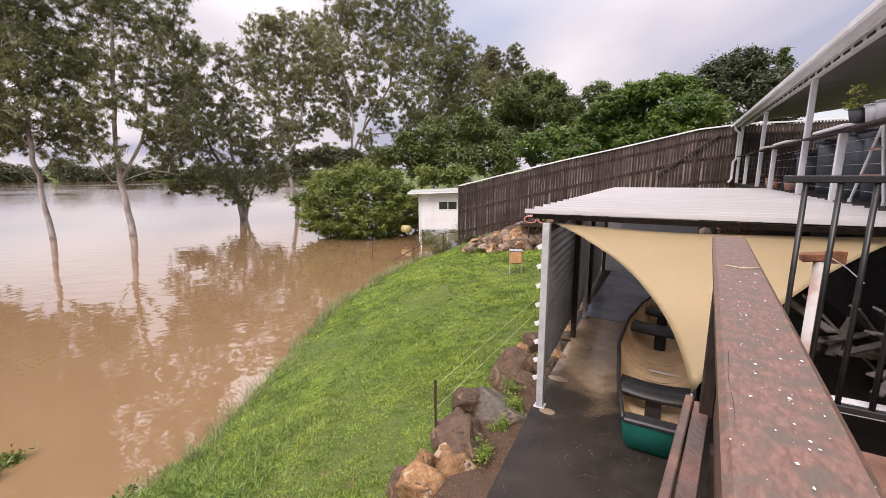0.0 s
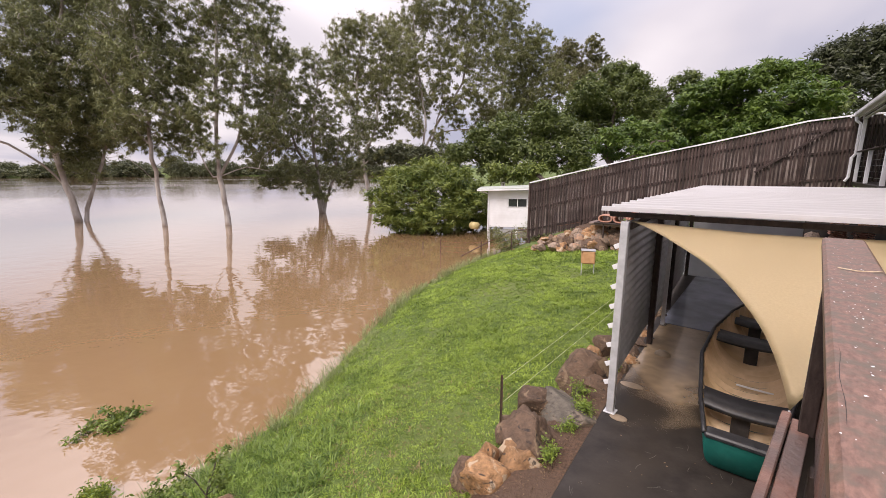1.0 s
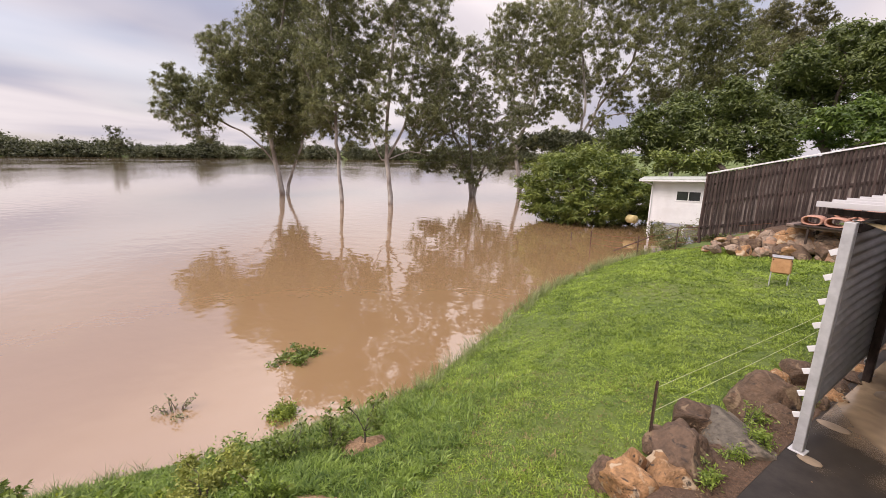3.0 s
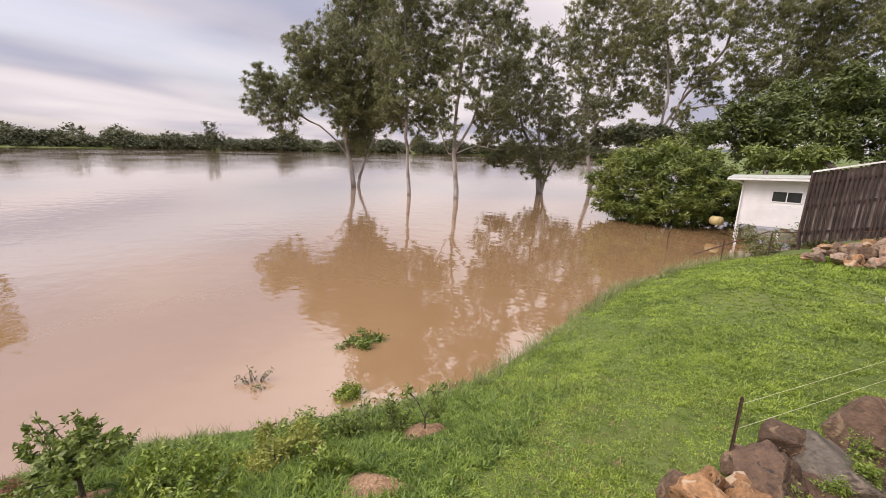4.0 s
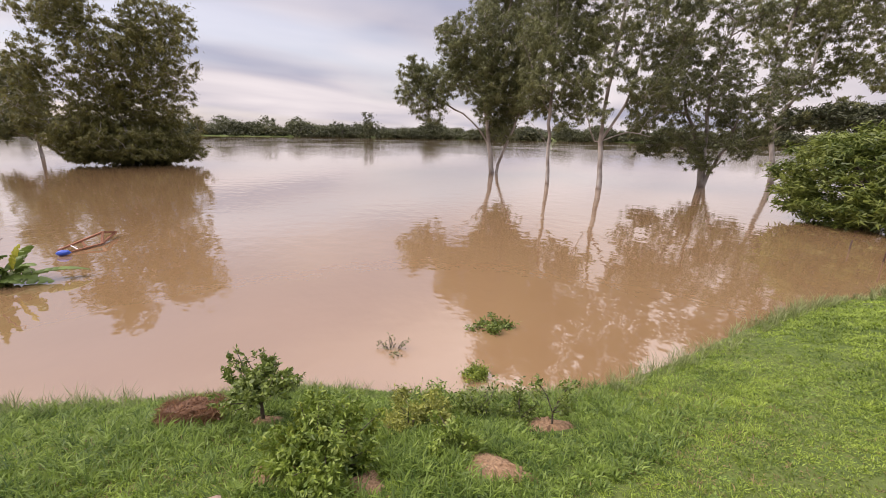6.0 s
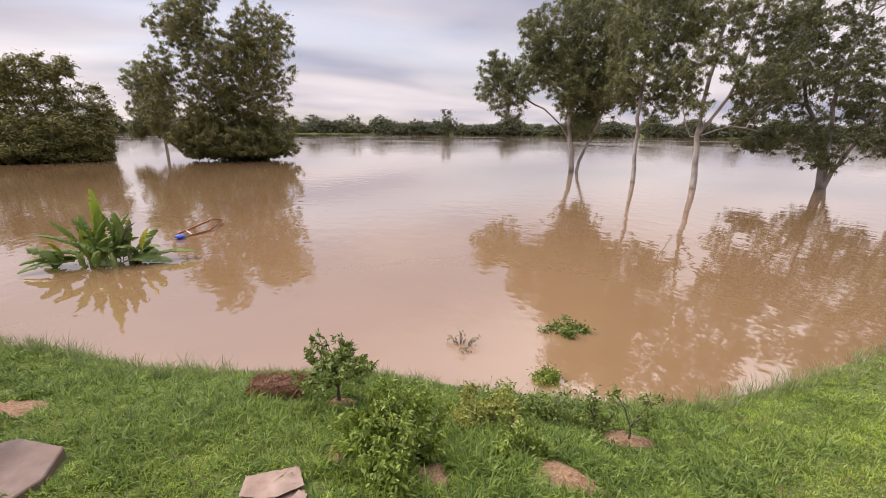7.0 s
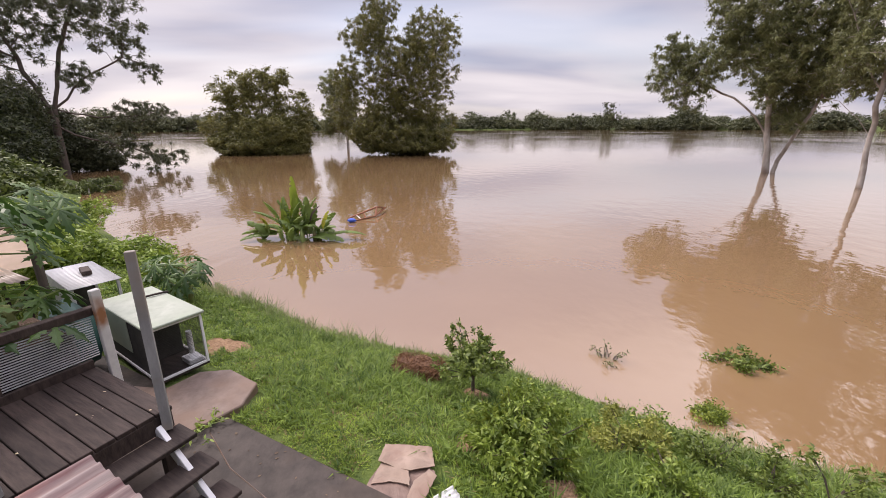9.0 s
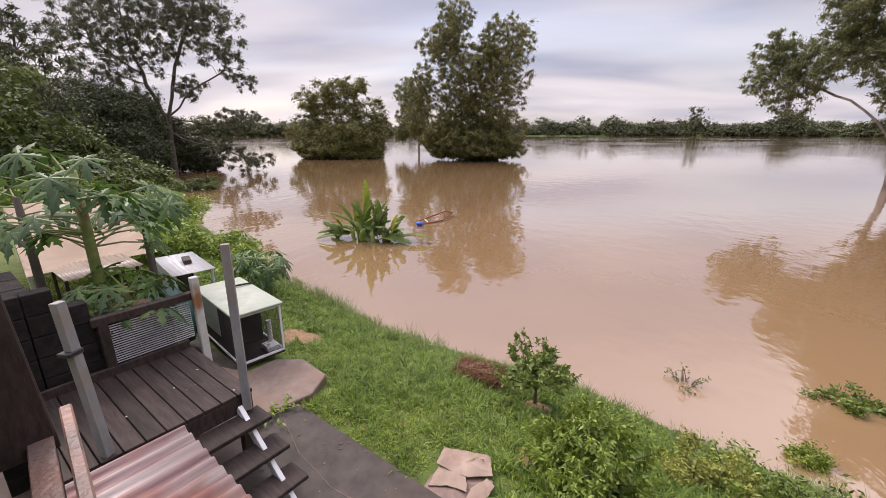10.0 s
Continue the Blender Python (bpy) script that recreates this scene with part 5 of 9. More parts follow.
tagged(part("plastic_sack", bm, M_WHITE, smooth=True), "crumpled white plastic sack on the deck", "sack")


def boulder_mesh(seed, mat, sub=4):
    """A weathered block: split faces, a rounded crown, ledges and pits."""
    bm = bmesh.new()
    bmesh.ops.create_icosphere(bm, subdivisions=sub, radius=1)
    o = Vector((seed * 3.7, seed * 1.3, 0))
    for v in bm.verts:
        c = v.co.copy()
        c = c * (1 + 0.30 * noise.noise(c * 1.2 + o) + 0.16 * noise.noise(c * 2.6 + o))
        # flat split faces
        for k in range(7):
            n = Vector((math.sin(seed * 9 + k * 2.1), math.cos(seed * 5 + k * 3.3), math.sin(seed + k * 1.7) * 0.8)).normalized()
            d = c.dot(n) - 0.62 - 0.16 * math.sin(seed * 3 + k * 1.9)
            if d > 0:
                c -= n * d * 0.88
        bed = math.sin(c.z * 9 + 3 * noise.noise(c * 1.5 + o))
        c = c * (1 + 0.022 * bed + 0.05 * noise.noise(c * 6 + o) + 0.025 * noise.noise(c * 14 + o))
        v.co = c
    me = bpy.data.meshes.new("boulder")
    bm.to_mesh(me)
    bm.free()
    for p in me.polygons:
        p.use_smooth = sub > 3
    me.materials.append(mat)
    return me


def rock_material(name, base, patch, crack, patch_at=0.55):
    """Stone in a base colour with sharp-edged patches of another, dark joints and a rough skin."""
    m = material(name, tuple(v * 0.6 for v in base), tuple(min(1, v * 1.35) for v in base), scale=5, rough=0.8, bump=0.7, bump_scale=12, vary=0.15, dist=0.03)
    nt = m.node_tree
    N, L = nt.nodes.new, nt.links.new
    bs = nt.nodes["Principled BSDF"]
    col = bs.inputs["Base Color"].links[0].from_socket
    tc = N("ShaderNodeTexCoord")
    for scale, lo, hi, c in ((1.3, patch_at, patch_at + 0.05, patch), (2.6, 0.60, 0.68, crack)):
        no, mr, mx = N("ShaderNodeTexNoise"), N("ShaderNodeMapRange"), N("ShaderNodeMix")
        no.inputs["Scale"].default_value, no.inputs["Detail"].default_value, no.inputs["Distortion"].default_value = scale, 6, 0.8
        L(tc.outputs["Object"], no.inputs["Vector"])
        mr.inputs[1].default_value, mr.inputs[2].default_value = lo, hi
        L(no.outputs[0], mr.inputs[0])
        mx.data_type = "RGBA"
        L(mr.outputs[0], mx.inputs[0])
        L(col, mx.inputs[6])
        mx.inputs[7].default_value = (*c, 1)
        col = mx.outputs[2]
    L(col, bs.inputs["Base Color"])
    return m


M_ORANGEROCK = rock_material("orange_weathered_rock", (0.29, 0.158, 0.070), (0.42, 0.32, 0.21), (0.045, 0.032, 0.024))
M_BROWNROCK = rock_material("brown_weathered_rock", (0.105, 0.064, 0.038), (0.20, 0.138, 0.082), (0.03, 0.022, 0.017))
M_GREYROCK = rock_material("grey_weathered_rock", (0.098, 0.084, 0.064), (0.17, 0.135, 0.098), (0.04, 0.03, 0.024))
M_PALEROCK = rock_material("pale_split_rock", (0.26, 0.19, 0.135), (0.35, 0.21, 0.13), (0.07, 0.05, 0.04))
ROCKS = {k: [boulder_mesh(i + j, m, 4 if k != "pale" else 3) for i in range(n)] for j, (k, m, n) in enumerate((("orange", M_ORANGEROCK, 4), ("brown", M_BROWNROCK, 5), ("grey", M_GREYROCK, 3), ("pale", M_PALEROCK, 7)), 1)}
BTAG = dict(category="boulder", group="edging boulders")


def boulder(k, tone, x, y, z, sx, sy, sz, rz, tilt=0.0, **tags):
    ob = new("boulder", ROCKS[tone][k % len(ROCKS[tone])])
    ob.matrix_world = pose(x, y, z, tilt, 0, rz) @ Matrix.Diagonal((sx, sy, sz, 1))
    tagged(ob, **tags)


ROCKWORDS = {"orange": "orange-tan weathered boulder edging the lawn", "brown": "rough dark brown boulder edging the lawn", "grey": "flat-topped grey boulder beside the soil strip"}
for k, (tone, v, u, z, sx, sy, sz, rz) in enumerate((
        ("orange", -1.97, 3.06, 1.38, 0.14, 0.16, 0.20, 20), ("orange", -1.70, 3.14, 1.36, 0.25, 0.19, 0.19, 60), ("orange", -1.83, 2.86, 1.30, 0.23, 0.20, 0.20, 0), ("brown", -2.08, 2.86, 1.26, 0.14, 0.18, 0.16, 40),
        ("brown", -1.80, 3.54, 1.40, 0.27, 0.30, 0.28, 15), ("brown", -1.98, 3.66, 1.30, 0.17, 0.18, 0.18, 80), ("brown", -2.02, 4.24, 1.38, 0.22, 0.20, 0.19, 30), ("grey", -1.70, 4.26, 1.36, 0.37, 0.31, 0.25, 10),
        ("brown", -1.82, 5.28, 1.42, 0.30, 0.38, 0.32, 25), ("brown", -1.62, 5.12, 1.38, 0.16, 0.2, 0.16, 70), ("orange", -1.90, 5.93, 1.44, 0.11, 0.12, 0.13, 0), ("brown", -1.80, 6.28, 1.44, 0.18, 0.20, 0.20, 50),
        ("orange", -1.76, 6.72, 1.44, 0.15, 0.18, 0.16, 15), ("brown", -1.74, 7.25, 1.44, 0.20, 0.24, 0.2, 65), ("grey", -1.70, 7.85, 1.44, 0.2, 0.22, 0.16, 0), ("brown", -1.75, 8.6, 1.45, 0.22, 0.28, 0.18, 30),
        ("brown", -1.45, 5.75, 1.44, 0.10, 0.12, 0.09, 10), ("orange", -1.42, 6.08, 1.44, 0.10, 0.11, 0.10, 45), ("brown", -1.44, 6.45, 1.45, 0.11, 0.10, 0.09, 80), ("brown", -1.47, 6.85, 1.45, 0.09, 0.12, 0.08, 20), ("orange", -1.50, 7.3, 1.45, 0.10, 0.10, 0.08, 35))):
    p = V * v + U * u
    boulder(k, tone, p.x, p.y, z, sx * 1.25, sy * 1.25, sz * 1.15, rz, label=ROCKWORDS[tone], **BTAG)
# earth strip between the boulders and the slab
es = bmesh.new()
n = 30
rows = []
for i in range(n + 1):
    u = 1.6 + 8.2 * i / n
    p0, p1 = V * (-2.05 + 0.08 * math.sin(3 * u)) + U * u, V * (wall_line(u) - 0.085) + U * u
    rows.append([es.verts.new((p0.x, p0.y, gz(p0.x, p0.y) - 0.02)), es.verts.new(((p0.x + p1.x) / 2, (p0.y + p1.y) / 2, 1.43 + 0.03 * math.sin(7 * u))), es.verts.new((p1.x, p1.y, 1.44))])
for a, b in zip(rows, rows[1:]):
    for k in range(2):
        es.faces.new((a[k], a[k + 1], b[k + 1], b[k]))
bmesh.ops.recalc_face_normals(es, faces=es.faces)
M_EARTH = material("reddish_garden_soil", (0.050, 0.029, 0.017), (0.150, 0.086, 0.050), scale=26, rough=0.95, bump=0.9, c3=(0.105, 0.064, 0.04), coarse=1.5, dist=0.04)
tagged(part("soil", es, M_EARTH, smooth=True), "strip of bare reddish soil beside the slab", "soil", kind="structure")
rg = np.random.default_rng(44)
n = 2200
lv_, lu_ = -1.36 - 0.62 * rg.random(n) ** 1.2, rg.uniform(1.9, 6.6, n)
lp = np.stack([V.x * lv_ + U.x * lu_, V.y * lv_ + U.y * lu_, np.full(n, 1.462)], 1)
vs, fs = leaves(lp, np.full(n, 0.012), 1, 0.032, 0.14, 0.3, rg)
M_LITTER = leaf_material("dry_litter", (0.045, 0.026, 0.015), (0.30, 0.20, 0.115), rough=0.8)
tagged(raw_mesh("leaf_litter", vs, fs, M_LITTER), "dry leaf litter and twigs on the bare soil", "litter", kind="stuff")

# terrace of boulders below the fence
rg = np.random.default_rng(77)
for k in range(57):
    s = (k // 3) / 19 + rg.normal() * 0.02
    row = k % 3
    v, u = -7.0 + 4.5 * s, 14.1 + 0.9 * s + 0.42 * row
    p = V * v + U * u
    z = 1.34 + 0.42 * s + 0.36 * row * (0.25 + 0.8 * s)
    f = 0.55 + 0.75 * min(1, s * 1.6)
    tone = ("pale", "brown", "pale", "orange", "pale")[int(rg.integers(0, 5))]
    boulder(k, tone, p.x, p.y, z, f * rg.uniform(0.24, 0.44), f * rg.uniform(0.22, 0.34), f * rg.uniform(0.18, 0.31), rg.uniform(0, 180), rg.normal() * 12, label="%s split rock in the terrace wall below the fence" % {"pale": "pale tan", "brown": "dark brown", "orange": "rusty orange"}[tone], category="boulder", group="terrace rocks")
tb = boxed(-6.2, -1.7, 15.2, 17.3, 0.8, 2.1, 0.3, at(0, 0))
tagged(part("terrace_fill", tb, M_EARTH), "earth bank behind the terrace rocks", "earth bank", kind="structure")
tagged(part("terrace_slab", boxed(-5.1, -3.6, 14.5, 15.3, 2.33, 2.43, 0.02, at(0, 0)), M_STONE), "flat pale stone slab on the terrace", "stone slab")


def barrel_tile(v, u, z, turn):
    """A thick-walled rounded clay pipe tile lying on its side, its open end to the lawn."""
    bm, n, rings = bmesh.new(), 24, []
    for y, r in ((0.0, 0.155), (0.02, 0.165), (0.52, 0.165), (0.52, 0.125), (0.02, 0.125), (0.0, 0.135)):
        rings.append([bm.verts.new((r * 1.45 * math.copysign(abs(math.cos(a)) ** 0.75, math.cos(a)), y, 0.13 + r * 0.8 * math.copysign(abs(math.sin(a)) ** 0.75, math.sin(a)))) for a in (2 * math.pi * k / n for k in range(n))])
    for r0, r1 in zip(rings, rings[1:] + rings[:1]):
        for k in range(n):
            bm.faces.new((r0[k], r0[(k + 1) % n], r1[(k + 1) % n], r1[k]))
    bmesh.ops.recalc_face_normals(bm, faces=bm.faces)
    ob = part("clay_tile", bm, M_TERRA, smooth=True)
    ob.matrix_world = at(v, u, z, turn)
    tagged(ob, "rounded terracotta pipe tile lying on the bench", "tile", group="clay tiles")


for k in range(5):
    barrel_tile(-4.55 + 0.49 * k, 14.55 + 0.05 * k, 2.445, 6 - 3 * k)
for k in range(3):
    barrel_tile(-4.0 + 0.5 * k, 15.0, 2.66, 3 * k)
bench = thing("bench", at(0, 0), "low dark bench under the clay tiles", "bench")
part("bench_top", boxed(-4.9, -2.2, 14.45, 15.35, 2.40, 2.44, 0.006), M_DARKWOOD, bench)
for v in (-4.6, -3.5, -2.4):
    for u in (14.5, 15.25):
        part("leg", boxed(v, v + 0.05, u, u + 0.05, 1.9, 2.398, 0.003), M_DARKWOOD, bench)


def brick_stack():
    s = thing("tile_stack", at(1.05, 13.0, 1.62), "stack of old reddish roof tiles behind the carport", "tiles")
    rg = np.random.default_rng(4)
    for k in range(24):
        bm = corrugated(0.38, 0.3, 0.15, 0.03, 0.014)
        bmesh.ops.transform(bm, matrix=pose(0.45 * (k % 2), -0.2, 0.9 + 0.052 * (k // 2), 0, 0, rg.normal() * 6), verts=bm.verts)
        part("tile", bm, M_TERRA, s)
    part("plinth", boxed(-0.05, 0.95, -0.35, 0.35, -0.17, 0.88, 0.02), M_EARTH, s)


brick_stack()
# added screen: hides the greenery and paints the darkness behind the rocks
tagged(part("dark_screen", boxed(0.62, 3.05, 13.45, 13.5, 1.3, 3.70, 0.004, at(0, 0)), M_DARK), "added dark screen for the gloom behind the rock bank", "boards", kind="structure")
for k, (v, u, z, a, b, c) in enumerate(((0.72, 12.85, 2.35, 0.3, 0.25, 0.26), (0.80, 13.1, 2.62, 0.26, 0.22, 0.16), (0.55, 12.9, 1.9, 0.34, 0.3, 0.32), (1.1, 12.7, 2.2, 0.34, 0.26, 0.28), (1.6, 12.65, 2.2, 0.3, 0.26, 0.3), (2.1, 12.8, 2.4, 0.34, 0.3, 0.26), (0.75, 12.6, 1.6, 0.36, 0.3, 0.28), (1.3, 12.55, 1.7, 0.36, 0.3, 0.3), (1.9, 12.6, 1.7, 0.36, 0.3, 0.36))):
    p = V * v + U * u
    boulder(k, "pale", p.x, p.y, z, a, b, c, 47 * k, label="pale split rock in the bank behind the carport", category="boulder", group="bank rocks")


def feeder():
    x, y = 2.2, 11.5
    z = gz(x, y)
    s = thing("feed_box", pose(x, y, z, 0, 0, -8), "small pale wooden box on thin wire legs", "feed box")
    M = material("pale_orange_ply", (0.40, 0.20, 0.09), (0.58, 0.33, 0.16), scale=6, rough=0.7, bump=0.1)
    part("box", boxed(-0.18, 0.18, -0.14, 0.14, 0.30, 0.66, 0.03), M, s)
    part("lid", boxed(-0.19, 0.19, -0.15, 0.15, 0.662, 0.68, 0.004), M_GREYSHEET, s, "thin grey lid")
    part("edge_strip", boxed(-0.175, 0.175, -0.137, -0.131, 0.60, 0.625, 0.001), M_DARKWOOD, s)
    for a in (-0.16, 0.16):
        for b in (-0.12, 0.12):
            part("leg", rod([(a, b, -0.05), (a, b, 0.32)], 0.007, 6), M_GALV, s)
        part("skid", rod([(a, -0.16, 0.01), (a, 0.16, 0.01)], 0.007, 6), M_GALV, s)


feeder()


M_OLDSTEEL = material("dark_rusty_steel", (0.035, 0.025, 0.02), (0.12, 0.07, 0.045), scale=20, rough=0.8, bump=0.3)
M_TAPE = material("yellowish_tape", (0.55, 0.58, 0.34), (0.68, 0.70, 0.46), scale=20, rough=0.6, bump=0)


def picket(x, y, h, lean=0.0, label="rusty steel star picket driven into the grass"):
    s = thing("star_picket", pose(x, y, gz(x, y), 0, lean, 0), label, "picket", group="star pickets")
    bm = bmesh.new()
    for k in range(3):
        box(bm, -0.0025, 0.0025, 0, 0.016, -0.3, h, Euler((0, 0, radians(120 * k))).to_matrix().to_4x4())
    part("stake", bm, M_OLDSTEEL, s)
    return s


q = V * -2.16 + U * 3.64
picket(q.x, q.y, 0.80)
q2 = V * -2.0 + U * 10.5
picket(q2.x, q2.y, 0.75)
for k, h in enumerate((0.72, 0.45)):
    z0, z1 = gz(q.x, q.y) + h, gz(q2.x, q2.y) + h
    bm = rod([(q.x, q.y, z0), ((q.x + q2.x) / 2, (q.y + q2.y) / 2, (z0 + z1) / 2 - 0.07), (q2.x, q2.y, z1)], 0.002, 5)
    tagged(part("fence_wire", bm, M_TAPE), "thin white electric fence tape along the lawn", "wire", group="fence tapes")


def wire_fence():
    line = [(-3.4, 20.6), (-1.2, 18.9), (0.2, 18.9), (1.45, 18.2), (2.9, 17.2)]
    s = thing("wire_fence", pose(0, 0, 0), "sagging wire mesh fence with rusty pickets at the water", "fence")
    tops = []
    for x, y in line:
        z = max(gz(x, y), -0.2)
        tops.append(Vector((x, y, z + 0.85)))
        part("post", rod([(x, y, z - 0.3), (x, y, z + 0.95)], 0.026, 6), M_OLDSTEEL, s)
    for a, b in zip(tops, tops[1:]):
        for dz in (0, -0.25, -0.5, -0.75):
            part("wire", rod([a + Vector((0, 0, dz)), (a + b) / 2 + Vector((0, 0, dz - 0.05)), b + Vector((0, 0, dz))], 0.006, 4), M_RUST, s)
    part("gate_pipe", rod([(-2.2, 19.3, 0.15), (0.1, 21.6, 1.1)], 0.028, 6), M_OLDSTEEL, s)
    part("gate_pipe", rod([(0.1, 21.6, 1.1), (2.2, 20.5, 1.5)], 0.028, 6), M_OLDSTEEL, s)


wire_fence()
st = thing("stick", pose(-4.6, 21.8, 0), "short dark stake poking out of the flood", "stake")
part("stake", rod([(0, 0, -0.4), (0.02, 0, 0.35), (0.02, 0.01, 0.42)], [0.03, 0.028, 0.01], 6), M_BARKD, st)
bm = bmesh.new()
bmesh.ops.create_cone(bm, cap_ends=True, segments=20, radius1=0.24, radius2=0.24, depth=0.6)
bmesh.ops.bevel(bm, geom=[e for e in bm.edges if len(e.link_faces) == 2 and e.calc_face_angle(0) > 1], offset=0.06, segments=2, affect="EDGES")
bmesh.ops.transform(bm, matrix=pose(-2.1, 26.2, 0.75, 90, 0, 60), verts=bm.verts)
M_YELLOW = material("faded_yellow_plastic", (0.42, 0.33, 0.14), (0.55, 0.45, 0.22), scale=5, rough=0.5, bump=0.1)
tagged(part("drum", bm, M_YELLOW, smooth=True), "faded yellow drum lodged by the mango tree", "drum")

# white end caps down the outside of the carport wall
for k in range(8):
    bm = boxed(-0.10, 0.0, -0.006, 0.006, -0.035, 0.02, 0.003, at(-1.272, 4.67, 1.80 + 0.235 * k) @ pose(0, 0, 0, 0, -28, 0))
    tagged(part("wall_cap", bm, M_WHITE), "small white end cap sticking out beside the wall sheet", "end cap", group="wall caps")

# ---- things on the verandah ----
M_BINB = material("dark_blue_grey_plastic", (0.03, 0.035, 0.045), (0.06, 0.068, 0.08), scale=6, rough=0.5, bump=0.05)


def tapered(m, r0, r1, h, mat, name, label, cat, group="", seg=20, rim=0.0):
    s = thing(name, m, label, cat, group)
    bm = bmesh.new()
    rings = []
    for r, z in ((r0, 0), (r0 * 1.02, 0.01), (r1, h), (r1 * 0.92, h), (r1 * 0.88, h - 0.04)):
        rings.append([bm.verts.new((r * math.cos(t), r * math.sin(t), z)) for t in np.linspace(0, 2 * math.pi, seg, endpoint=False)])
    for a, b in zip(rings, rings[1:]):
        for k in range(seg):
            bm.faces.new((a[k], a[(k + 1) % seg], b[(k + 1) % seg], b[k]))
    bm.faces.new(rings[0][::-1]), bm.faces.new(rings[-1])
    part("body", bm, mat, s, smooth=True)
    if rim:
        bm = bmesh.new()
        tube(bm, [(r1 * math.cos(t), r1 * math.sin(t), h) for t in np.linspace(0, 2 * math.pi, seg + 1)], rim, 6)
        part("rim", bm, mat, s, smooth=True)
    return s


for v, u, h in ((2.6, 10.5, 0.95), (2.65, 9.2, 1.0), (2.6, 8.2, 0.9), (2.7, 12.6, 0.8)):
    b = tapered(at(v, u, 3.84), 0.25, 0.31, h, M_BINB, "storage_bin", "dark plastic bin standing on the verandah", "bin", "verandah bins", rim=0.02)
    part("lid", boxed(-0.32, 0.32, -0.32, 0.32, h, h + 0.05, 0.02), M_BINB, b)
for v, u, r in ((2.25, 11.9, 0.16), (2.2, 14.0, 0.14), (2.2, 13.4, 0.12)):
    tapered(at(v, u, 3.84), r * 0.75, r, r * 1.7, M_TERRA, "flower_pot", "terracotta pot on the verandah floor", "pot", "flower pots", rim=0.015)
for u in (6.75, 6.45):
    tapered(at(1.95, u, 4.82), 0.09, 0.12, 0.19, M_GREYSHEET, "bucket", "small grey bucket on the rail shelf", "bucket", "rail buckets", rim=0.008)
pl = tapered(at(1.95, 7.35, 4.862), 0.08, 0.11, 0.17, M_BLACKPL, "pot_plant", "straggly pot plant on the rail shelf", "plant", rim=0.008)


def ladder():
    s = thing("white_stand", at(2.5, 7.4, 3.84, 10), "white folding stand with wooden shelves", "stand")
    for x in (-0.35, 0.35):
        part("leg", rod([(x, -0.35, 0.02), (x * 0.9, 0.0, 1.0)], 0.018, 7), M_WHITE, s)
        part("leg", rod([(x, 0.35, 0.02), (x * 0.9, 0.0, 1.0)], 0.018, 7), M_WHITE, s)
        for y in (-0.35, 0.35):
            part("foot", rod([(x, y, 0), (x, y, 0.05)], 0.026, 8), M_WHITE, s)
    for z, d in ((0.35, 0.22), (0.68, 0.12)):
        part("shelf", boxed(-0.36, 0.36, -d, d, z, z + 0.025, 0.004), M_TERRA, s)


ladder()
lv = thing("louvre_window", at(5.36, 9.6, 4.3), "white louvred shutter on the house wall", "window", kind="structure")
for k in range(16):
    part("louvre", boxed(-0.03, 0.02, -1.2, 1.2, 0.1 * k, 0.1 * k + 0.07, 0.004, Matrix.Identity(4)), M_WHITE, lv)

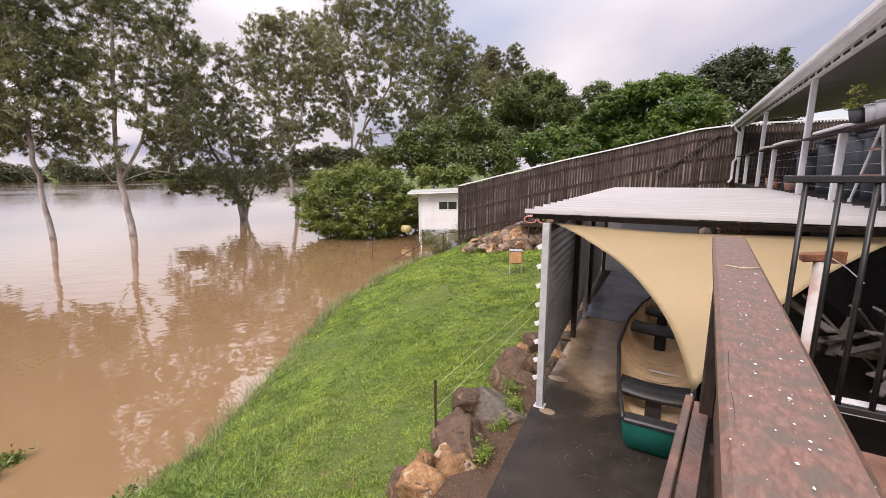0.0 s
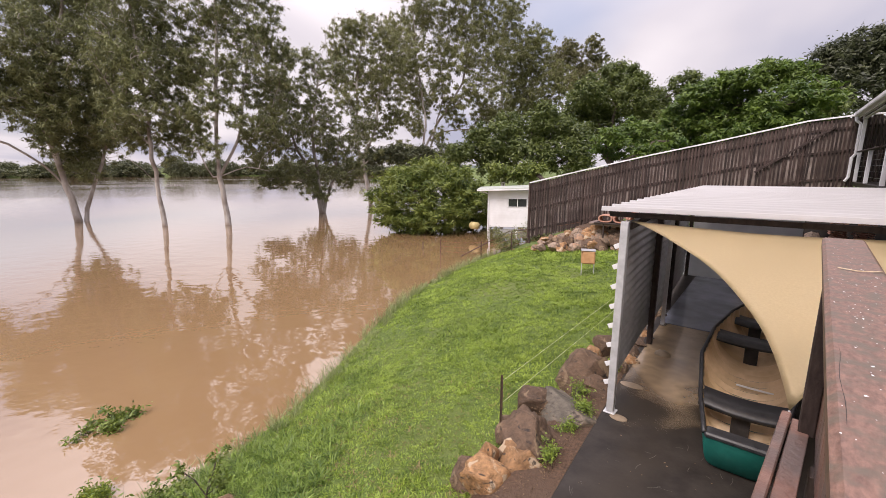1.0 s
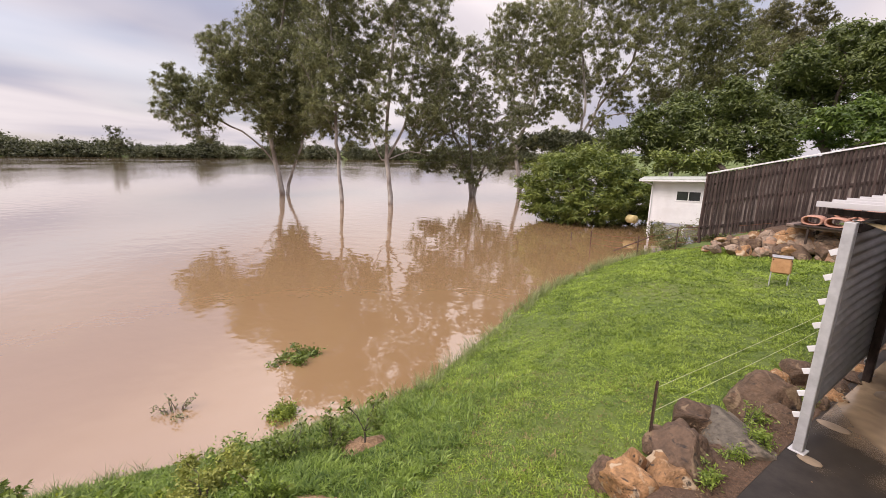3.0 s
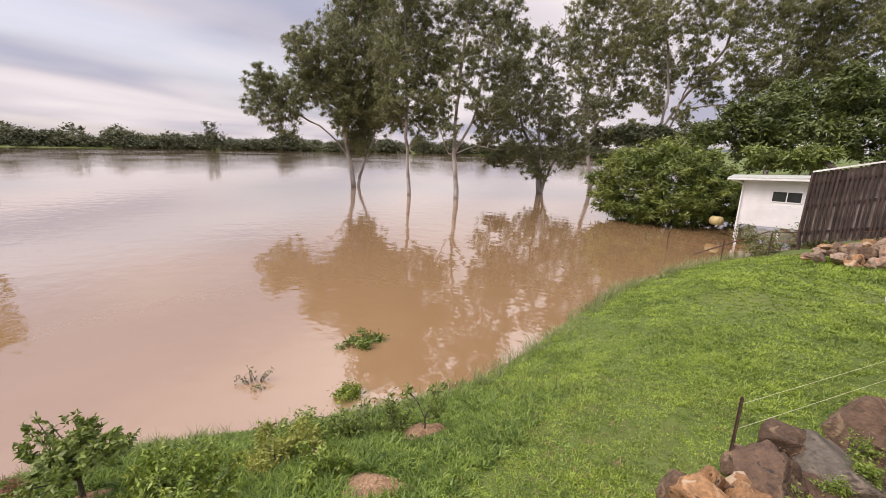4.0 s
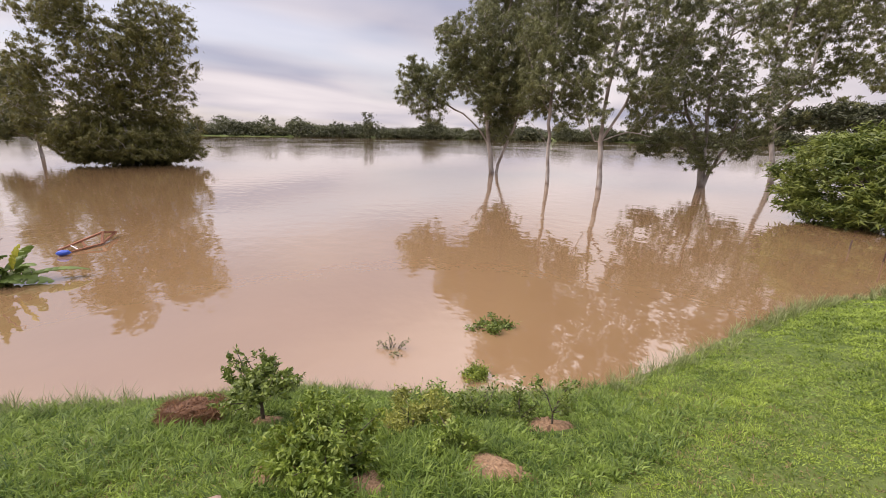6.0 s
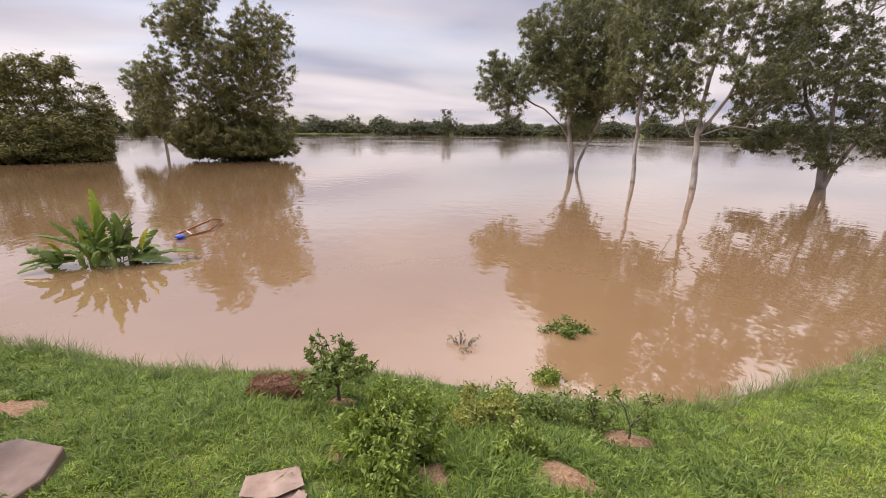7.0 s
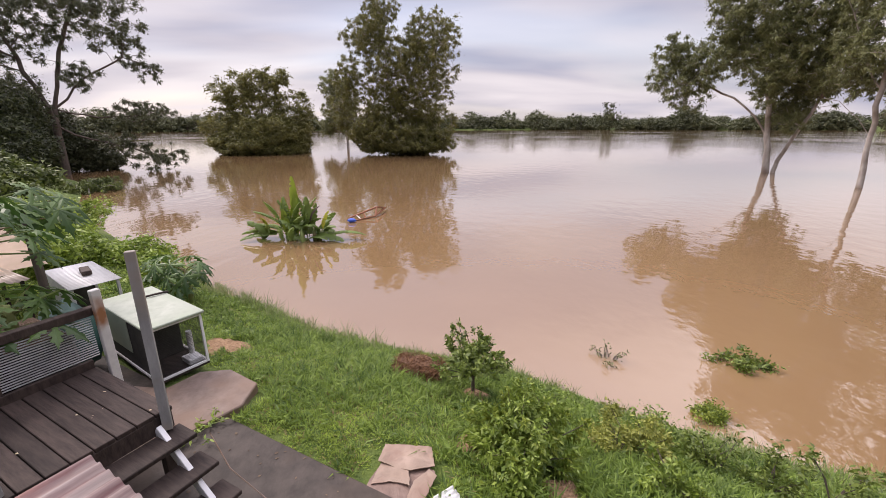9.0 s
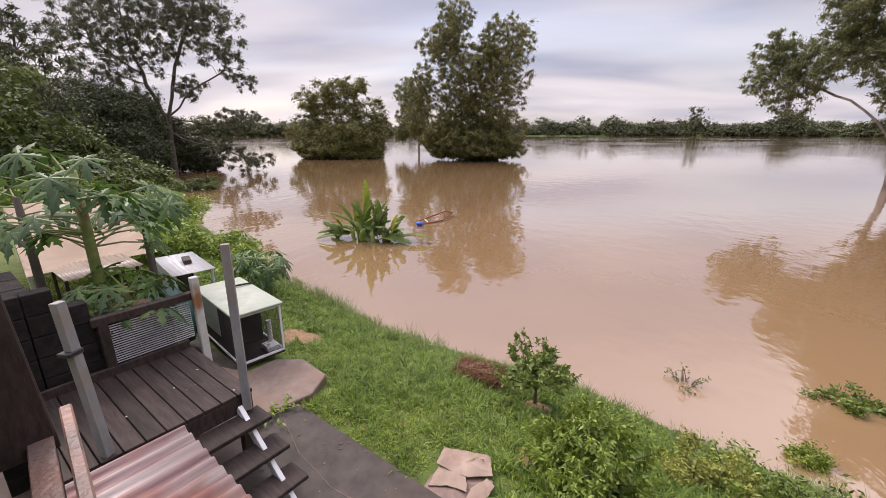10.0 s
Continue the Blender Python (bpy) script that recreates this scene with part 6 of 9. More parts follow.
# ---- yard by the steps ----
def hutch():
    s = thing("rabbit_hutch", at(-2.78, -6.15, 1.075, -6), "low wire-fronted hutch with a pale green-white roof", "hutch")
    x0, x1, y0, y1, h = -0.31, 0.31, -0.72, 0.70, 0.73
    M_PGREEN = material("mossy_white_sheet", (0.27, 0.31, 0.24), (0.42, 0.45, 0.38), scale=4, rough=0.5, bump=0.1, c3=(0.30, 0.35, 0.26), coarse=2.0)
    part("roof", boxed(x0 - 0.03, x1 + 0.03, y0 - 0.03, y1 + 0.04, h, h + 0.035, 0.008), M_PGREEN, s, "mossy white roof sheet")
    part("floor", boxed(x0, x1, y0, y1, 0, 0.03, 0.004), M_DARKWOOD, s)
    for x in (x0, x1 - 0.03):
        for y in (y0, y1 - 0.03):
            part("corner_post", boxed(x, x + 0.03, y, y + 0.03, 0.03, h, 0.003), M_WHITE, s)
    for z in (0.03, h - 0.035):
        part("frame_bar", boxed(x0 + 0.031, x1 - 0.031, y1 - 0.028, y1, z, z + 0.03, 0.003), M_WHITE, s)
        for x in (x0, x1 - 0.028):
            part("frame_bar", boxed(x, x + 0.028, y0 + 0.031, y1 - 0.031, z, z + 0.03, 0.003), M_WHITE, s)
    part("back", boxed(x0 + 0.031, x1 - 0.031, y0, y0 + 0.01, 0.03, h - 0.002, 0.002), M_DARKWOOD, s)
    # the front part of this side is open; dark panel paints the shade within
    part("shade_panel", boxed(x1 - 0.02, x1 - 0.012, y0 + 0.031, y1 - 0.032, 0.065, h - 0.04, 0.002), M_DARK, s, "dark panel painted as the shaded inside of the hutch")
    part("side_skin", boxed(x1 - 0.011, x1 - 0.004, y0 + 0.031, y0 + 0.80, 0.24, h - 0.04, 0.002), M_PGREEN, s, "mossy pale green side sheet")
    wires = bmesh.new()
    for k in range(56):
        x = x0 + 0.03 + 0.56 * k / 55
        box(wires, x - 0.0009, x + 0.0009, y1 - 0.016, y1 - 0.014, 0.06, h - 0.036)
    for k in range(31):
        z = 0.06 + 0.62 * k / 30
        box(wires, x0 + 0.03, x1 - 0.03, y1 - 0.0138, y1 - 0.012, z - 0.0009, z + 0.0009)
    for k in range(80):
        y = y0 + 0.04 + 1.34 * k / 79
        box(wires, x0 + 0.013, x0 + 0.015, y - 0.0009, y + 0.0009, 0.06, h - 0.036)
    tagged(part("wire_mesh", wires, M_BLACK, s, "fine galvanised wire mesh"), kind="stuff")
    part("water_tube", rod([(-0.2, 0.5, 0.14), (-0.2, 0.5, 0.46)], 0.035, 12), M_WHITE, s, "white upright feed tube")
    part("tray", boxed(-0.28, -0.1, 0.4, 0.62, 0.032, 0.10, 0.008), M_WHITE, s)
    part("handle", rod([(-0.05, -0.35, h + 0.04), (-0.12, -0.3, h + 0.06), (-0.3, -0.28, h + 0.055), (-0.36, -0.3, h + 0.04)], 0.014, 6), M_DARKWOOD, s)
    part("nest_box", boxed(x0 + 0.06, x1 - 0.05, y0 + 0.04, 0.15, 0.032, 0.5, 0.01), M_DARK, s, "dark nest box")


hutch()


def roofed_pen():
    s = thing("bird_pen", at(-2.87, -8.15, 0, -8), "pen with a white corrugated roof and wire sides", "pen")
    bm = corrugated(0.62, 1.36, 0.075, 0.026, 0.003)
    bmesh.ops.transform(bm, matrix=Matrix.Translation((-0.31, 0.68, 1.90)) @ Euler((0, 0, radians(-90))).to_matrix().to_4x4(), verts=bm.verts)
    part("roof", bm, M_ROOFW, s, smooth=True)
    for x in (-0.29, 0.25):
        for y in (-0.64, 0.60):
            part("post", boxed(x, x + 0.04, y, y + 0.04, 0.5, 1.88, 0.004), M_GALV, s)
    part("back", boxed(-0.28, 0.28, -0.64, -0.62, 0.9, 1.87), M_DARK, s)
    part("side", boxed(0.275, 0.29, -0.6, 0.6, 0.9, 1.87), M_GREYSHEET, s)


roofed_pen()
tagged(part("brick", boxed(-0.16, 0.16, -0.06, 0.06, 0, 0.07, 0.008, at(-2.92, -8.12, 1.917, 75)), M_DARKWOOD), "dark brick lying on the pen roof", "brick")
tp = bmesh.new()
n = 16
rows = [[tp.verts.new((-2.80 + 1.75 * i / n - 0.35 * j / n, -9.05 - 4.1 * j / n, 1.96 - 0.16 * math.sin(math.pi * i / n) * math.sin(math.pi * j / n) + 0.64 * j / n + 0.02 * math.sin(9 * i / n + 4 * j / n))) for i in range(n + 1)] for j in range(n + 1)]
for a, b in zip(rows, rows[1:]):
    for i in range(n):
        tp.faces.new((a[i], a[i + 1], b[i + 1], b[i]))
bmesh.ops.solidify(tp, geom=tp.faces[:], thickness=0.01)
bmesh.ops.transform(tp, matrix=at(0, 0), verts=tp.verts)
M_TANTARP = material("tan_tarpaulin", (0.52, 0.38, 0.27), (0.62, 0.47, 0.35), scale=2, rough=0.6, bump=0.1, c3=(0.47, 0.35, 0.25), coarse=0.7)
cv = thing("tarpaulin_shelter", at(0, 0), "tan tarpaulin stretched over thin posts in the yard", "shelter")
tarp = part("tarpaulin", tp, M_TANTARP, smooth=True)
tarp.parent = cv
tarp.matrix_parent_inverse = cv.matrix_world.inverted()
for v, u in ((-2.8, -9.5), (-1.15, -9.5), (-3.1, -13.05), (-1.45, -13.05)):
    part("post", boxed(v, v + 0.05, u, u + 0.05, 0.6, 2.55 if u < -12 else 1.99, 0.004), M_GALV, cv)
bm = corrugated(1.1, 1.0, 0.08, 0.02, 0.003)
bmesh.ops.transform(bm, matrix=at(-2.35, -9.4, 1.98), verts=bm.verts)
M_CLEAR = material("dusty_clear_sheet", (0.19, 0.145, 0.105), (0.28, 0.22, 0.165), scale=3, rough=0.35, bump=0.05)
ps = part("plastic_sheet", bm, M_CLEAR, smooth=True)
tagged(ps, "dusty corrugated plastic sheet at the shelter's edge", "plastic sheet")
for v, u in ((-2.3, -9.3), (-1.4, -9.3), (-2.3, -8.45), (-1.4, -8.45)):
    part("prop", boxed(v, v + 0.04, u, u + 0.04, 0.8, 1.965, 0.003), M_DARKWOOD, thing("stake", at(0, 0), "thin dark prop under the plastic sheet", "post", group="props"))


def block_wall():
    s = thing("block_wall", at(0, 0), "stepped wall of dark damp concrete blocks behind the landing", "wall")
    for v0, top in ((-1.02, 2.42), (-0.83, 2.60), (-0.62, 2.79), (-0.42, 2.79), (-0.22, 2.79)):
        z = top
        while z > 1.2:
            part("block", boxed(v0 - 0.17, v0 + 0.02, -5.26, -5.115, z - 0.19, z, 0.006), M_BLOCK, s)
            z -= 0.196
    for r in range(8):
        for k in range(4):
            y = -6.9 + 0.405 * k + (0.2 if r % 2 else 0)
            if y < -5.7:
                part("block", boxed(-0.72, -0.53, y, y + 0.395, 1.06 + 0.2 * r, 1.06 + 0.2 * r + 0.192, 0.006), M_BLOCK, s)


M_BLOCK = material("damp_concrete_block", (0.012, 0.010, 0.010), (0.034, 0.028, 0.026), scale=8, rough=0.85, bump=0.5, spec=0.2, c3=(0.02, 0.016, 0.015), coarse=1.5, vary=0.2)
block_wall()
cr = thing("crate_stack", at(-0.78, -5.56, 1.06, 4), "stack of black plastic crates beside the landing", "crates")
for k in range(4):
    z = 0.31 * k
    part("crate", boxed(-0.24, 0.24, -0.22, 0.22, z, z + 0.29, 0.02), M_BLACKPL, cr)
    part("rim", boxed(-0.255, 0.255, -0.235, 0.235, z + 0.262, z + 0.29, 0.008), M_BLACKPL, cr)
pb = thing("planter_bed", at(-1.2, -5.65, 1.06), "black raised planter bed behind the landing", "planter")
part("tub", boxed(-0.5, 0.4, -0.42, 0.42, 0, 1.12, 0.03), M_BLACKPL, pb)
part("soil", boxed(-0.46, 0.36, -0.38, 0.38, 1.121, 1.14, 0.005), M_EARTH, pb)
bm = bmesh.new()
bmesh.ops.create_icosphere(bm, subdivisions=3, radius=1)
for v in bm.verts:
    v.co *= 1 + 0.2 * noise.noise(v.co * 2.4)
    v.co = Vector((v.co.x * 0.28, v.co.y * 0.5, v.co.z * 0.45))
bmesh.ops.transform(bm, matrix=at(-2.12, -6.75, 1.55), verts=bm.verts)
M_DKGREEN = material("dark_green_cover", (0.012, 0.05, 0.04), (0.03, 0.085, 0.068), scale=5, rough=0.5, bump=0.2)
tagged(part("plastic_cover", bm, M_DKGREEN, smooth=True), "heap under a dark green plastic cover", "cover")


def star_leaf(lobes=7):
    """A papaya leaf blade, about 1 across: deep lobes with toothed sides, each folded along its rib and drooping at the tip."""
    bm = bmesh.new()
    for k in range(lobes):
        a0 = radians(-140 + 280 * k / (lobes - 1))
        L = 0.60 - 0.20 * abs(k - (lobes - 1) / 2) / 3
        spine, left, right = [], [], []
        for r, w in ((0.0, 0.015), (0.16, 0.075), (0.34, 0.055), (0.48, 0.15), (0.56, 0.065), (0.70, 0.13), (0.78, 0.05), (1.0, 0.004)):
            x, d = r * L, w * L * 1.25
            sag = -0.55 * x * x - 0.05 * x
            for row, off, dz in ((spine, 0, 0.0), (left, d, -0.30 * d), (right, -d, -0.30 * d)):
                px, py = x * math.sin(a0) + off * math.cos(a0), x * math.cos(a0) - off * math.sin(a0)
                row.append(bm.verts.new((px, py, sag + dz)))
        for i in range(len(spine) - 1):
            bm.faces.new((spine[i], spine[i + 1], left[i + 1], left[i]))
            bm.faces.new((right[i], right[i + 1], spine[i + 1], spine[i]))
    me = bpy.data.meshes.new("leaf")
    bm.to_mesh(me)
    bm.free()
    me.materials.append(M_PAPAYA)
    return me


STAR = star_leaf()


def papaya(m, h, leaves_n, reach, size, seed, label, stem_mat, low=0.75, bend=(0, 0)):
    rg = np.random.default_rng(seed)
    s = thing("papaya_plant", m, label, "plant", group="papaya plants")
    top = Vector((bend[0], bend[1], h))
    part("stem", rod([(0, 0, -0.1), Vector((bend[0] * 0.2, bend[1] * 0.2, h * 0.4)), Vector((bend[0] * 0.6, bend[1] * 0.6, h * 0.75)), top], [0.055, 0.05, 0.045, 0.035], 9), stem_mat, s, smooth=True)
    for k in range(leaves_n):
        a = 2.4 * k + rg.uniform(-0.3, 0.3)
        f = rg.uniform(low, 1.0)
        base = Vector((bend[0] * f, bend[1] * f, h * f))
        L = reach * rg.uniform(0.6, 1.0)
        up = rg.uniform(-0.15, 0.5) + (f - low) * 0.8
        tip = base + Vector((math.cos(a), math.sin(a), up)).normalized() * L
        lf = part("leaf_stalk", rod([base, (base + tip) / 2 + Vector((0, 0, 0.06 * L)), tip], [0.012, 0.009, 0.007], 5), M_PAPAYASTEM, s)
        ob = new("leaf", STAR)
        ob.parent = lf
        sc = size * rg.uniform(0.75, 1.15)
        ob.matrix_basis = pose(*tip, 0, 0, math.degrees(a) - 90) @ pose(0, 0, 0, -rg.uniform(10, 50), rg.normal() * 14, rg.normal() * 15) @ Matrix.Diagonal((sc, sc, sc, 1))


M_PAPAYASTEM = material("green_brown_stalk", (0.14, 0.20, 0.05), (0.26, 0.32, 0.10), scale=8, rough=0.6, bump=0.1, c3=(0.22, 0.16, 0.08), coarse=3)
papaya(at(-1.24, -5.72, 2.18), 1.55, 27, 0.68, 0.52, 3, "young papaya plant with broad lobed leaves in the planter", M_PAPAYASTEM, low=0.48)
papaya(at(-1.38, -5.52, 2.18), 0.36, 15, 0.46, 0.52, 4, "small papaya seedling in the planter", M_PAPAYASTEM, low=0.3)
papaya(at(-2.15, -7.2, 1.0), 2.1, 13, 0.5, 0.66, 5, "papaya plant with a dark bare trunk", M_BARKD, low=0.93)
p = V * -4.7 + U * -8.7
papaya(pose(p.x, p.y, gz(p.x, p.y)), 0.75, 16, 0.55, 0.6, 6, "bushy low papaya plant on the bank", M_PAPAYASTEM, low=0.35)
papaya(pose(p.x - 0.5, p.y - 0.7, gz(p.x - 0.5, p.y - 0.7)), 0.6, 12, 0.5, 0.55, 7, "bushy low papaya plant on the bank", M_PAPAYASTEM, low=0.35)
papaya(at(-1.0, -7.4, 1.2), 2.15, 12, 0.8, 0.68, 8, "tall papaya plant with dark leaves beside the yard", M_BARKD, low=0.8)

# ---- straw bale, banana clump and flood wreck ----
q = Vector((-5.62, -0.42, 0))
bm = bmesh.new()
box(bm, -0.33, 0.33, -0.17, 0.17, -0.06, 0.25, None, 0.07)
bmesh.ops.subdivide_edges(bm, edges=bm.edges, cuts=4, use_grid_fill=True)
for v in bm.verts:
    v.co += Vector((noise.noise(v.co * 14), noise.noise(v.co * 14 + Vector((5, 0, 0))), noise.noise(v.co * 14 + Vector((0, 9, 0))))) * 0.04
bmesh.ops.transform(bm, matrix=pose(q.x, q.y, gz(q.x, q.y) + 0.02, 0, 0, 72), verts=bm.verts)
M_STRAW = leaf_material("loose_wet_straw", (0.085, 0.036, 0.020), (0.36, 0.18, 0.085))
M_BALE = material("wet_brown_straw", (0.10, 0.05, 0.03), (0.26, 0.14, 0.075), scale=30, rough=0.95, bump=1.0, stretch=(0.3, 1, 1), dist=0.05)
bale = tagged(part("straw_bale", bm, M_BALE), "sodden dark brown straw bale on the bank", "straw bale")
rg = np.random.default_rng(6)
n = 5000
f = rg.integers(0, 5, n)
P3 = np.stack([rg.uniform(-0.32, 0.32, n), rg.uniform(-0.17, 0.17, n), rg.uniform(0.01, 0.24, n)], 1)
P3[f == 0, 2] = 0.245
P3[f == 4, 2] = 0.245
P3[f == 1, 1], P3[f == 2, 1] = -0.175, 0.175
P3[f == 3, 0] = np.where(rg.random((f == 3).sum()) < 0.5, -0.325, 0.325)
Mb = np.array(pose(q.x, q.y, gz(q.x, q.y) + 0.02, 0, 0, 72))
P3 = P3 @ Mb[:3, :3].T + Mb[:3, 3]
vs, fs = leaves(P3, np.full(n, 0.012), 1, 0.10, 0.03, 0.3, rg)
straw = raw_mesh("straw", vs, fs, M_STRAW, None)
straw.parent = bale
tagged(straw, kind="stuff")


def banana_leaf(length, width, seed, arch=0.62, tear=0.25, mat=None, shred=0.15):
    """A long paddle leaf with a midrib fold, torn into strips along its edges."""
    rg = np.random.default_rng(seed)
    bm, rows, n = bmesh.new(), [], 40
    for i in range(n + 1):
        k = i / n
        w = width * math.sin(math.pi * min(1, k * 0.93 + 0.05)) ** 0.55 * 0.5
        if k < 0.10:
            w = 0.02
        x, z = length * (k - 0.16 * k * k), length * (arch * k - arch * k * k)
        e1, e2 = (w * (1 - tear * rg.random() - (0.7 if rg.random() < shred else 0)) for j in range(2))
        e1, e2 = max(e1, 0.012), max(e2, 0.012)
        d1, d2 = (0.15 + 0.5 * shred * rg.random() * 2 for j in range(2))
        rows.append([bm.verts.new((x - 0.25 * e1, -e1, z - d1 * w)), bm.verts.new((x, -e1 * 0.5, z + 0.16 * w)), bm.verts.new((x, 0, z)), bm.verts.new((x, e2 * 0.5, z + 0.16 * w)), bm.verts.new((x - 0.25 * e2, e2, z - d2 * w))])
    for a, b in zip(rows, rows[1:]):
        for k in range(4):
            bm.faces.new((a[k], a[k + 1], b[k + 1], b[k]))
    me = bpy.data.meshes.new("leaf")
    bm.to_mesh(me)
    bm.free()
    me.materials.append(mat or M_BANANA)
    for p in me.polygons:
        p.use_smooth = True
    return me


def banana():
    s = thing("banana_clump", pose(-15.6, -5.2, 0), "banana clump with its leaves just above the flood", "plant")
    rg = np.random.default_rng(12)

    def leaf_at(me, x, y, z, heading, up, twist=0.0):
        ob = new("leaf", me)
        ob.parent = s
        ob.matrix_basis = pose(x, y, z, 0, 0, heading) @ pose(0, 0, 0, twist, -up, 0)

    tall = [banana_leaf(1.7, 0.30, k, 0.3, 0.35, None, 0.22) for k in range(4)]
    short = [banana_leaf(1.05, 0.32, 10 + k, 0.5, 0.3, None, 0.15) for k in range(4)]
    level = [banana_leaf(1.7, 0.36, 20 + k, 0.3, 0.15) for k in range(3)]
    # the young spear in the middle, still half rolled
    for k in range(4):
        leaf_at(banana_leaf(2.75 - 0.45 * k, 0.36 + 0.05 * k, 60 + k, 0.05, 0.25, M_BANANABRIGHT, 0.12), 0.03 * k, -0.12 * k, 0.05, 120 * k, 88 - 3 * k, 50 * k)
    for k in range(10):
        leaf_at(tall[k % 4], rg.normal() * 0.18, rg.normal() * 0.38, rg.uniform(0.0, 0.25), rg.uniform(0, 360), rg.uniform(62, 86), rg.normal() * 50)
    for k in range(32):
        leaf_at(short[k % 4], rg.normal() * 0.32, rg.normal() * 0.55, rg.uniform(0.0, 0.35), rg.uniform(0, 360), rg.uniform(0, 60), rg.normal() * 40)
    # the long level leaves on either side
    leaf_at(banana_leaf(2.2, 0.42, 40, 0.34, 0.2), 0.2, 0.75, 0.05, 88, 4, -20)
    for k, (hd, up, y, tw) in enumerate(((268, 30, -0.3, 30), (262, 8, -0.5, 25), (278, 0, -0.55, 30), (285, -6, -0.6, -10), (250, -4, -0.4, 20), (70, -4, 0.5, 30))):
        leaf_at(level[k % 3], 0.1, y, 0.35 - 0.04 * k, hd, up, tw)
    leaf_at(banana_leaf(1.0, 0.26, 50, 0.3, 0.2, M_BANANAYELLOW), 0.2, 0.95, 0.35, 75, 66, 60)
    leaf_at(banana_leaf(0.7, 0.26, 51, 0.3, 0.2, M_BANANAYELLOW), 0.3, -0.9, 0.4, 260, 55, 60)
    leaf_at(banana_leaf(1.2, 0.2, 52, 0.5, 0.7, M_DEADLEAF), 0.1, 0.5, 0.4, 80, 62, 30)
    leaf_at(banana_leaf(1.3, 0.3, 53, 0.55, 0.6), 0.0, 0.3, 0.45, 85, 75, 20)
    for k in range(5):
        x, y = rg.normal() * 0.25, rg.normal() * 0.4
        part("stem", rod([(x, y, -1), (x, y, 0.1), (x + 0.05, y, 0.45)], [0.12, 0.09, 0.03], 8), M_PAPAYASTEM, s, smooth=True)


banana()
wr = thing("flood_wreck", pose(0, 0, 0), "white and orange metal frame jammed in the flood", "wreck")
W0, W1, W2, W3, W4 = (-18.7, -3.85, 0.10), (-19.9, -2.75, 0.36), (-20.75, -2.45, 0.16), (-19.3, -2.75, 0.05), (-18.5, -3.55, 0.03)
for a, b, r, mt in ((W0, W1, 0.045, M_RUST), (W4, W3, 0.04, M_RUST), (W1, W2, 0.045, M_RUST), (W3, W2, 0.04, M_RUST), (W0, W4, 0.04, M_RUST), (W1, W3, 0.04, M_RUST), ((-19.3, -3.3, 0.2), (-18.95, -3.15, 0.04), 0.03, M_RUST)):
    part("bar", beam(a, b, r * 2, r * 1.4), mt, wr)
part("bar", beam((-19.0, -3.6, 0.18), (-18.75, -3.35, 0.05), 0.03, 0.03), M_WHITE, wr, "pale cross bar")
bm = bmesh.new()
bmesh.ops.create_icosphere(bm, subdivisions=3, radius=1)
for v in bm.verts:
    v.co *= 1 + 0.25 * noise.noise(v.co * 2)
    v.co = Vector((v.co.x * 0.12, v.co.y * 0.19, v.co.z * 0.09))
bmesh.ops.transform(bm, matrix=pose(-18.2, -3.65, 0.1), verts=bm.verts)
M_BLUE = material("blue_plastic", (0.02, 0.07, 0.42), (0.04, 0.12, 0.55), scale=5, rough=0.4, bump=0.1)
tagged(part("blue_bag", bm, M_BLUE, smooth=True), "blue plastic bag caught on the banana leaves", "bag")


# ---- litter ----
M_STRAWPALE = material("pale_dry_stalk", (0.50, 0.38, 0.24), (0.62, 0.50, 0.34), scale=30, rough=0.8, bump=0)
bm = rod([(1.037, 1.441, 3.927), (1.058, 1.390, 3.928), (1.09, 1.378, 3.93), (1.128, 1.393, 3.927)], 0.0018, 5)
tagged(part("stalk", bm, M_STRAWPALE), "dry pale stalk lying across the hand rail", "stalk")


def litter(v0, v1, u0, u1, z, n, seed, mat, label, size=0.035):
    rg = np.random.default_rng(seed)
    P = np.stack([rg.uniform(v0, v1, n), rg.uniform(u0, u1, n)], 1)
    vs = []
    for v, u in P:
        a, L, w = rg.uniform(0, 6.28), size * rg.uniform(0.4, 1.4), rg.uniform(0.15, 0.4)
        m = at(v, u, z, math.degrees(a))
        for x, y, h in ((0, 0, 0), (L * 0.5, L * w, 0.006 * rg.random()), (L, 0, 0.003), (L * 0.5, -L * w, 0.006 * rg.random())):
            vs.append(tuple(m @ Vector((x, y, h))))
    tagged(raw_mesh("leaf_litter", np.array(vs), np.arange(4 * n).reshape(-1, 4), mat), label, "leaf litter", kind="stuff")


M_LITTER = leaf_material("wet_leaf_litter", (0.08, 0.05, 0.03), (0.28, 0.19, 0.11), rough=0.6)
litter(-2.4, -1.2, -4.6, -0.4, 1.0625, 110, 1, M_LITTER, "wet dead leaves scattered on the patio")
litter(-1.7, -0.4, -5.0, -3.85, 1.852, 9, 2, M_STRAWPALE, "pale bits of straw on the landing boards", 0.03)
litter(-1.2, 1.0, 1.6, 4.4, 1.4525, 60, 3, M_LITTER, "bits of dead leaf on the slab", 0.02)
# a broken leafy weed lying on the patio
wd = thing("uprooted_weed", at(-2.16, -4.25, 1.09), "uprooted green weed lying wilted on the paving", "weed")
part("stem", rod([(-0.25, 0.1, 0.02), (-0.1, 0.02, 0.03), (0.05, 0.0, 0.02), (0.22, -0.1, 0.01)], 0.005, 5), M_PAPAYASTEM, wd)
rg = np.random.default_rng(3)
C = np.stack([np.linspace(-0.28, 0.22, 14), 0.06 * rg.normal(size=14), np.full(14, 0.03)], 1)
vs, fs = leaves(C, np.full(14, 0.05), 9, 0.07, 0.16, 0.2, rg, 0.3)
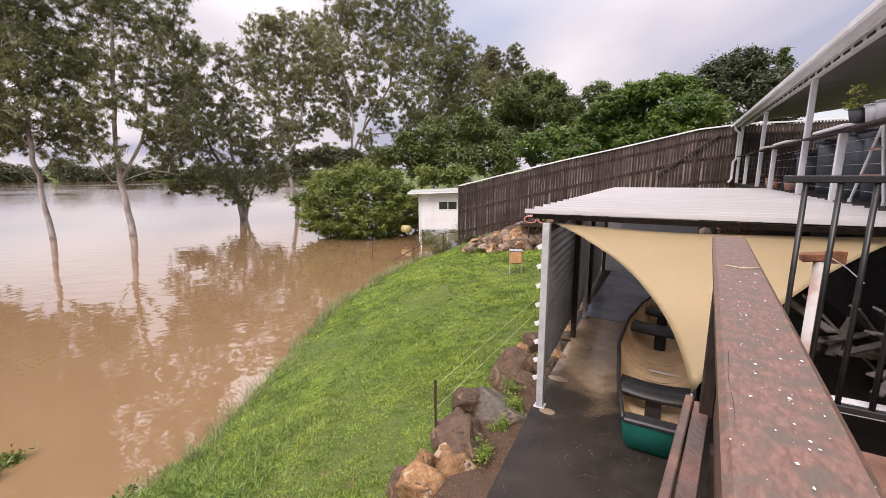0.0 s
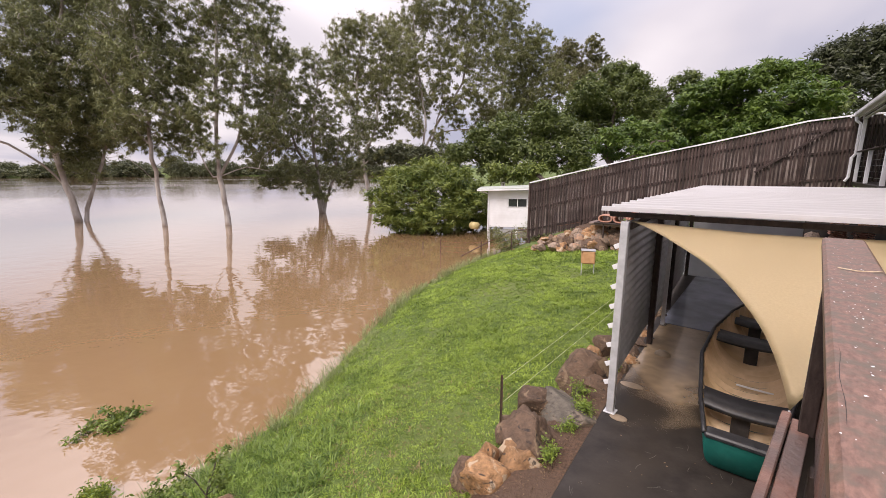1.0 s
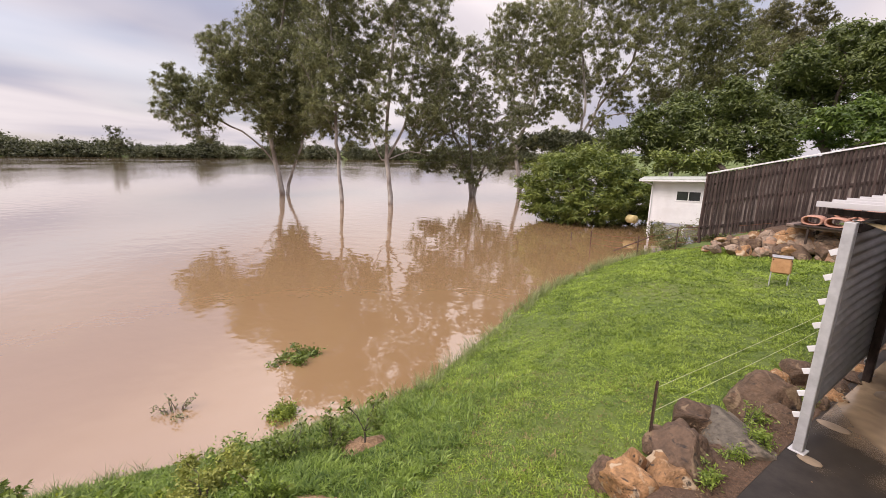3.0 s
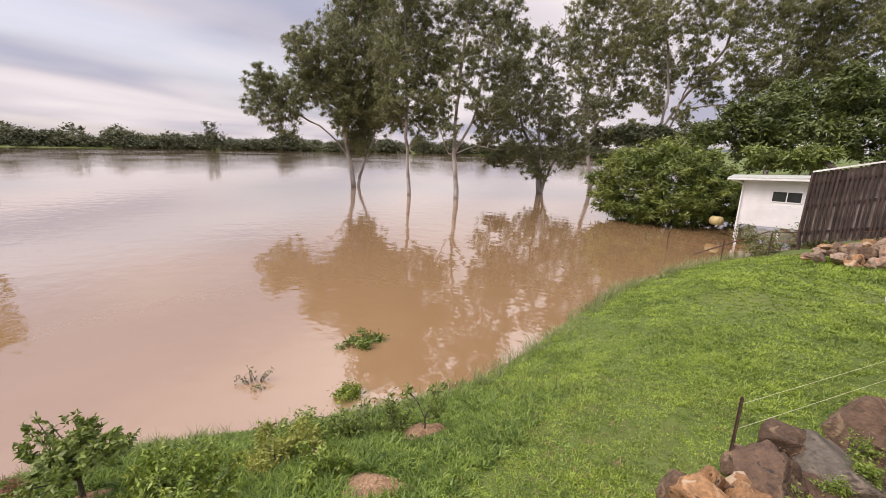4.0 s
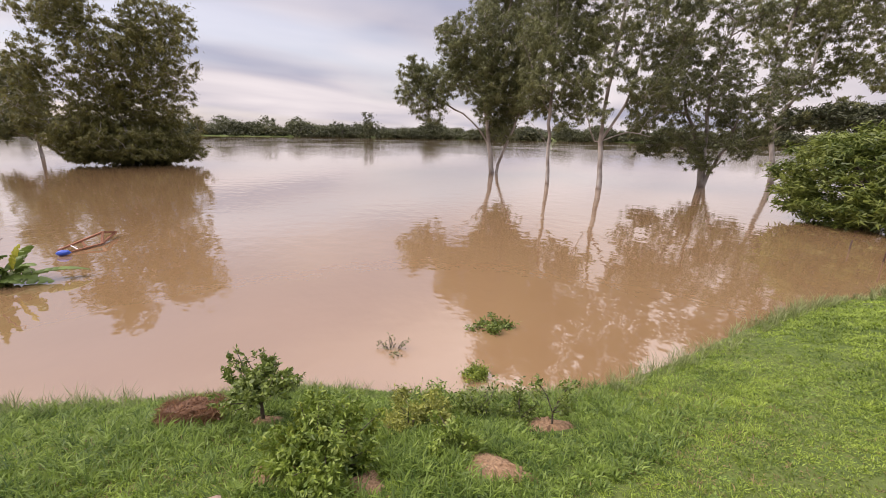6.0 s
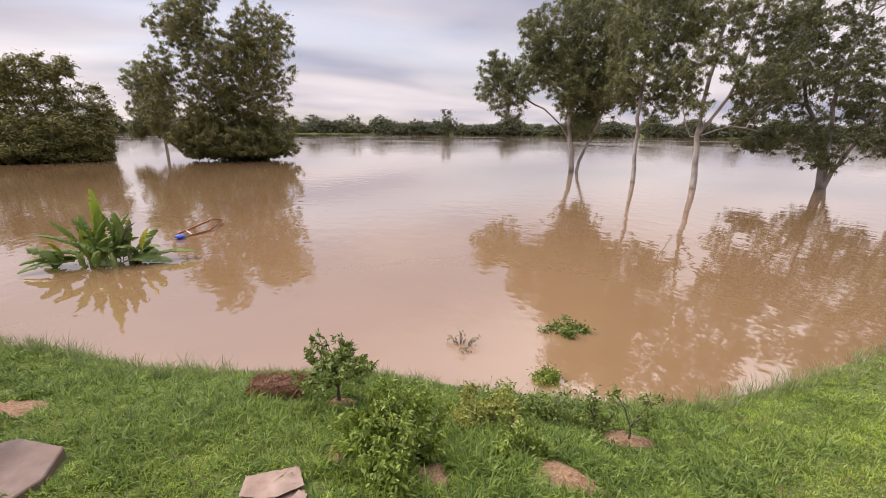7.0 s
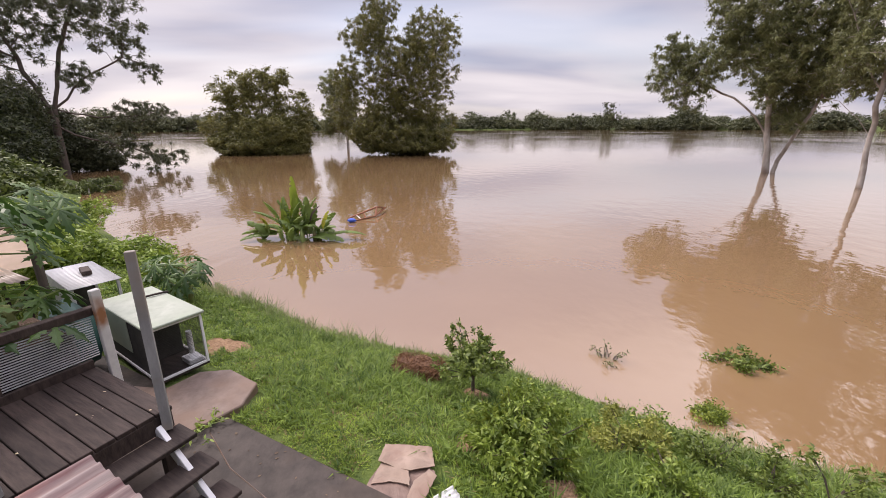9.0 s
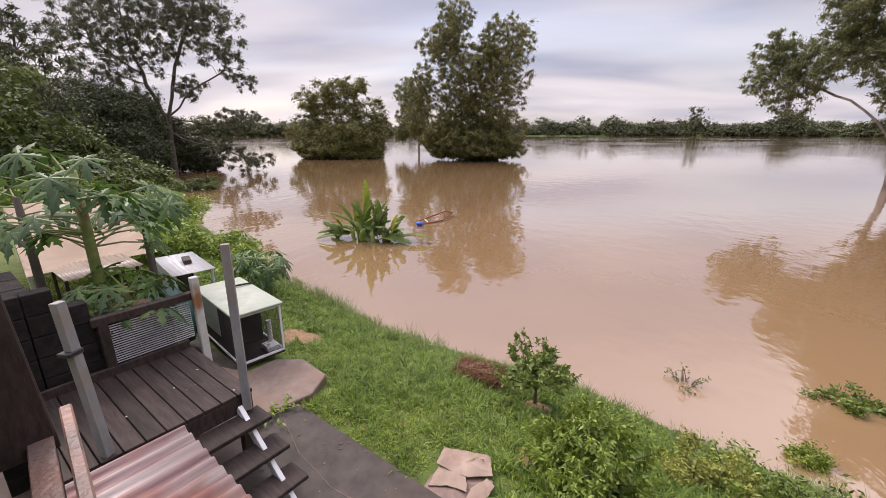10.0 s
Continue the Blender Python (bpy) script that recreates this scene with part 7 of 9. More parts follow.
vs[:, 2] = np.maximum(vs[:, 2], 0.004)
raw_mesh("foliage", vs, fs, M_SHRUB, wd)
# ---- bushes, weeds and grass ----
def bush(name, x, y, h, r, foliage, seed, label, leaf=0.075, slim=0.2, stems=9, per=38, clumps=60, droop=0.2, cat="bush", z=None, open_low=0.0, group="", clump_r=0.16, stem_mat=None, whorl=False, flare=0.35, ball=False):
    """A small bush of forked stems with single leaves; whorl: the leaves stand out in stars from the twig ends."""
    rng = np.random.default_rng(seed)
    base = gz(x, y) if z is None else z
    s = thing(name, pose(x, y, base), label, cat, group)
    bm = bmesh.new()
    d = rng.normal(size=(clumps, 3))
    d /= np.linalg.norm(d, axis=1)[:, None]
    # several uneven shoots make up the outline
    ns = max(3, int(clumps / 9))
    sa, sr = rng.uniform(0, 6.28, ns), r * rng.random(ns) ** 0.6
    sh = h * rng.uniform(0.55, 1.12, ns) * (1 - 0.35 * (sr / r) ** 2)
    which = rng.integers(0, ns, clumps)
    up = open_low + (1 - open_low) * rng.random(clumps) ** 0.75
    out = flare + (1 - flare) * up
    C = np.stack([np.cos(sa[which]) * sr[which] * out, np.sin(sa[which]) * sr[which] * out, sh[which] * up], 1) + d * clump_r * 0.7
    if ball:
        q = d * (rng.random(clumps) ** 0.4)[:, None]
        ang = np.arctan2(q[:, 1], q[:, 0])
        C = q * np.array([r, r, h * 0.34]) * (0.8 + 0.3 * np.sin(2 * ang + seed) * np.sign(q[:, 2] + 0.2))[:, None] + np.array([0, 0, h * 0.66])
    C[:, 2] = np.maximum(C[:, 2], h * open_low * 0.8)
    fork = np.array([0, 0, h * open_low * 0.85])
    if open_low > 0.2:
        tube(bm, [(0, 0, -0.1), (0.01, 0, fork[2] * 0.5), tuple(fork)], [0.004 + 0.042 * r, 0.0035 + 0.034 * r, 0.003 + 0.028 * r], 7)
    pick = rng.choice(clumps, min(stems * 3, clumps), replace=False)
    for i in pick:
        a = rng.normal(size=3) * 0.04
        a[2] = 0
        if open_low > 0.2:
            a = fork
        mid = (a + C[i]) / 2 + rng.normal(size=3) * 0.05 * r
        mid[2] = a[2] + (C[i][2] - a[2]) * 0.55
        path, radii = [tuple(a - np.array([0, 0, 0.1 if open_low <= 0.2 else 0.01])), tuple(mid), tuple(C[i])], [0.004 + 0.012 * r, 0.004 + 0.005 * r, 0.003]
        if open_low > 0.2:
            part("branch", rod(path, radii, 5), stem_mat or M_BARKD, s)
        else:
            tube(bm, path, radii, 5)
    part("stem", bm, stem_mat or M_BARKD, s)
    if whorl:
        n = clumps * per
        P = np.repeat(C, per, axis=0)
        mid = np.array([0, 0, h * 0.35])
        axis = P - mid
        axis /= np.linalg.norm(axis, axis=1)[:, None] + 1e-9
        dirs = rng.normal(size=(n, 3)) * 0.75 + axis * 0.55
        dirs[:, 2] -= droop * 0.5
        dirs /= np.linalg.norm(dirs, axis=1)[:, None]
        w = np.cross(dirs, axis + rng.normal(size=(n, 3)) * 0.35)
        w /= np.linalg.norm(w, axis=1)[:, None] + 1e-9
        P = P + rng.normal(size=(n, 3)) * 0.012 - axis * (rng.random(n) * clump_r)[:, None]
        L = leaf * rng.uniform(0.6, 1.25, n)[:, None]
        sag = np.array([0, 0, -1.0]) * L * droop * 0.35
        vs = np.stack([P, P + dirs * L * 0.45 + w * L * slim, P + dirs * L + sag, P + dirs * L * 0.45 - w * L * slim], 1).reshape(-1, 3)
        fs = np.arange(4 * n).reshape(-1, 4)
    else:
        R = clump_r * rng.uniform(0.6, 1.3, clumps)
        vs, fs = leaves(C, R, per, leaf, slim, droop, rng, 0.9)
    raw_mesh("foliage", vs, fs, foliage, s)
    return s


bush("lemon_tree", -5.25, 0.32, 0.98, 0.62, M_CITRUS, 1, "young dark-leaved citrus tree on the bank", leaf=0.062, slim=0.24, clumps=190, per=24, open_low=0.34, cat="tree", clump_r=0.10, whorl=True, droop=0.3, ball=True)
bush("bush", -3.72, 0.64, 0.72, 0.60, M_SHRUB, 2, "leafy bright green bush on the bank", leaf=0.062, slim=0.18, clumps=330, per=22, droop=0.5, whorl=True, clump_r=0.10, flare=0.75)
bush("bush", -3.78, 0.70, 0.70, 0.64, M_BRIGHTLEAF, 13, "fresh yellow-green shoots in the leafy bush", leaf=0.062, slim=0.18, clumps=210, per=20, droop=0.5, whorl=True, clump_r=0.06, flare=0.75, open_low=0.15)
bush("bush", -3.25, 0.5, 0.26, 0.26, M_SHRUB, 12, "low green bush on the bank", leaf=0.06, clumps=50, per=30, droop=0.4)
bush("bush", -4.1, 1.9, 0.52, 0.44, M_YELLOWLEAF, 3, "yellow-green small-leaved bush on the bank", leaf=0.05, clumps=120, per=42, clump_r=0.10, flare=0.7)
bush("bush", -3.35, 1.95, 0.3, 0.36, M_SHRUB, 4, "low green bush beside mulch", leaf=0.052, clumps=170, per=18, droop=0.5, whorl=True, clump_r=0.08, flare=0.7)
bush("bush", -3.9, 2.75, 0.42, 0.35, M_CITRUS, 5, "low dark green weed bush at the water's edge", leaf=0.06, clumps=50, per=26)
bush("sapling", -3.24, 3.42, 0.86, 0.28, M_CITRUS, 6, "thin sapling with few leaves in a mulch patch", leaf=0.06, clumps=36, per=14, stems=3, cat="sapling", open_low=0.3, clump_r=0.09, flare=0.5)
bush("bush", -3.62, 3.2, 0.42, 0.34, M_CITRUS, 7, "small dark weed beside the sapling", leaf=0.05, clumps=80, per=20, clump_r=0.09, flare=0.8)
bush("bush", -4.75, 1.25, 0.35, 0.4, M_SHRUB, 8, "weedy green growth on the bank", leaf=0.055, clumps=60, per=26)
bush("bush", -4.4, 2.4, 0.32, 0.35, M_SHRUB, 9, "weedy green growth on the bank", leaf=0.055, clumps=50, per=26)
bush("weed", -6.9, 2.96, 0.38, 0.32, M_EUC2, 21, "half-drowned weed poking out of the flood", leaf=0.055, clumps=40, per=6, z=-0.08, cat="weed", group="drowned weeds", clump_r=0.1)
bush("weed", -6.55, 5.35, 0.34, 0.34, M_CITRUS, 22, "half-drowned leafy weed in the flood", leaf=0.085, clumps=60, per=18, z=-0.08, cat="weed", group="drowned weeds", clump_r=0.12)
bush("weed", -6.9, 5.0, 0.2, 0.25, M_CITRUS, 26, "half-drowned leafy weed in the flood", leaf=0.085, clumps=20, per=12, z=-0.05, cat="weed", group="drowned weeds", clump_r=0.1)
bush("weed", -5.32, 3.82, 0.25, 0.30, M_BRIGHTLEAF, 23, "bright yellow-green clump in the flood", leaf=0.05, clumps=110, per=18, z=-0.10, ball=True, cat="weed", group="drowned weeds", clump_r=0.09)
bush("weed", -10.9, -7.9, 0.35, 0.4, M_CITRUS, 24, "dark twigs poking out of the flood", leaf=0.06, clumps=16, per=6, z=-0.05, cat="weed", group="drowned weeds")
for k, (v, u, h, r) in enumerate(((-5.4, -12.5, 0.8, 0.9), (-5.0, -14.5, 1.0, 1.1), (-5.8, -17.5, 1.2, 1.4), (-4.2, -16.0, 1.2, 1.3), (-5.2, -10.6, 0.6, 0.7), (-3.9, -12.0, 0.8, 0.9), (-7.0, -20.0, 1.3, 1.6), (-3.0, -19.5, 1.5, 1.8))):
    q = V * v + U * u
    bush("bush", q.x, q.y, h, r, M_SHRUB, 60 + k, "rank green growth on the far bank of the yard", leaf=0.13, clumps=110, per=40, clump_r=0.3, group="bank growth")
for k, (v, u) in enumerate(((-1.48, 3.42), (-1.50, 3.90), (-1.46, 4.28), (-1.56, 4.45), (-1.71, 4.70), (-1.58, 5.75))):
    q = V * v + U * u
    bush("weed", q.x, q.y, (0.14, 0.12, 0.20, 0.15, 0.18, 0.15)[k], (0.13, 0.10, 0.17, 0.13, 0.16, 0.14)[k], M_SHRUB, 80 + k, "small green weed growing between the boulders", leaf=0.034, clumps=40, per=16, z=1.43, cat="weed", group="edging weeds", clump_r=0.07)
bush("weed", 0.2, 20.6, 1.0, 1.3, M_EUC2, 95, "pale scrubby weeds round the wire fence", leaf=0.10, clumps=120, per=30, clump_r=0.3, cat="weed")
bush("weed", 1.6, 21.5, 0.9, 1.2, M_EUC2, 96, "pale scrubby weeds below the shed", leaf=0.10, clumps=100, per=30, clump_r=0.3, cat="weed")
rng = np.random.default_rng(9)
q = V * 1.95 + U * 7.35
bush("pot_foliage", q.x, q.y, 0.32, 0.14, M_YELLOWLEAF, 97, "straggly yellow-green leaves of a pot plant", leaf=0.06, clumps=22, per=10, z=5.0, cat="plant", clump_r=0.07)


def mulch(x, y, rx, ry, rot, seed, label="patch of pale straw mulch round a plant"):
    rg = np.random.default_rng(seed)
    bm = bmesh.new()
    c = bm.verts.new((x, y, gz(x, y) + 0.045))
    ring = []
    for k in range(26):
        a = 2 * math.pi * k / 26
        f = 1 + 0.22 * math.sin(3 * a + seed) + rg.normal() * 0.08
        px, py = rx * f * math.cos(a), ry * f * math.sin(a)
        X, Y = x + px * math.cos(rot) - py * math.sin(rot), y + px * math.sin(rot) + py * math.cos(rot)
        ring.append((bm.verts.new(((X + x) / 2, (Y + y) / 2, gz((X + x) / 2, (Y + y) / 2) + 0.05 + rg.normal() * 0.01)), bm.verts.new((X, Y, gz(X, Y) - 0.01))))
    for a, b in zip(ring, ring[1:] + ring[:1]):
        bm.faces.new((c, a[0], b[0]))
        bm.faces.new((a[0], a[1], b[1], b[0]))
    bmesh.ops.recalc_face_normals(bm, faces=bm.faces)
    tagged(part("mulch", bm, M_MULCH), label, "mulch", kind="structure")


MULCH = [(-3.85, 0.22, 0.30, 0.24), (-2.84, 2.10, 0.42, 0.26), (-3.3, 3.42, 0.36, 0.28), (-5.2, 0.35, 0.3, 0.22), (-4.15, 1.7, 0.25, 0.2), (-6.35, -3.5, 0.45, 0.34), (-3.25, 0.9, 0.2, 0.2)]
for k, (x, y, a, b) in enumerate(MULCH):
    mulch(x, y, a, b, k * 0.7, k + 1)


def tufts(name, n, per, length, width, mat, label, seed, lo, hi, area, spread=6.0, power=1.0, lean=(0.25, 1.25), wide=0.045, clear=0.0, arch=0.35, cover=None):
    """Tufts of arching blades strewn on the slope, denser near the house."""
    rg = np.random.default_rng(seed)
    x0, x1, y0, y1 = area
    got, need = [], n
    while need > 0:
        m = need * 4 + 1000
        x, y = rg.uniform(x0, x1, m), rg.uniform(y0, y1, m)
        d = inland(x, y)
        v, u = x * V.x + y * V.y, x * U.x + y * U.y
        ok = (d > lo) & (d < hi)
        ok &= ~((v > -1.9) & (u > 0.5) & (u < 17)) & ~((v > -2.44) & (u < 0.6) & (u > -8))
        ok &= ~((v > -3.0) & (v < -1.5) & (u < -4.2) & (u > -5.9)) & ~((v > -3.05) & (v < -2.3) & (u > -2.55) & (u < -1.75)) & ~((v > -3.1) & (v < -2.1) & (u < -5.2) & (u > -6.8))
        ok &= ~((v > -3.4) & (v < -2.4) & (u < -7.2) & (u > -9.2))
        for mx, my, a, b in MULCH:
            ok &= ((x - mx) ** 2 + (y - my) ** 2) > (1.05 * min(a, b)) ** 2
        ok &= rg.random(m) < np.clip(spread / np.maximum(np.hypot(x, y), 0.5), 0, 1) ** power
        tuft = 0.5 + 0.5 * np.sin(2.3 * x + 1.1 * np.sin(1.9 * y)) * np.sin(2.1 * y + 1.3 * np.sin(1.7 * x))
        ok &= rg.random(m) < 0.55 + 0.45 * tuft
        # bare and trampled spots
        bare = np.sin(1.7 * x + 0.9 * y + 1.2) * np.sin(1.45 * y - 0.8 * x + 0.4) + 0.35 * np.sin(5.1 * x) * np.sin(4.3 * y)
        ok &= rg.random(m) > np.clip((bare - 0.62) * clear, 0, 0.9)
        if cover:
            ok &= cover(x, y)
        got.append(np.stack([x, y], 1)[ok])
        need -= ok.sum()
    P = np.repeat(np.concatenate(got)[:n], per, axis=0)
    N = len(P)
    size = np.repeat(rg.uniform(0.55, 1.35, n), per) * (0.85 + 0.35 * np.sin(1.3 * P[:, 0] + 2) * np.sin(1.1 * P[:, 1] + 0.7 * P[:, 0]))
    dist = np.hypot(P[:, 0], P[:, 1])
    grown = np.clip(dist / 7, 1.0, 2.2)
    a = rg.uniform(0, 2 * math.pi, N)
    off = wide * rg.random(N) * size
    x, y = P[:, 0] + np.cos(a) * off, P[:, 1] + np.sin(a) * off
    a = a + rg.normal(size=N) * 0.5
    L = length * size * rg.uniform(0.6, 1.25, N) * grown ** 0.4
    W = width * rg.uniform(0.7, 1.3, N) * grown
    t = rg.uniform(lean[0], lean[1], N)
    base = np.stack([x, y, ground_height(x, y) - 0.012], 1)
    out = np.stack([np.cos(a), np.sin(a), np.zeros(N)], 1)
    sd = np.stack([-np.sin(a), np.cos(a), rg.normal(size=N) * 0.35], 1) * W[:, None]
    upv = np.array([0, 0, 1.0])
    mid = base + out * (np.sin(t * 0.7) * L * 0.5)[:, None] + upv * (np.cos(t * 0.7) * L * 0.55)[:, None]
    tip = mid + out * (np.sin(t + arch) * L * 0.5)[:, None] + upv * (np.cos(t + arch) * L * 0.5)[:, None]
    vs = np.stack([base, mid - sd, tip, mid + sd], 1).reshape(-1, 3)
    fs = np.arange(4 * N).reshape(-1, 4)
    return tagged(raw_mesh(name, vs, fs, mat), label, "grass", kind="stuff")


def rank(x, y):
    """Rank growth: full at the water, thinning up the slope and along the mown lawn."""
    d = inland(x, y)
    wave = 0.5 + 0.5 * np.sin(1.9 * x + 0.8) * np.sin(1.6 * y + 0.9 * x)
    full = np.exp(-np.maximum(d - 0.4, 0) / (1.1 + 2.0 * wave)) * np.clip((5.6 - y) / 3.0, 0, 1) * np.clip(0.3 + 0.35 * (y + 1.2), 0.25, 1)
    pick = np.abs(np.modf(np.sin(x * 127.1 + y * 311.7) * 43758.5)[0])
    return pick < full


tufts("grass", 30000, 15, 0.070, 0.0042, M_BLADE, "short lush green lawn grass", 1, 0.05, 9, (-11, 6, -9, 19), clear=0.4, wide=0.09, lean=(0.45, 1.4))
tufts("weedy_grass", 9000, 13, 0.165, 0.0062, M_WEED, "rank weedy grass on the bank", 3, 0.02, 4.4, (-9.5, -2, -8, 6.5), lean=(0.2, 1.15), wide=0.07, arch=0.6, clear=1.2, cover=rank)
tufts("long_grass", 900, 12, 0.27, 0.0028, M_LONGBLADE, "long seeding grass along the water's edge", 2, -0.16, 0.5, (-12, 1, -9, 20), spread=7, power=0.7, lean=(0.1, 0.8), wide=0.06)
tufts("dry_grass", 1500, 10, 0.08, 0.004, M_DRYBLADE, "dead brown grass between the green", 5, 0.2, 6, (-9, 0, -8, 6), lean=(0.7, 1.5), wide=0.1)
tufts("broad_weeds", 13000, 7, 0.042, 0.010, M_CLOVER, "small broad-leaved creeping weeds in the lawn", 4, 0.1, 4.5, (-10, 0, -9, 8), lean=(0.8, 1.5), wide=0.06, spread=7)


def far_bank():
    """Tree line across the river, one mass of foliage with trunks."""
    rng = np.random.default_rng(90)
    C, R = [], []
    bm = bmesh.new()
    for k in range(1500):
        az = radians(rng.uniform(-158, 12))
        D = 398 + rng.exponential(16) + (40 if rng.random() < 0.15 else 0)
        x, y = math.sin(az) * D, math.cos(az) * D
        if inland(np.array([x]), np.array([y]))[0] > -25 or (-100 < math.degrees(az) < -20 and math.sin(math.degrees(az) * 0.55) > 0.93):
            continue
        h = rng.uniform(8, 16) * (1.35 if rng.random() < 0.06 else 1) * (0.55 + 0.55 * abs(math.sin(23 * az) + 0.6 * math.sin(61 * az + 1)) / 1.3)
        w = rng.uniform(5, 10)
        tube(bm, [(x, y, 1.5), (x + 0.3, y, h * 0.6)], [0.5, 0.25], 5)
        for j in range(9):
            d = rng.normal(size=3)
            d /= np.linalg.norm(d)
            C.append((x + d[0] * w * 0.8, y + d[1] * w * 0.8, 0.8 + h * 0.52 + d[2] * h * 0.34))
            R.append(rng.uniform(2.2, 4.2))
    # low scrub along the far waterline
    for k in range(900):
        az = radians(rng.uniform(-158, 12))
        D = rng.uniform(391, 399)
        x, y = math.sin(az) * D, math.cos(az) * D
        if inland(np.array([x]), np.array([y]))[0] > -25:
            continue
        for j in range(3):
            C.append((x + rng.normal() * 2, y + rng.normal() * 2, rng.uniform(0.6, 4.5)))
            R.append(rng.uniform(1.2, 2.2))
    vs, fs = leaves(C, R, 42, 1.3, 0.42, 0.3, rng, 0.8, tri=True, face=0.6)
    s = thing("far_woods", pose(0, 0, 0), "low dark tree line along the far river bank", "woods", kind="stuff")
    part("trunks", bm, M_BARKD, s)
    raw_mesh("foliage", vs, fs, M_FARLEAF, s)


far_bank()


def hills():
    bm = bmesh.new()
    rows = []
    for k in range(121):
        az = radians(-170 + 190 * k / 120)
        D = 2100
        h = 26 + 16 * noise.noise(Vector((k * 0.11, 0, 0))) + 7 * noise.noise(Vector((k * 0.5, 3, 0)))
        rows.append([bm.verts.new((math.sin(az) * (D + e), math.cos(az) * (D + e), z)) for e, z in ((0, 2), (60, h * 0.8), (260, h), (400, 0))])
    for a, b in zip(rows, rows[1:]):
        for k in range(3):
            bm.faces.new((a[k], a[k + 1], b[k + 1], b[k]))
    bmesh.ops.recalc_face_normals(bm, faces=bm.faces)
    m = material("hazy_wooded_hill", (0.055, 0.075, 0.075), (0.085, 0.105, 0.105), scale=0.02, rough=0.95, bump=0, c3=(0.07, 0.09, 0.085), coarse=0.004)
    tagged(part("backdrop", bm, m, smooth=True), "low wooded hills far beyond the river", "hills", kind="structure")


hills()

canopy_tree("gum_tree", -36.3, 29.9, 0.00, [[(0.0, 0.0, 0.1), (-0.3, -0.4, 3.0), (-0.7, -0.9, 6.8), (-0.3, -0.4, 11.1), (0.6, 0.7, 16.7), (1.2, 1.4, 21.7)], [(0.1, 0.1, 0.1), (0.8, 0.9, 3.0), (1.8, 2.0, 7.0), (2.0, 2.3, 12.4), (2.7, 3.0, 18.1)], [(-0.3, -0.4, 3.0), (-1.5, -2.0, 5.7), (-3.3, -4.4, 7.4), (-4.5, -6.5, 8.5)]],
            [(-3.8, -7.9, 10.1, 1.4, 1.4), (-3.6, -9.0, 8.1, 1.0, 1.0), (-3.9, -6.5, 9.7, 1.6, 1.6), (-2.7, -6.8, 7.4, 1.7, 1.7), (-1.7, -6.0, 8.8, 1.4, 1.4), (-2.4, -4.0, 13.1, 1.7, 1.7), (-4.9, -3.1, 15.0, 1.1, 1.1), (-3.8, -2.6, 11.7, 1.6, 1.6), (-3.2, -2.0, 10.3, 1.7, 1.7), (-0.1, -2.4, 13.8, 2.4, 2.4), (-1.6, -1.8, 11.5, 2.1, 2.1), (-0.2, -2.0, 9.0, 1.8, 1.8), (0.4, -2.1, 7.1, 1.1, 1.1), (1.8, -1.0, 13.3, 2.6, 2.6), (1.4, -0.6, 10.1, 2.5, 2.5), (-1.5, 1.5, 7.6, 2.2, 2.2), (-0.9, 1.5, 5.6, 1.7, 1.7), (-1.6, 0.5, 17.2, 2.2, 2.2), (-0.1, 2.2, 17.4, 2.8, 2.8), (3.4, 1.5, 15.2, 2.3, 2.3), (2.7, 1.6, 12.1, 2.1, 2.1), (1.1, 2.2, 8.9, 2.0, 2.0), (0.3, 2.2, 6.4, 1.5, 1.5), (-0.3, 2.4, 20.8, 2.8, 2.8), (1.3, 4.3, 21.6, 2.7, 2.7), (1.8, -1.0, 21.6, 2.0, 2.0), (1.7, 2.7, 24.2, 2.6, 2.6), (2.9, 1.3, 10.3, 1.6, 1.6), (3.4, 0.9, 7.4, 1.3, 1.3), (0.8, 0.2, 4.3, 0.9, 0.9), (0.9, -1.6, 8.3, 1.3, 1.3), (1.2, -2.0, 10.8, 1.5, 1.5)],
            "forked river gum with a long side bough in flood water", r=0.3, leaf=0.36, fill=0.80)
canopy_tree("gum_tree", -26.7, 28.4, 0.00, [[(0.0, 0.0, -0.1), (-0.1, -0.1, 2.3), (-0.2, -0.2, 6.1), (-0.2, -0.2, 10.7), (-0.3, -0.3, 15.9), (-0.2, -0.2, 20.4)], [(-0.2, -0.2, 5.7), (-1.2, -1.2, 8.8), (-2.1, -2.1, 11.8)], [(-0.2, -0.2, 3.7), (-1.1, -1.1, 5.1), (-2.0, -2.0, 5.8)]],
            [(-0.7, 0.1, 14.3, 2.0, 2.0), (1.1, 1.0, 15.1, 1.9, 1.9), (0.3, -1.1, 11.1, 1.7, 1.7), (1.1, 0.9, 12.1, 1.7, 1.7), (0.7, -1.2, 8.9, 1.6, 1.6), (0.2, 2.1, 9.9, 1.3, 1.3), (-2.0, -0.3, 7.5, 1.2, 1.2), (0.7, 0.8, 7.6, 1.2, 1.2), (0.1, -0.7, 17.3, 2.0, 2.0), (0.5, 2.2, 19.1, 2.1, 2.1), (0.5, 0.7, 20.6, 2.0, 2.0), (-2.4, -0.6, 10.0, 1.1, 1.1), (-1.1, -1.5, 8.5, 1.2, 1.2), (-1.6, 0.3, 6.7, 1.2, 1.2), (0.6, 1.9, 6.8, 1.0, 1.0), (1.3, 2.3, 8.5, 1.0, 1.0), (1.1, -0.2, 5.3, 0.6, 0.6), (-1.4, -1.2, 12.0, 1.3, 1.3), (2.3, 1.1, 11.4, 1.1, 1.1)],
            "slender river gum with a pale leaning trunk in flood water", r=0.19, leaf=0.31, fill=0.85)
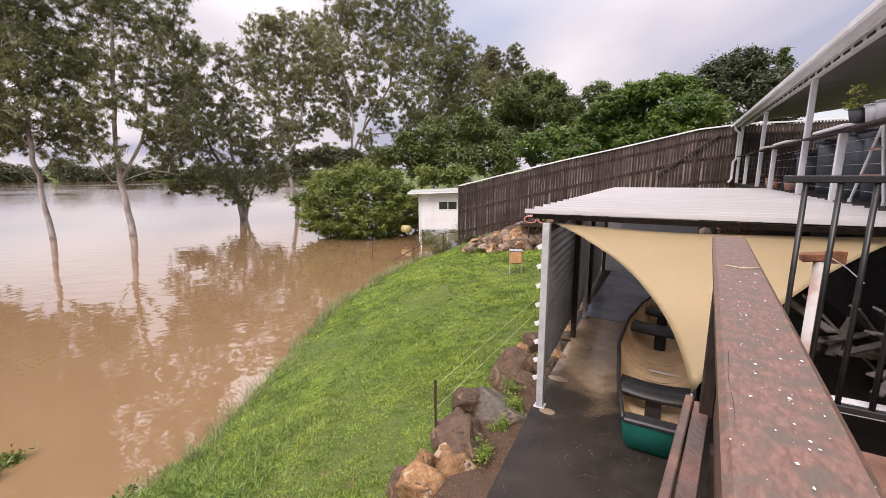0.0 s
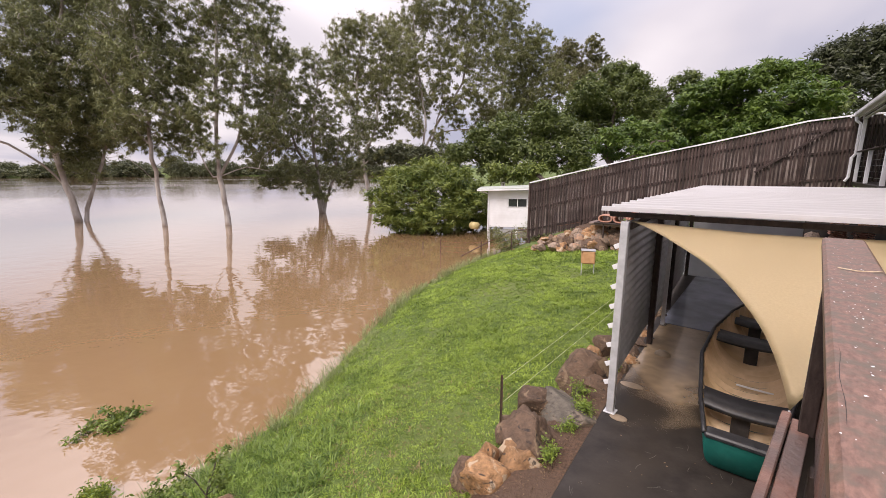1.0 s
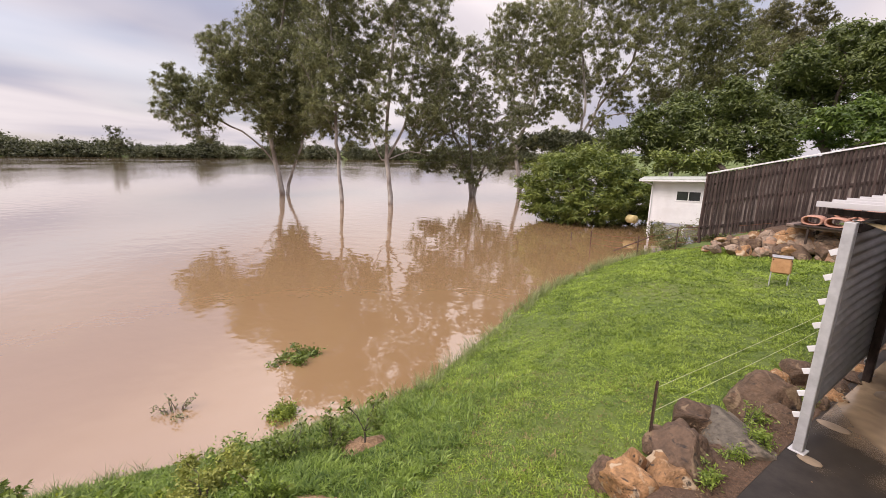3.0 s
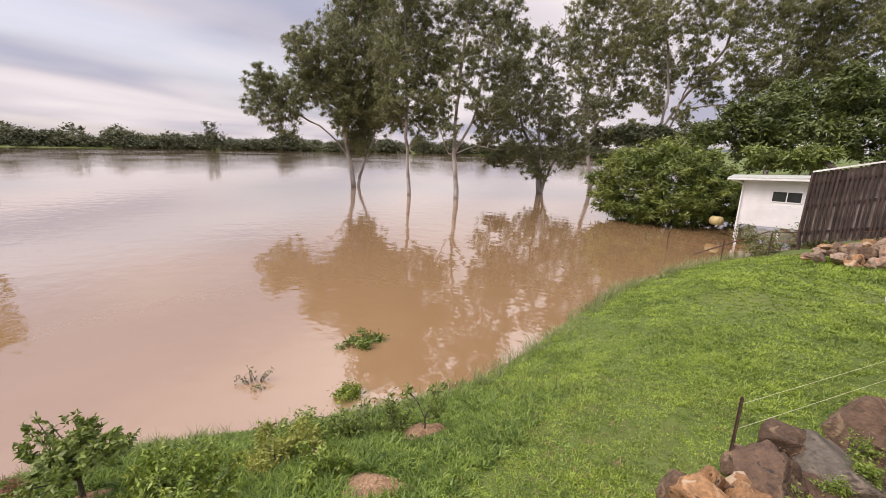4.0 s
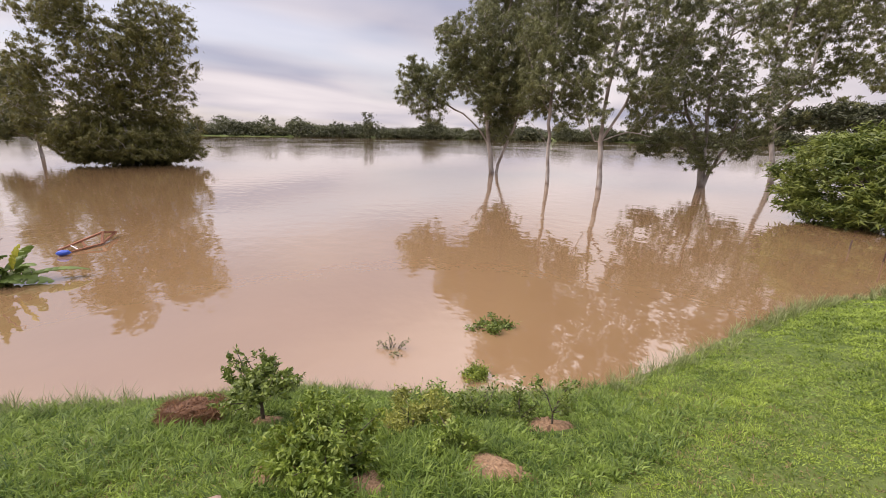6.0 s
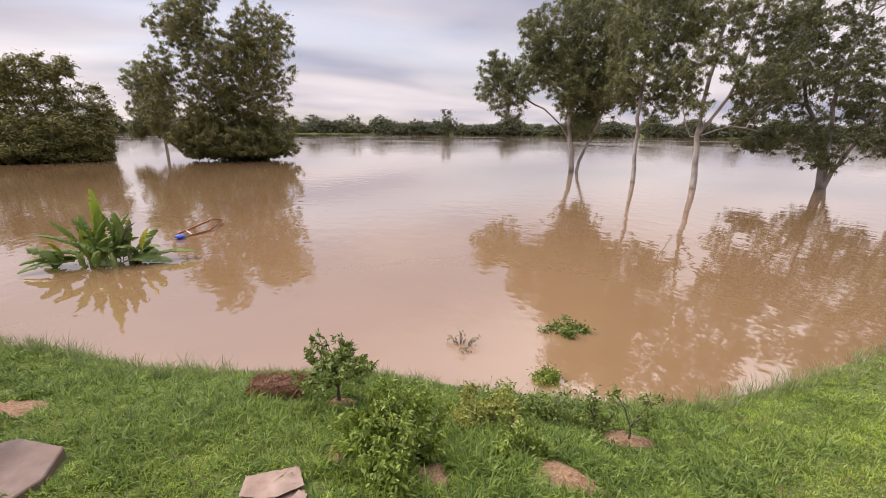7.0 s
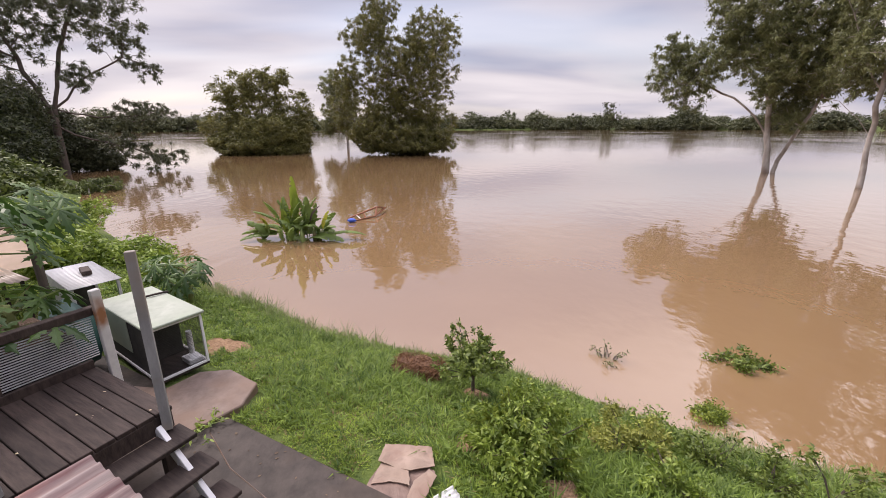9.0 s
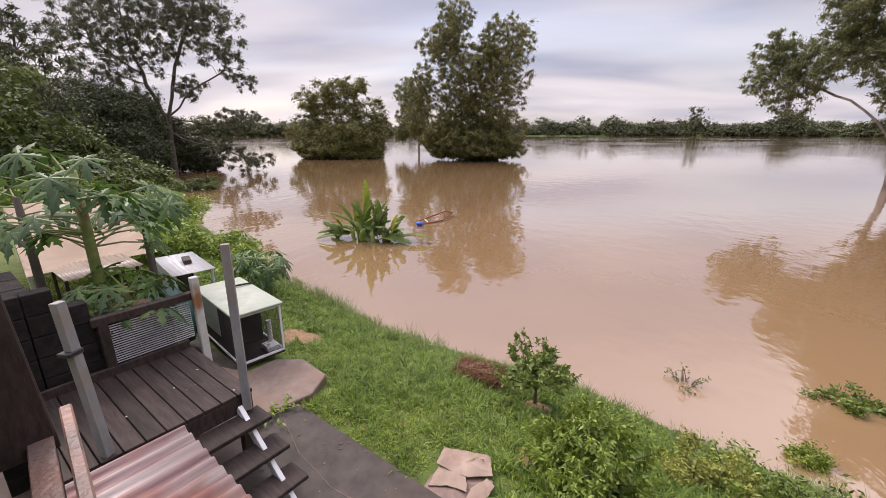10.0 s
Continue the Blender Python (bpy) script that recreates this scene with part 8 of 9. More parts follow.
canopy_tree("gum_tree", -22.1, 29.6, 0.00, [[(0.0, 0.0, -0.1), (-0.1, -0.0, 1.8), (-0.2, -0.2, 3.8), (-0.1, -0.1, 8.0), (0.3, 0.2, 13.3), (0.7, 0.5, 19.0)], [(-0.2, -0.2, 3.8), (1.1, 0.8, 6.6), (1.6, 1.1, 10.3), (2.4, 1.6, 14.3)], [(-0.2, -0.1, 3.3), (-0.9, -0.7, 4.5), (-1.2, -0.9, 6.1)], [(-0.1, -0.1, 4.0), (1.4, 1.0, 4.5), (2.7, 1.8, 4.3)]],
            [(-0.9, 0.7, 15.2, 1.6, 1.6), (1.2, 0.9, 15.8, 1.8, 1.8), (3.2, 1.8, 14.7, 1.6, 1.6), (3.7, 2.8, 13.4, 1.0, 1.0), (0.1, -0.2, 12.5, 1.4, 1.4), (2.8, 0.6, 12.7, 1.6, 1.6), (0.9, -0.1, 10.3, 1.4, 1.4), (2.1, 2.6, 10.7, 1.4, 1.4), (0.3, -1.6, 9.2, 1.0, 1.0), (2.1, -0.3, 8.1, 1.0, 1.0), (3.0, 2.5, 8.9, 1.1, 1.1), (-0.6, -1.3, 7.0, 0.8, 0.8), (1.8, 1.4, 6.6, 0.8, 0.8), (2.0, 1.3, 18.1, 1.9, 1.9), (0.5, -0.2, 18.1, 1.8, 1.8), (2.4, 3.5, 18.4, 1.5, 1.5), (1.9, 0.1, 20.0, 1.8, 1.8), (-0.6, -1.8, 8.3, 0.9, 0.9), (0.2, -1.4, 6.1, 0.8, 0.8), (2.8, 0.8, 7.6, 1.1, 1.1), (2.8, 3.5, 7.3, 0.9, 0.9), (1.9, 2.6, 5.4, 0.7, 0.5), (-2.2, -0.5, 5.7, 0.6, 0.6), (-1.9, -0.2, 11.8, 1.1, 1.1), (4.5, 1.7, 11.3, 0.9, 0.9)],
            "tall river gum with a pale trunk standing in flood water", r=0.23, leaf=0.31, fill=0.78)
canopy_tree("gum_tree", -18.7, 39.7, 0.00, [[(0.0, 0.0, -0.1), (-0.3, -0.1, 3.2), (-0.6, -0.3, 7.8), (0.2, 0.1, 13.2), (1.1, 0.5, 17.3)], [(-0.0, -0.0, 0.1), (-0.9, -0.4, 3.8), (-2.1, -1.1, 7.2), (-2.9, -1.5, 10.5)], [(-0.2, -0.1, 0.2), (1.3, 0.6, 3.8), (1.8, 0.8, 7.8)]],
            [(-3.1, -2.0, 10.7, 1.6, 1.6), (-2.2, -2.5, 8.5, 1.8, 1.8), (-0.9, 0.1, 12.0, 1.6, 1.6), (-0.5, -1.2, 7.5, 2.0, 2.0), (-3.1, -2.3, 6.4, 1.5, 1.5), (0.4, 1.3, 5.5, 1.8, 1.8), (-1.5, -1.6, 4.2, 1.4, 1.4), (-3.6, -2.2, 3.6, 1.2, 0.9), (-4.9, -2.4, 3.2, 0.9, 0.6), (2.3, -0.7, 3.6, 1.3, 0.9), (0.3, -1.8, 2.2, 1.3, 0.7), (3.2, 0.2, 6.4, 1.3, 1.3), (-3.7, -0.7, 13.1, 1.3, 1.3), (-0.9, 0.1, 14.4, 1.5, 1.5), (1.4, -0.5, 9.7, 1.3, 1.3), (-1.8, -1.7, 14.7, 0.9, 0.9), (2.3, -0.4, 13.6, 1.4, 1.4), (-3.9, -3.0, 8.0, 1.3, 1.3), (-5.6, -2.5, 5.5, 1.1, 1.1), (-4.0, -1.0, 3.6, 1.0, 0.7), (-1.5, 0.9, 9.7, 1.5, 1.5), (0.6, 1.9, 7.4, 1.4, 1.4), (3.7, -0.2, 4.5, 1.1, 0.8), (3.8, 2.0, 8.8, 1.3, 1.3), (-2.6, -0.6, 11.4, 1.3, 1.3), (-0.4, -0.2, 3.6, 1.2, 0.7)],
            "low-crowned river gum with boughs trailing in flood water", r=0.19, leaf=0.36, fill=0.70)
canopy_tree("gum_tree", -16.7, 49.2, 0.00, [[(0.0, 0.0, -0.1), (-0.7, -0.2, 3.8), (-1.5, -0.5, 7.8), (-1.2, -0.4, 14.2), (-0.4, -0.1, 20.3)], [(-0.9, -0.3, 5.1), (0.9, 0.3, 9.8), (1.6, 0.5, 16.0), (1.4, 0.5, 20.3)]],
            [(-2.0, -0.9, 18.9, 2.0, 2.0), (1.0, -1.6, 19.6, 1.7, 1.7), (-1.1, 0.5, 16.0, 1.8, 1.8), (1.4, 2.1, 17.5, 1.8, 1.8), (-3.4, 0.7, 14.9, 1.5, 1.5), (0.2, 1.1, 12.8, 1.5, 1.5), (2.0, 2.6, 14.3, 1.8, 1.8), (3.6, -0.9, 18.4, 1.7, 1.7), (-1.3, -1.3, 20.0, 1.0, 1.0), (1.4, 2.4, 9.6, 1.2, 1.2), (3.6, 2.2, 6.8, 1.6, 1.0), (1.5, 0.1, 6.1, 1.0, 0.7), (-1.6, -1.9, 11.9, 1.5, 1.5), (-0.1, -0.1, 9.5, 1.4, 1.4), (1.6, -1.2, 15.0, 1.6, 1.6), (-2.0, 1.1, 8.0, 1.3, 1.3), (2.4, 2.3, 11.1, 1.4, 1.4), (-3.4, -1.1, 17.2, 1.3, 1.3)],
            "tall river gum with a pale trunk standing in flood water", r=0.28, leaf=0.40, leaves_of=M_EUC2, fill=0.73)
canopy_tree("gum_tree", -12.9, 60.5, 0.00, [[(0.0, 0.0, 0.1), (0.1, 0.0, 5.4), (0.9, 0.2, 11.5), (-0.3, -0.1, 18.9), (-0.7, -0.2, 25.9)], [(0.0, 0.0, 0.1), (-1.0, -0.2, 4.5), (-4.0, -1.0, 9.3), (-4.9, -1.2, 13.1)], [(0.1, 0.0, 3.0), (1.8, 0.4, 8.5), (3.3, 0.6, 14.4), (2.7, 0.5, 23.6)], [(0.4, 0.1, 6.9), (2.4, 0.5, 10.7), (6.1, 1.0, 16.5), (7.1, 1.1, 21.9)]],
            [(-3.4, 1.9, 23.9, 2.5, 2.5), (0.8, 0.9, 24.7, 2.8, 2.8), (5.3, 2.8, 24.1, 2.8, 2.8), (8.6, -0.0, 23.6, 2.4, 2.4), (0.0, -1.9, 19.0, 2.0, 2.0), (3.5, 0.3, 20.0, 2.4, 2.4), (7.4, -1.1, 18.6, 2.3, 2.3), (10.8, 0.6, 19.5, 2.3, 2.3), (-1.6, 2.5, 16.3, 1.8, 1.8), (3.0, -0.5, 15.5, 1.9, 1.9), (7.0, -1.9, 14.3, 1.6, 1.6), (10.5, -1.4, 14.9, 1.9, 1.9), (-1.1, -2.3, 11.7, 1.3, 1.3), (9.0, 2.9, 12.7, 1.5, 1.5), (1.0, -0.6, 27.7, 2.7, 2.7), (5.4, -0.4, 27.9, 2.6, 2.6), (9.7, -1.2, 27.1, 2.5, 2.5), (5.0, 3.8, 11.6, 1.0, 1.0), (-2.3, -1.8, 17.9, 1.9, 1.9), (0.1, 2.5, 14.0, 1.6, 1.6), (4.5, 1.2, 12.9, 1.5, 1.5), (11.3, 3.6, 12.1, 1.7, 1.7), (-0.5, 2.0, 10.4, 1.3, 1.3), (7.7, 1.2, 10.1, 1.3, 1.3), (2.8, 0.0, 9.3, 1.1, 1.1)],
            "tall many-stemmed gum with pale trunks on the bank", r=0.34, leaf=0.43, leaves_of=M_EUC2, fill=0.73)
canopy_tree("gum_tree", -0.8, 69.9, 1.05, [[(0.0, 0.0, 2.0), (-0.3, -0.0, 8.6), (-0.6, -0.0, 15.8), (0.3, 0.0, 21.8)], [(-0.2, -0.0, 5.3), (2.1, -0.0, 11.8), (4.0, -0.1, 20.6), (4.6, -0.1, 24.1)]],
            [(1.2, -0.3, 18.0, 2.3, 2.3), (-0.2, -1.2, 23.7, 2.5, 2.5), (2.6, -1.8, 20.6, 2.4, 2.4), (4.4, -1.9, 22.5, 2.0, 2.0), (0.5, -1.3, 27.4, 2.1, 2.1), (4.9, 0.6, 18.7, 2.6, 2.6), (3.6, -1.5, 14.5, 2.6, 2.6), (7.8, -2.2, 17.1, 2.1, 2.1), (1.6, -0.0, 13.2, 2.3, 2.3), (6.7, -1.3, 13.7, 2.3, 2.3), (-0.9, 2.0, 11.2, 2.2, 2.2)],
            "grey-green gum with an airy crown behind the bank trees", r=0.34, leaf=0.47, leaves_of=M_EUC2, fill=0.83)
canopy_tree("gum_tree", 11.0, 75.0, 2.80, [[(0.0, 0.0, 0.4), (-1.4, 0.2, 8.7), (-3.4, 0.4, 16.0), (-4.6, 0.5, 20.0)], [(-1.0, 0.1, 7.0), (0.1, -0.0, 15.6), (0.7, -0.1, 21.5)]],
            [(-1.5, -1.3, 20.4, 1.7, 1.7), (2.3, -0.3, 21.4, 1.3, 1.3), (1.4, 0.9, 18.5, 1.9, 1.9), (-0.8, -0.3, 16.6, 2.3, 2.3), (3.8, 1.3, 19.5, 1.0, 1.0), (-3.5, 0.3, 19.4, 1.8, 1.8), (0.7, -1.2, 14.1, 2.6, 2.6), (3.6, -1.0, 15.6, 2.2, 2.2)],
            "bronze-tinged gum with a ragged top behind the bank", r=0.34, leaf=0.52, leaves_of=M_EUCBROWN, fill=0.83)
canopy_tree("bank_tree", 0.6, 31.2, 0.00, [[(0.0, 0.0, -0.2), (1.6, -0.6, 2.0), (3.4, -1.2, 3.6)]],
            [(0.3, -0.2, 4.1, 0.8, 0.6), (1.4, 0.1, 4.2, 0.7, 0.6), (-0.7, 0.4, 4.0, 0.6, 0.4), (-1.8, -0.7, 4.3, 0.6, 0.5)],
            "bright green leafy small tree behind the shed", r=0.2, leaf=0.32, leaves_of=M_MANGO, fill=1.6, dark=True)
canopy_tree("bank_tree", 2.0, 35.8, 0.10, [[(0.0, 0.0, 2.5), (-0.2, 0.0, 4.9), (-0.3, 0.0, 8.1)], [(-0.1, 0.0, 4.4), (1.5, -0.1, 7.1)]],
            [(-6.0, -1.9, 5.5, 1.0, 0.8), (-4.4, -0.3, 5.9, 1.2, 1.2), (-2.5, -0.9, 6.5, 1.4, 1.4), (-0.6, 1.7, 7.1, 1.5, 1.5), (1.2, 1.3, 7.4, 1.5, 1.5), (2.9, -0.2, 6.8, 1.4, 1.4), (-0.3, -1.8, 5.1, 1.4, 1.4), (-3.0, -0.9, 4.7, 1.3, 1.3), (2.4, -1.2, 5.1, 1.4, 1.4), (3.7, -1.5, 5.4, 1.0, 1.0), (-4.4, -1.0, 7.2, 0.7, 0.7), (-2.1, 1.6, 8.0, 1.0, 1.0), (0.5, -1.4, 8.3, 0.9, 0.9)],
            "dense dark green tree on the bank behind the shed", r=0.25, leaf=0.36, leaves_of=M_DARKLEAF, fill=1.5, dark=True)
canopy_tree("bank_tree", 9.8, 42.7, 1.77, [[(0.0, 0.0, 2.4), (-0.2, 0.0, 5.1), (0.1, -0.0, 9.4)], [(-0.2, 0.0, 4.2), (-1.9, 0.4, 8.3)]],
            [(-2.9, -1.6, 9.5, 1.3, 1.3), (0.2, 1.3, 11.0, 1.4, 1.4), (1.4, -0.5, 11.0, 0.9, 0.9), (-0.6, 1.8, 9.1, 1.7, 1.7), (1.3, -1.1, 8.9, 1.6, 1.6), (3.7, 0.3, 8.3, 1.6, 1.6), (-3.4, 0.9, 8.0, 1.2, 1.2), (-1.2, 1.1, 7.1, 1.7, 1.7), (3.6, -0.4, 6.6, 1.8, 1.8), (5.4, -2.0, 9.8, 1.0, 1.0), (5.9, -4.0, 7.6, 1.4, 1.4)],
            "tall dark leafy tree on the bank", r=0.28, leaf=0.38, leaves_of=M_DARKLEAF, fill=1.5, dark=True)
canopy_tree("poinciana_tree", 7.6, 26.4, 1.60, [[(0.0, 0.0, -0.2), (-0.8, 0.4, 2.0), (-1.8, 0.8, 3.6)]],
            [(-1.9, -0.8, 4.6, 0.8, 0.5), (-0.3, 0.5, 5.1, 1.0, 0.6), (0.9, 0.2, 4.8, 0.9, 0.5), (-0.9, 0.7, 3.9, 0.8, 0.5), (0.3, -1.0, 3.8, 0.8, 0.5), (1.5, -0.7, 4.3, 0.6, 0.4), (-2.0, 0.7, 4.0, 0.5, 0.3)],
            "spreading feathery tree with bright green fronds behind the fence", r=0.25, leaf=0.30, leaves_of=M_FEATHER, fill=1.6, dark=True, layered=0.6)
canopy_tree("bank_tree", 27.7, 36.7, 3.60, [[(0.0, 0.0, 0.8), (-0.3, 0.2, 4.7), (-0.8, 0.6, 8.1)]],
            [(-1.6, 2.6, 8.5, 1.9, 1.9), (-1.7, -0.1, 9.2, 1.5, 1.5), (0.6, 1.3, 8.3, 1.8, 1.8), (-2.7, 2.5, 9.0, 1.2, 1.2), (-1.8, -0.3, 6.9, 1.7, 1.7), (0.1, -1.3, 7.2, 1.4, 1.4), (1.7, -0.8, 6.0, 1.4, 1.4)],
            "large dull green tree behind the house fence", r=0.35, leaf=0.42, leaves_of=M_DULL, fill=1.5, dark=True)
canopy_tree("poinciana_tree", 13.7, 30.0, 2.27, [[(0.0, 0.0, 1.2), (-0.1, 0.1, 3.4), (0.1, -0.0, 5.3)], [(-0.0, 0.0, 2.6), (2.0, -1.0, 4.8)]],
            [(-1.9, 0.2, 6.8, 1.0, 0.6), (-0.6, 0.2, 7.4, 1.2, 0.7), (0.3, -1.2, 7.5, 1.2, 0.6), (1.7, -1.5, 7.8, 1.1, 0.6), (2.9, -2.0, 7.5, 1.0, 0.6), (3.1, -3.7, 6.1, 0.7, 0.6), (-0.8, 0.7, 5.5, 1.4, 0.8), (0.8, 0.1, 6.1, 1.5, 0.9), (1.2, -3.3, 5.9, 1.4, 0.8), (3.7, -1.5, 5.9, 1.1, 0.7), (-2.3, 1.4, 5.6, 1.1, 0.7), (0.1, -0.6, 4.3, 1.4, 0.8), (0.8, -3.2, 4.7, 1.3, 0.7)],
            "broad spreading tree with bright green feathery fronds behind the fence", r=0.25, leaf=0.34, leaves_of=M_FEATHER, fill=1.5, dark=True, layered=0.6)
canopy_tree("bank_tree", 13.0, 33.0, 2.50, [[(0.0, 0.0, -0.4), (0.1, 0.2, 2.0), (0.6, -0.4, 3.8)], [(0.0, 0.1, 1.2), (-1.8, 0.8, 3.2)]],
            [(-1.6, -0.6, 4.7, 1.1, 1.1), (-0.1, -1.4, 4.6, 1.3, 1.3), (1.9, -1.6, 4.9, 1.3, 1.3), (3.3, -2.9, 5.1, 1.2, 1.2), (4.6, -3.8, 5.3, 1.1, 1.1), (6.0, -3.9, 5.4, 1.0, 1.0), (-2.5, 1.2, 3.9, 1.2, 1.2), (-0.4, 0.2, 3.4, 1.2, 1.2), (1.5, -0.6, 3.5, 1.1, 1.1), (2.9, -2.6, 3.9, 1.0, 1.0)],
            "dark understorey tree behind the slat fence", r=0.25, leaf=0.34, leaves_of=M_DARKLEAF, fill=1.5, dark=True)
canopy_tree("thicket", -8.5, 52.0, 0.00, [[(0.0, 0.0, -0.2), (0.3, 0.2, 1.5), (0.8, 0.2, 3.5)], [(0.2, 0.0, 0.4), (-3.0, 0.2, 3.0)]],
            [(-7.8, -2.1, 6.1, 1.5, 1.0), (-5.0, -1.8, 6.1, 1.8, 1.1), (-2.3, -1.4, 6.1, 1.8, 1.1), (0.8, -1.0, 6.1, 1.8, 1.2)],
            "low dark scrub under the tall gums", r=0.16, leaf=0.4, leaves_of=M_RIVERLEAF, fill=1.0, dark=True)
canopy_tree("pine_tree", 39.7, 47.5, 4.09, [[(0.0, 0.0, 0.4), (-0.5, 0.4, 6.5), (-1.1, 0.9, 12.7)]],
            [(-1.1, 0.9, 13.0, 0.35, 0.7), (-1.0, 0.9, 12.1, 0.6, 0.7), (-1.2, 0.8, 11.1, 0.75, 0.8), (-0.9, 0.9, 10.1, 0.9, 0.8), (-0.8, 0.8, 8.8, 1.1, 1.0)],
            "dark narrow conifer behind the trees", r=0.25, leaf=0.4, leaves_of=M_DARKLEAF, fill=2.0, dark=True)
canopy_tree("island_tree", -63.3, -4.3, 0.00, [[(0.0, 0.0, 0.3), (-0.0, 0.2, 5.1), (-0.1, 1.3, 9.0), (-0.1, 2.8, 14.2), (-0.1, 5.0, 17.0)], [(-0.0, 0.1, 3.5), (0.1, -1.5, 10.5), (0.2, -2.4, 18.5)], [(-0.0, 0.3, 5.1), (-0.1, 3.0, 6.7), (-0.1, 4.6, 7.4)]],
            [(-1.1, -2.5, 19.4, 2.5, 2.0), (0.9, -4.3, 14.9, 3.0, 2.9), (1.7, -0.1, 12.0, 3.6, 3.0), (-0.9, 5.1, 16.5, 3.4, 2.6), (0.6, 4.4, 12.5, 3.7, 2.9), (0.4, 3.4, 8.6, 3.8, 2.9), (0.3, -3.1, 8.3, 3.3, 2.9), (1.6, -3.9, 4.0, 3.3, 2.2), (-1.7, 4.3, 4.4, 3.5, 2.6), (1.1, 6.0, 2.1, 2.2, 1.2), (-0.2, -1.4, 1.6, 3.0, 0.9), (1.1, -2.7, 16.2, 2.5, 2.2), (0.8, 2.0, 14.8, 1.8, 1.8), (-0.6, 0.5, 6.7, 2.9, 2.2), (1.8, 1.6, 1.6, 3.3, 0.7), (1.1, -3.4, 1.4, 2.2, 0.7), (1.1, 4.0, 1.3, 2.2, 0.6), (0.4, -5.2, 2.7, 1.8, 1.1), (0.6, -0.2, 3.1, 4.4, 1.7), (0.4, 3.3, 2.7, 3.6, 1.5), (-1.5, -3.6, 2.7, 3.3, 1.4), (0.4, -1.4, 0.9, 2.2, 0.7), (-1.5, 1.4, 0.8, 2.9, 0.7), (1.0, 4.4, 1.0, 1.9, 0.6), (-0.4, -4.1, 0.9, 1.6, 0.5), (0.8, -8.1, 6.3, 2.0, 2.2), (2.0, -6.9, 10.4, 1.9, 2.2)],
            "big leafy gum standing in the flood", r=0.4, leaf=0.5, fill=0.62, leaves_of=M_OLIVE)
canopy_tree("island_tree", -83.0, -15.7, 0.00, [[(0.0, 0.0, 1.4), (0.1, -0.4, 5.5), (0.3, -1.3, 10.7)]],
            [(1.2, -1.4, 11.1, 2.5, 2.3), (0.1, -1.8, 6.3, 2.5, 2.5), (-1.1, 0.3, 8.7, 1.9, 2.3), (-0.1, -3.4, 3.9, 1.6, 1.4), (-0.6, 0.8, 4.4, 2.1, 1.9)],
            "smaller sparse gum standing in the flood", r=0.25, leaf=0.5)
canopy_tree("island_tree", -68.1, -24.9, 0.00, [[(0.0, 0.0, 0.1), (0.0, -0.0, 2.6), (0.4, -1.0, 7.0)], [(0.0, -0.0, 1.2), (-1.1, 3.2, 5.3)]],
            [(0.4, -4.7, 9.0, 3.0, 2.6), (0.3, 1.6, 10.8, 2.0, 1.5), (-1.6, -2.5, 7.0, 4.7, 3.0), (-2.6, 3.4, 7.4, 2.5, 2.4), (1.2, -6.6, 4.5, 3.1, 2.2), (1.9, 1.1, 3.6, 4.8, 1.9), (-0.9, 4.8, 5.0, 1.8, 2.1), (0.8, -0.6, 9.6, 3.0, 2.1), (1.5, -3.8, 2.2, 3.4, 1.2), (-2.3, 3.1, 2.6, 2.5, 1.3), (3.0, -1.4, 1.4, 3.9, 0.8), (0.3, 2.4, 1.3, 3.4, 0.8), (1.7, -6.2, 1.9, 2.2, 0.9), (1.0, -1.2, 1.9, 5.1, 1.4), (0.3, 3.4, 1.7, 2.9, 1.1), (2.3, -4.5, 1.9, 3.6, 1.2), (2.0, -2.8, 0.7, 4.3, 0.7), (1.7, 1.9, 0.7, 3.8, 0.7), (-2.0, 3.6, 0.7, 1.7, 0.7)],
            "broad dense olive-green tree standing in the flood", r=0.35, leaf=0.5, fill=0.7, dark=True, leaves_of=M_OLIVE)
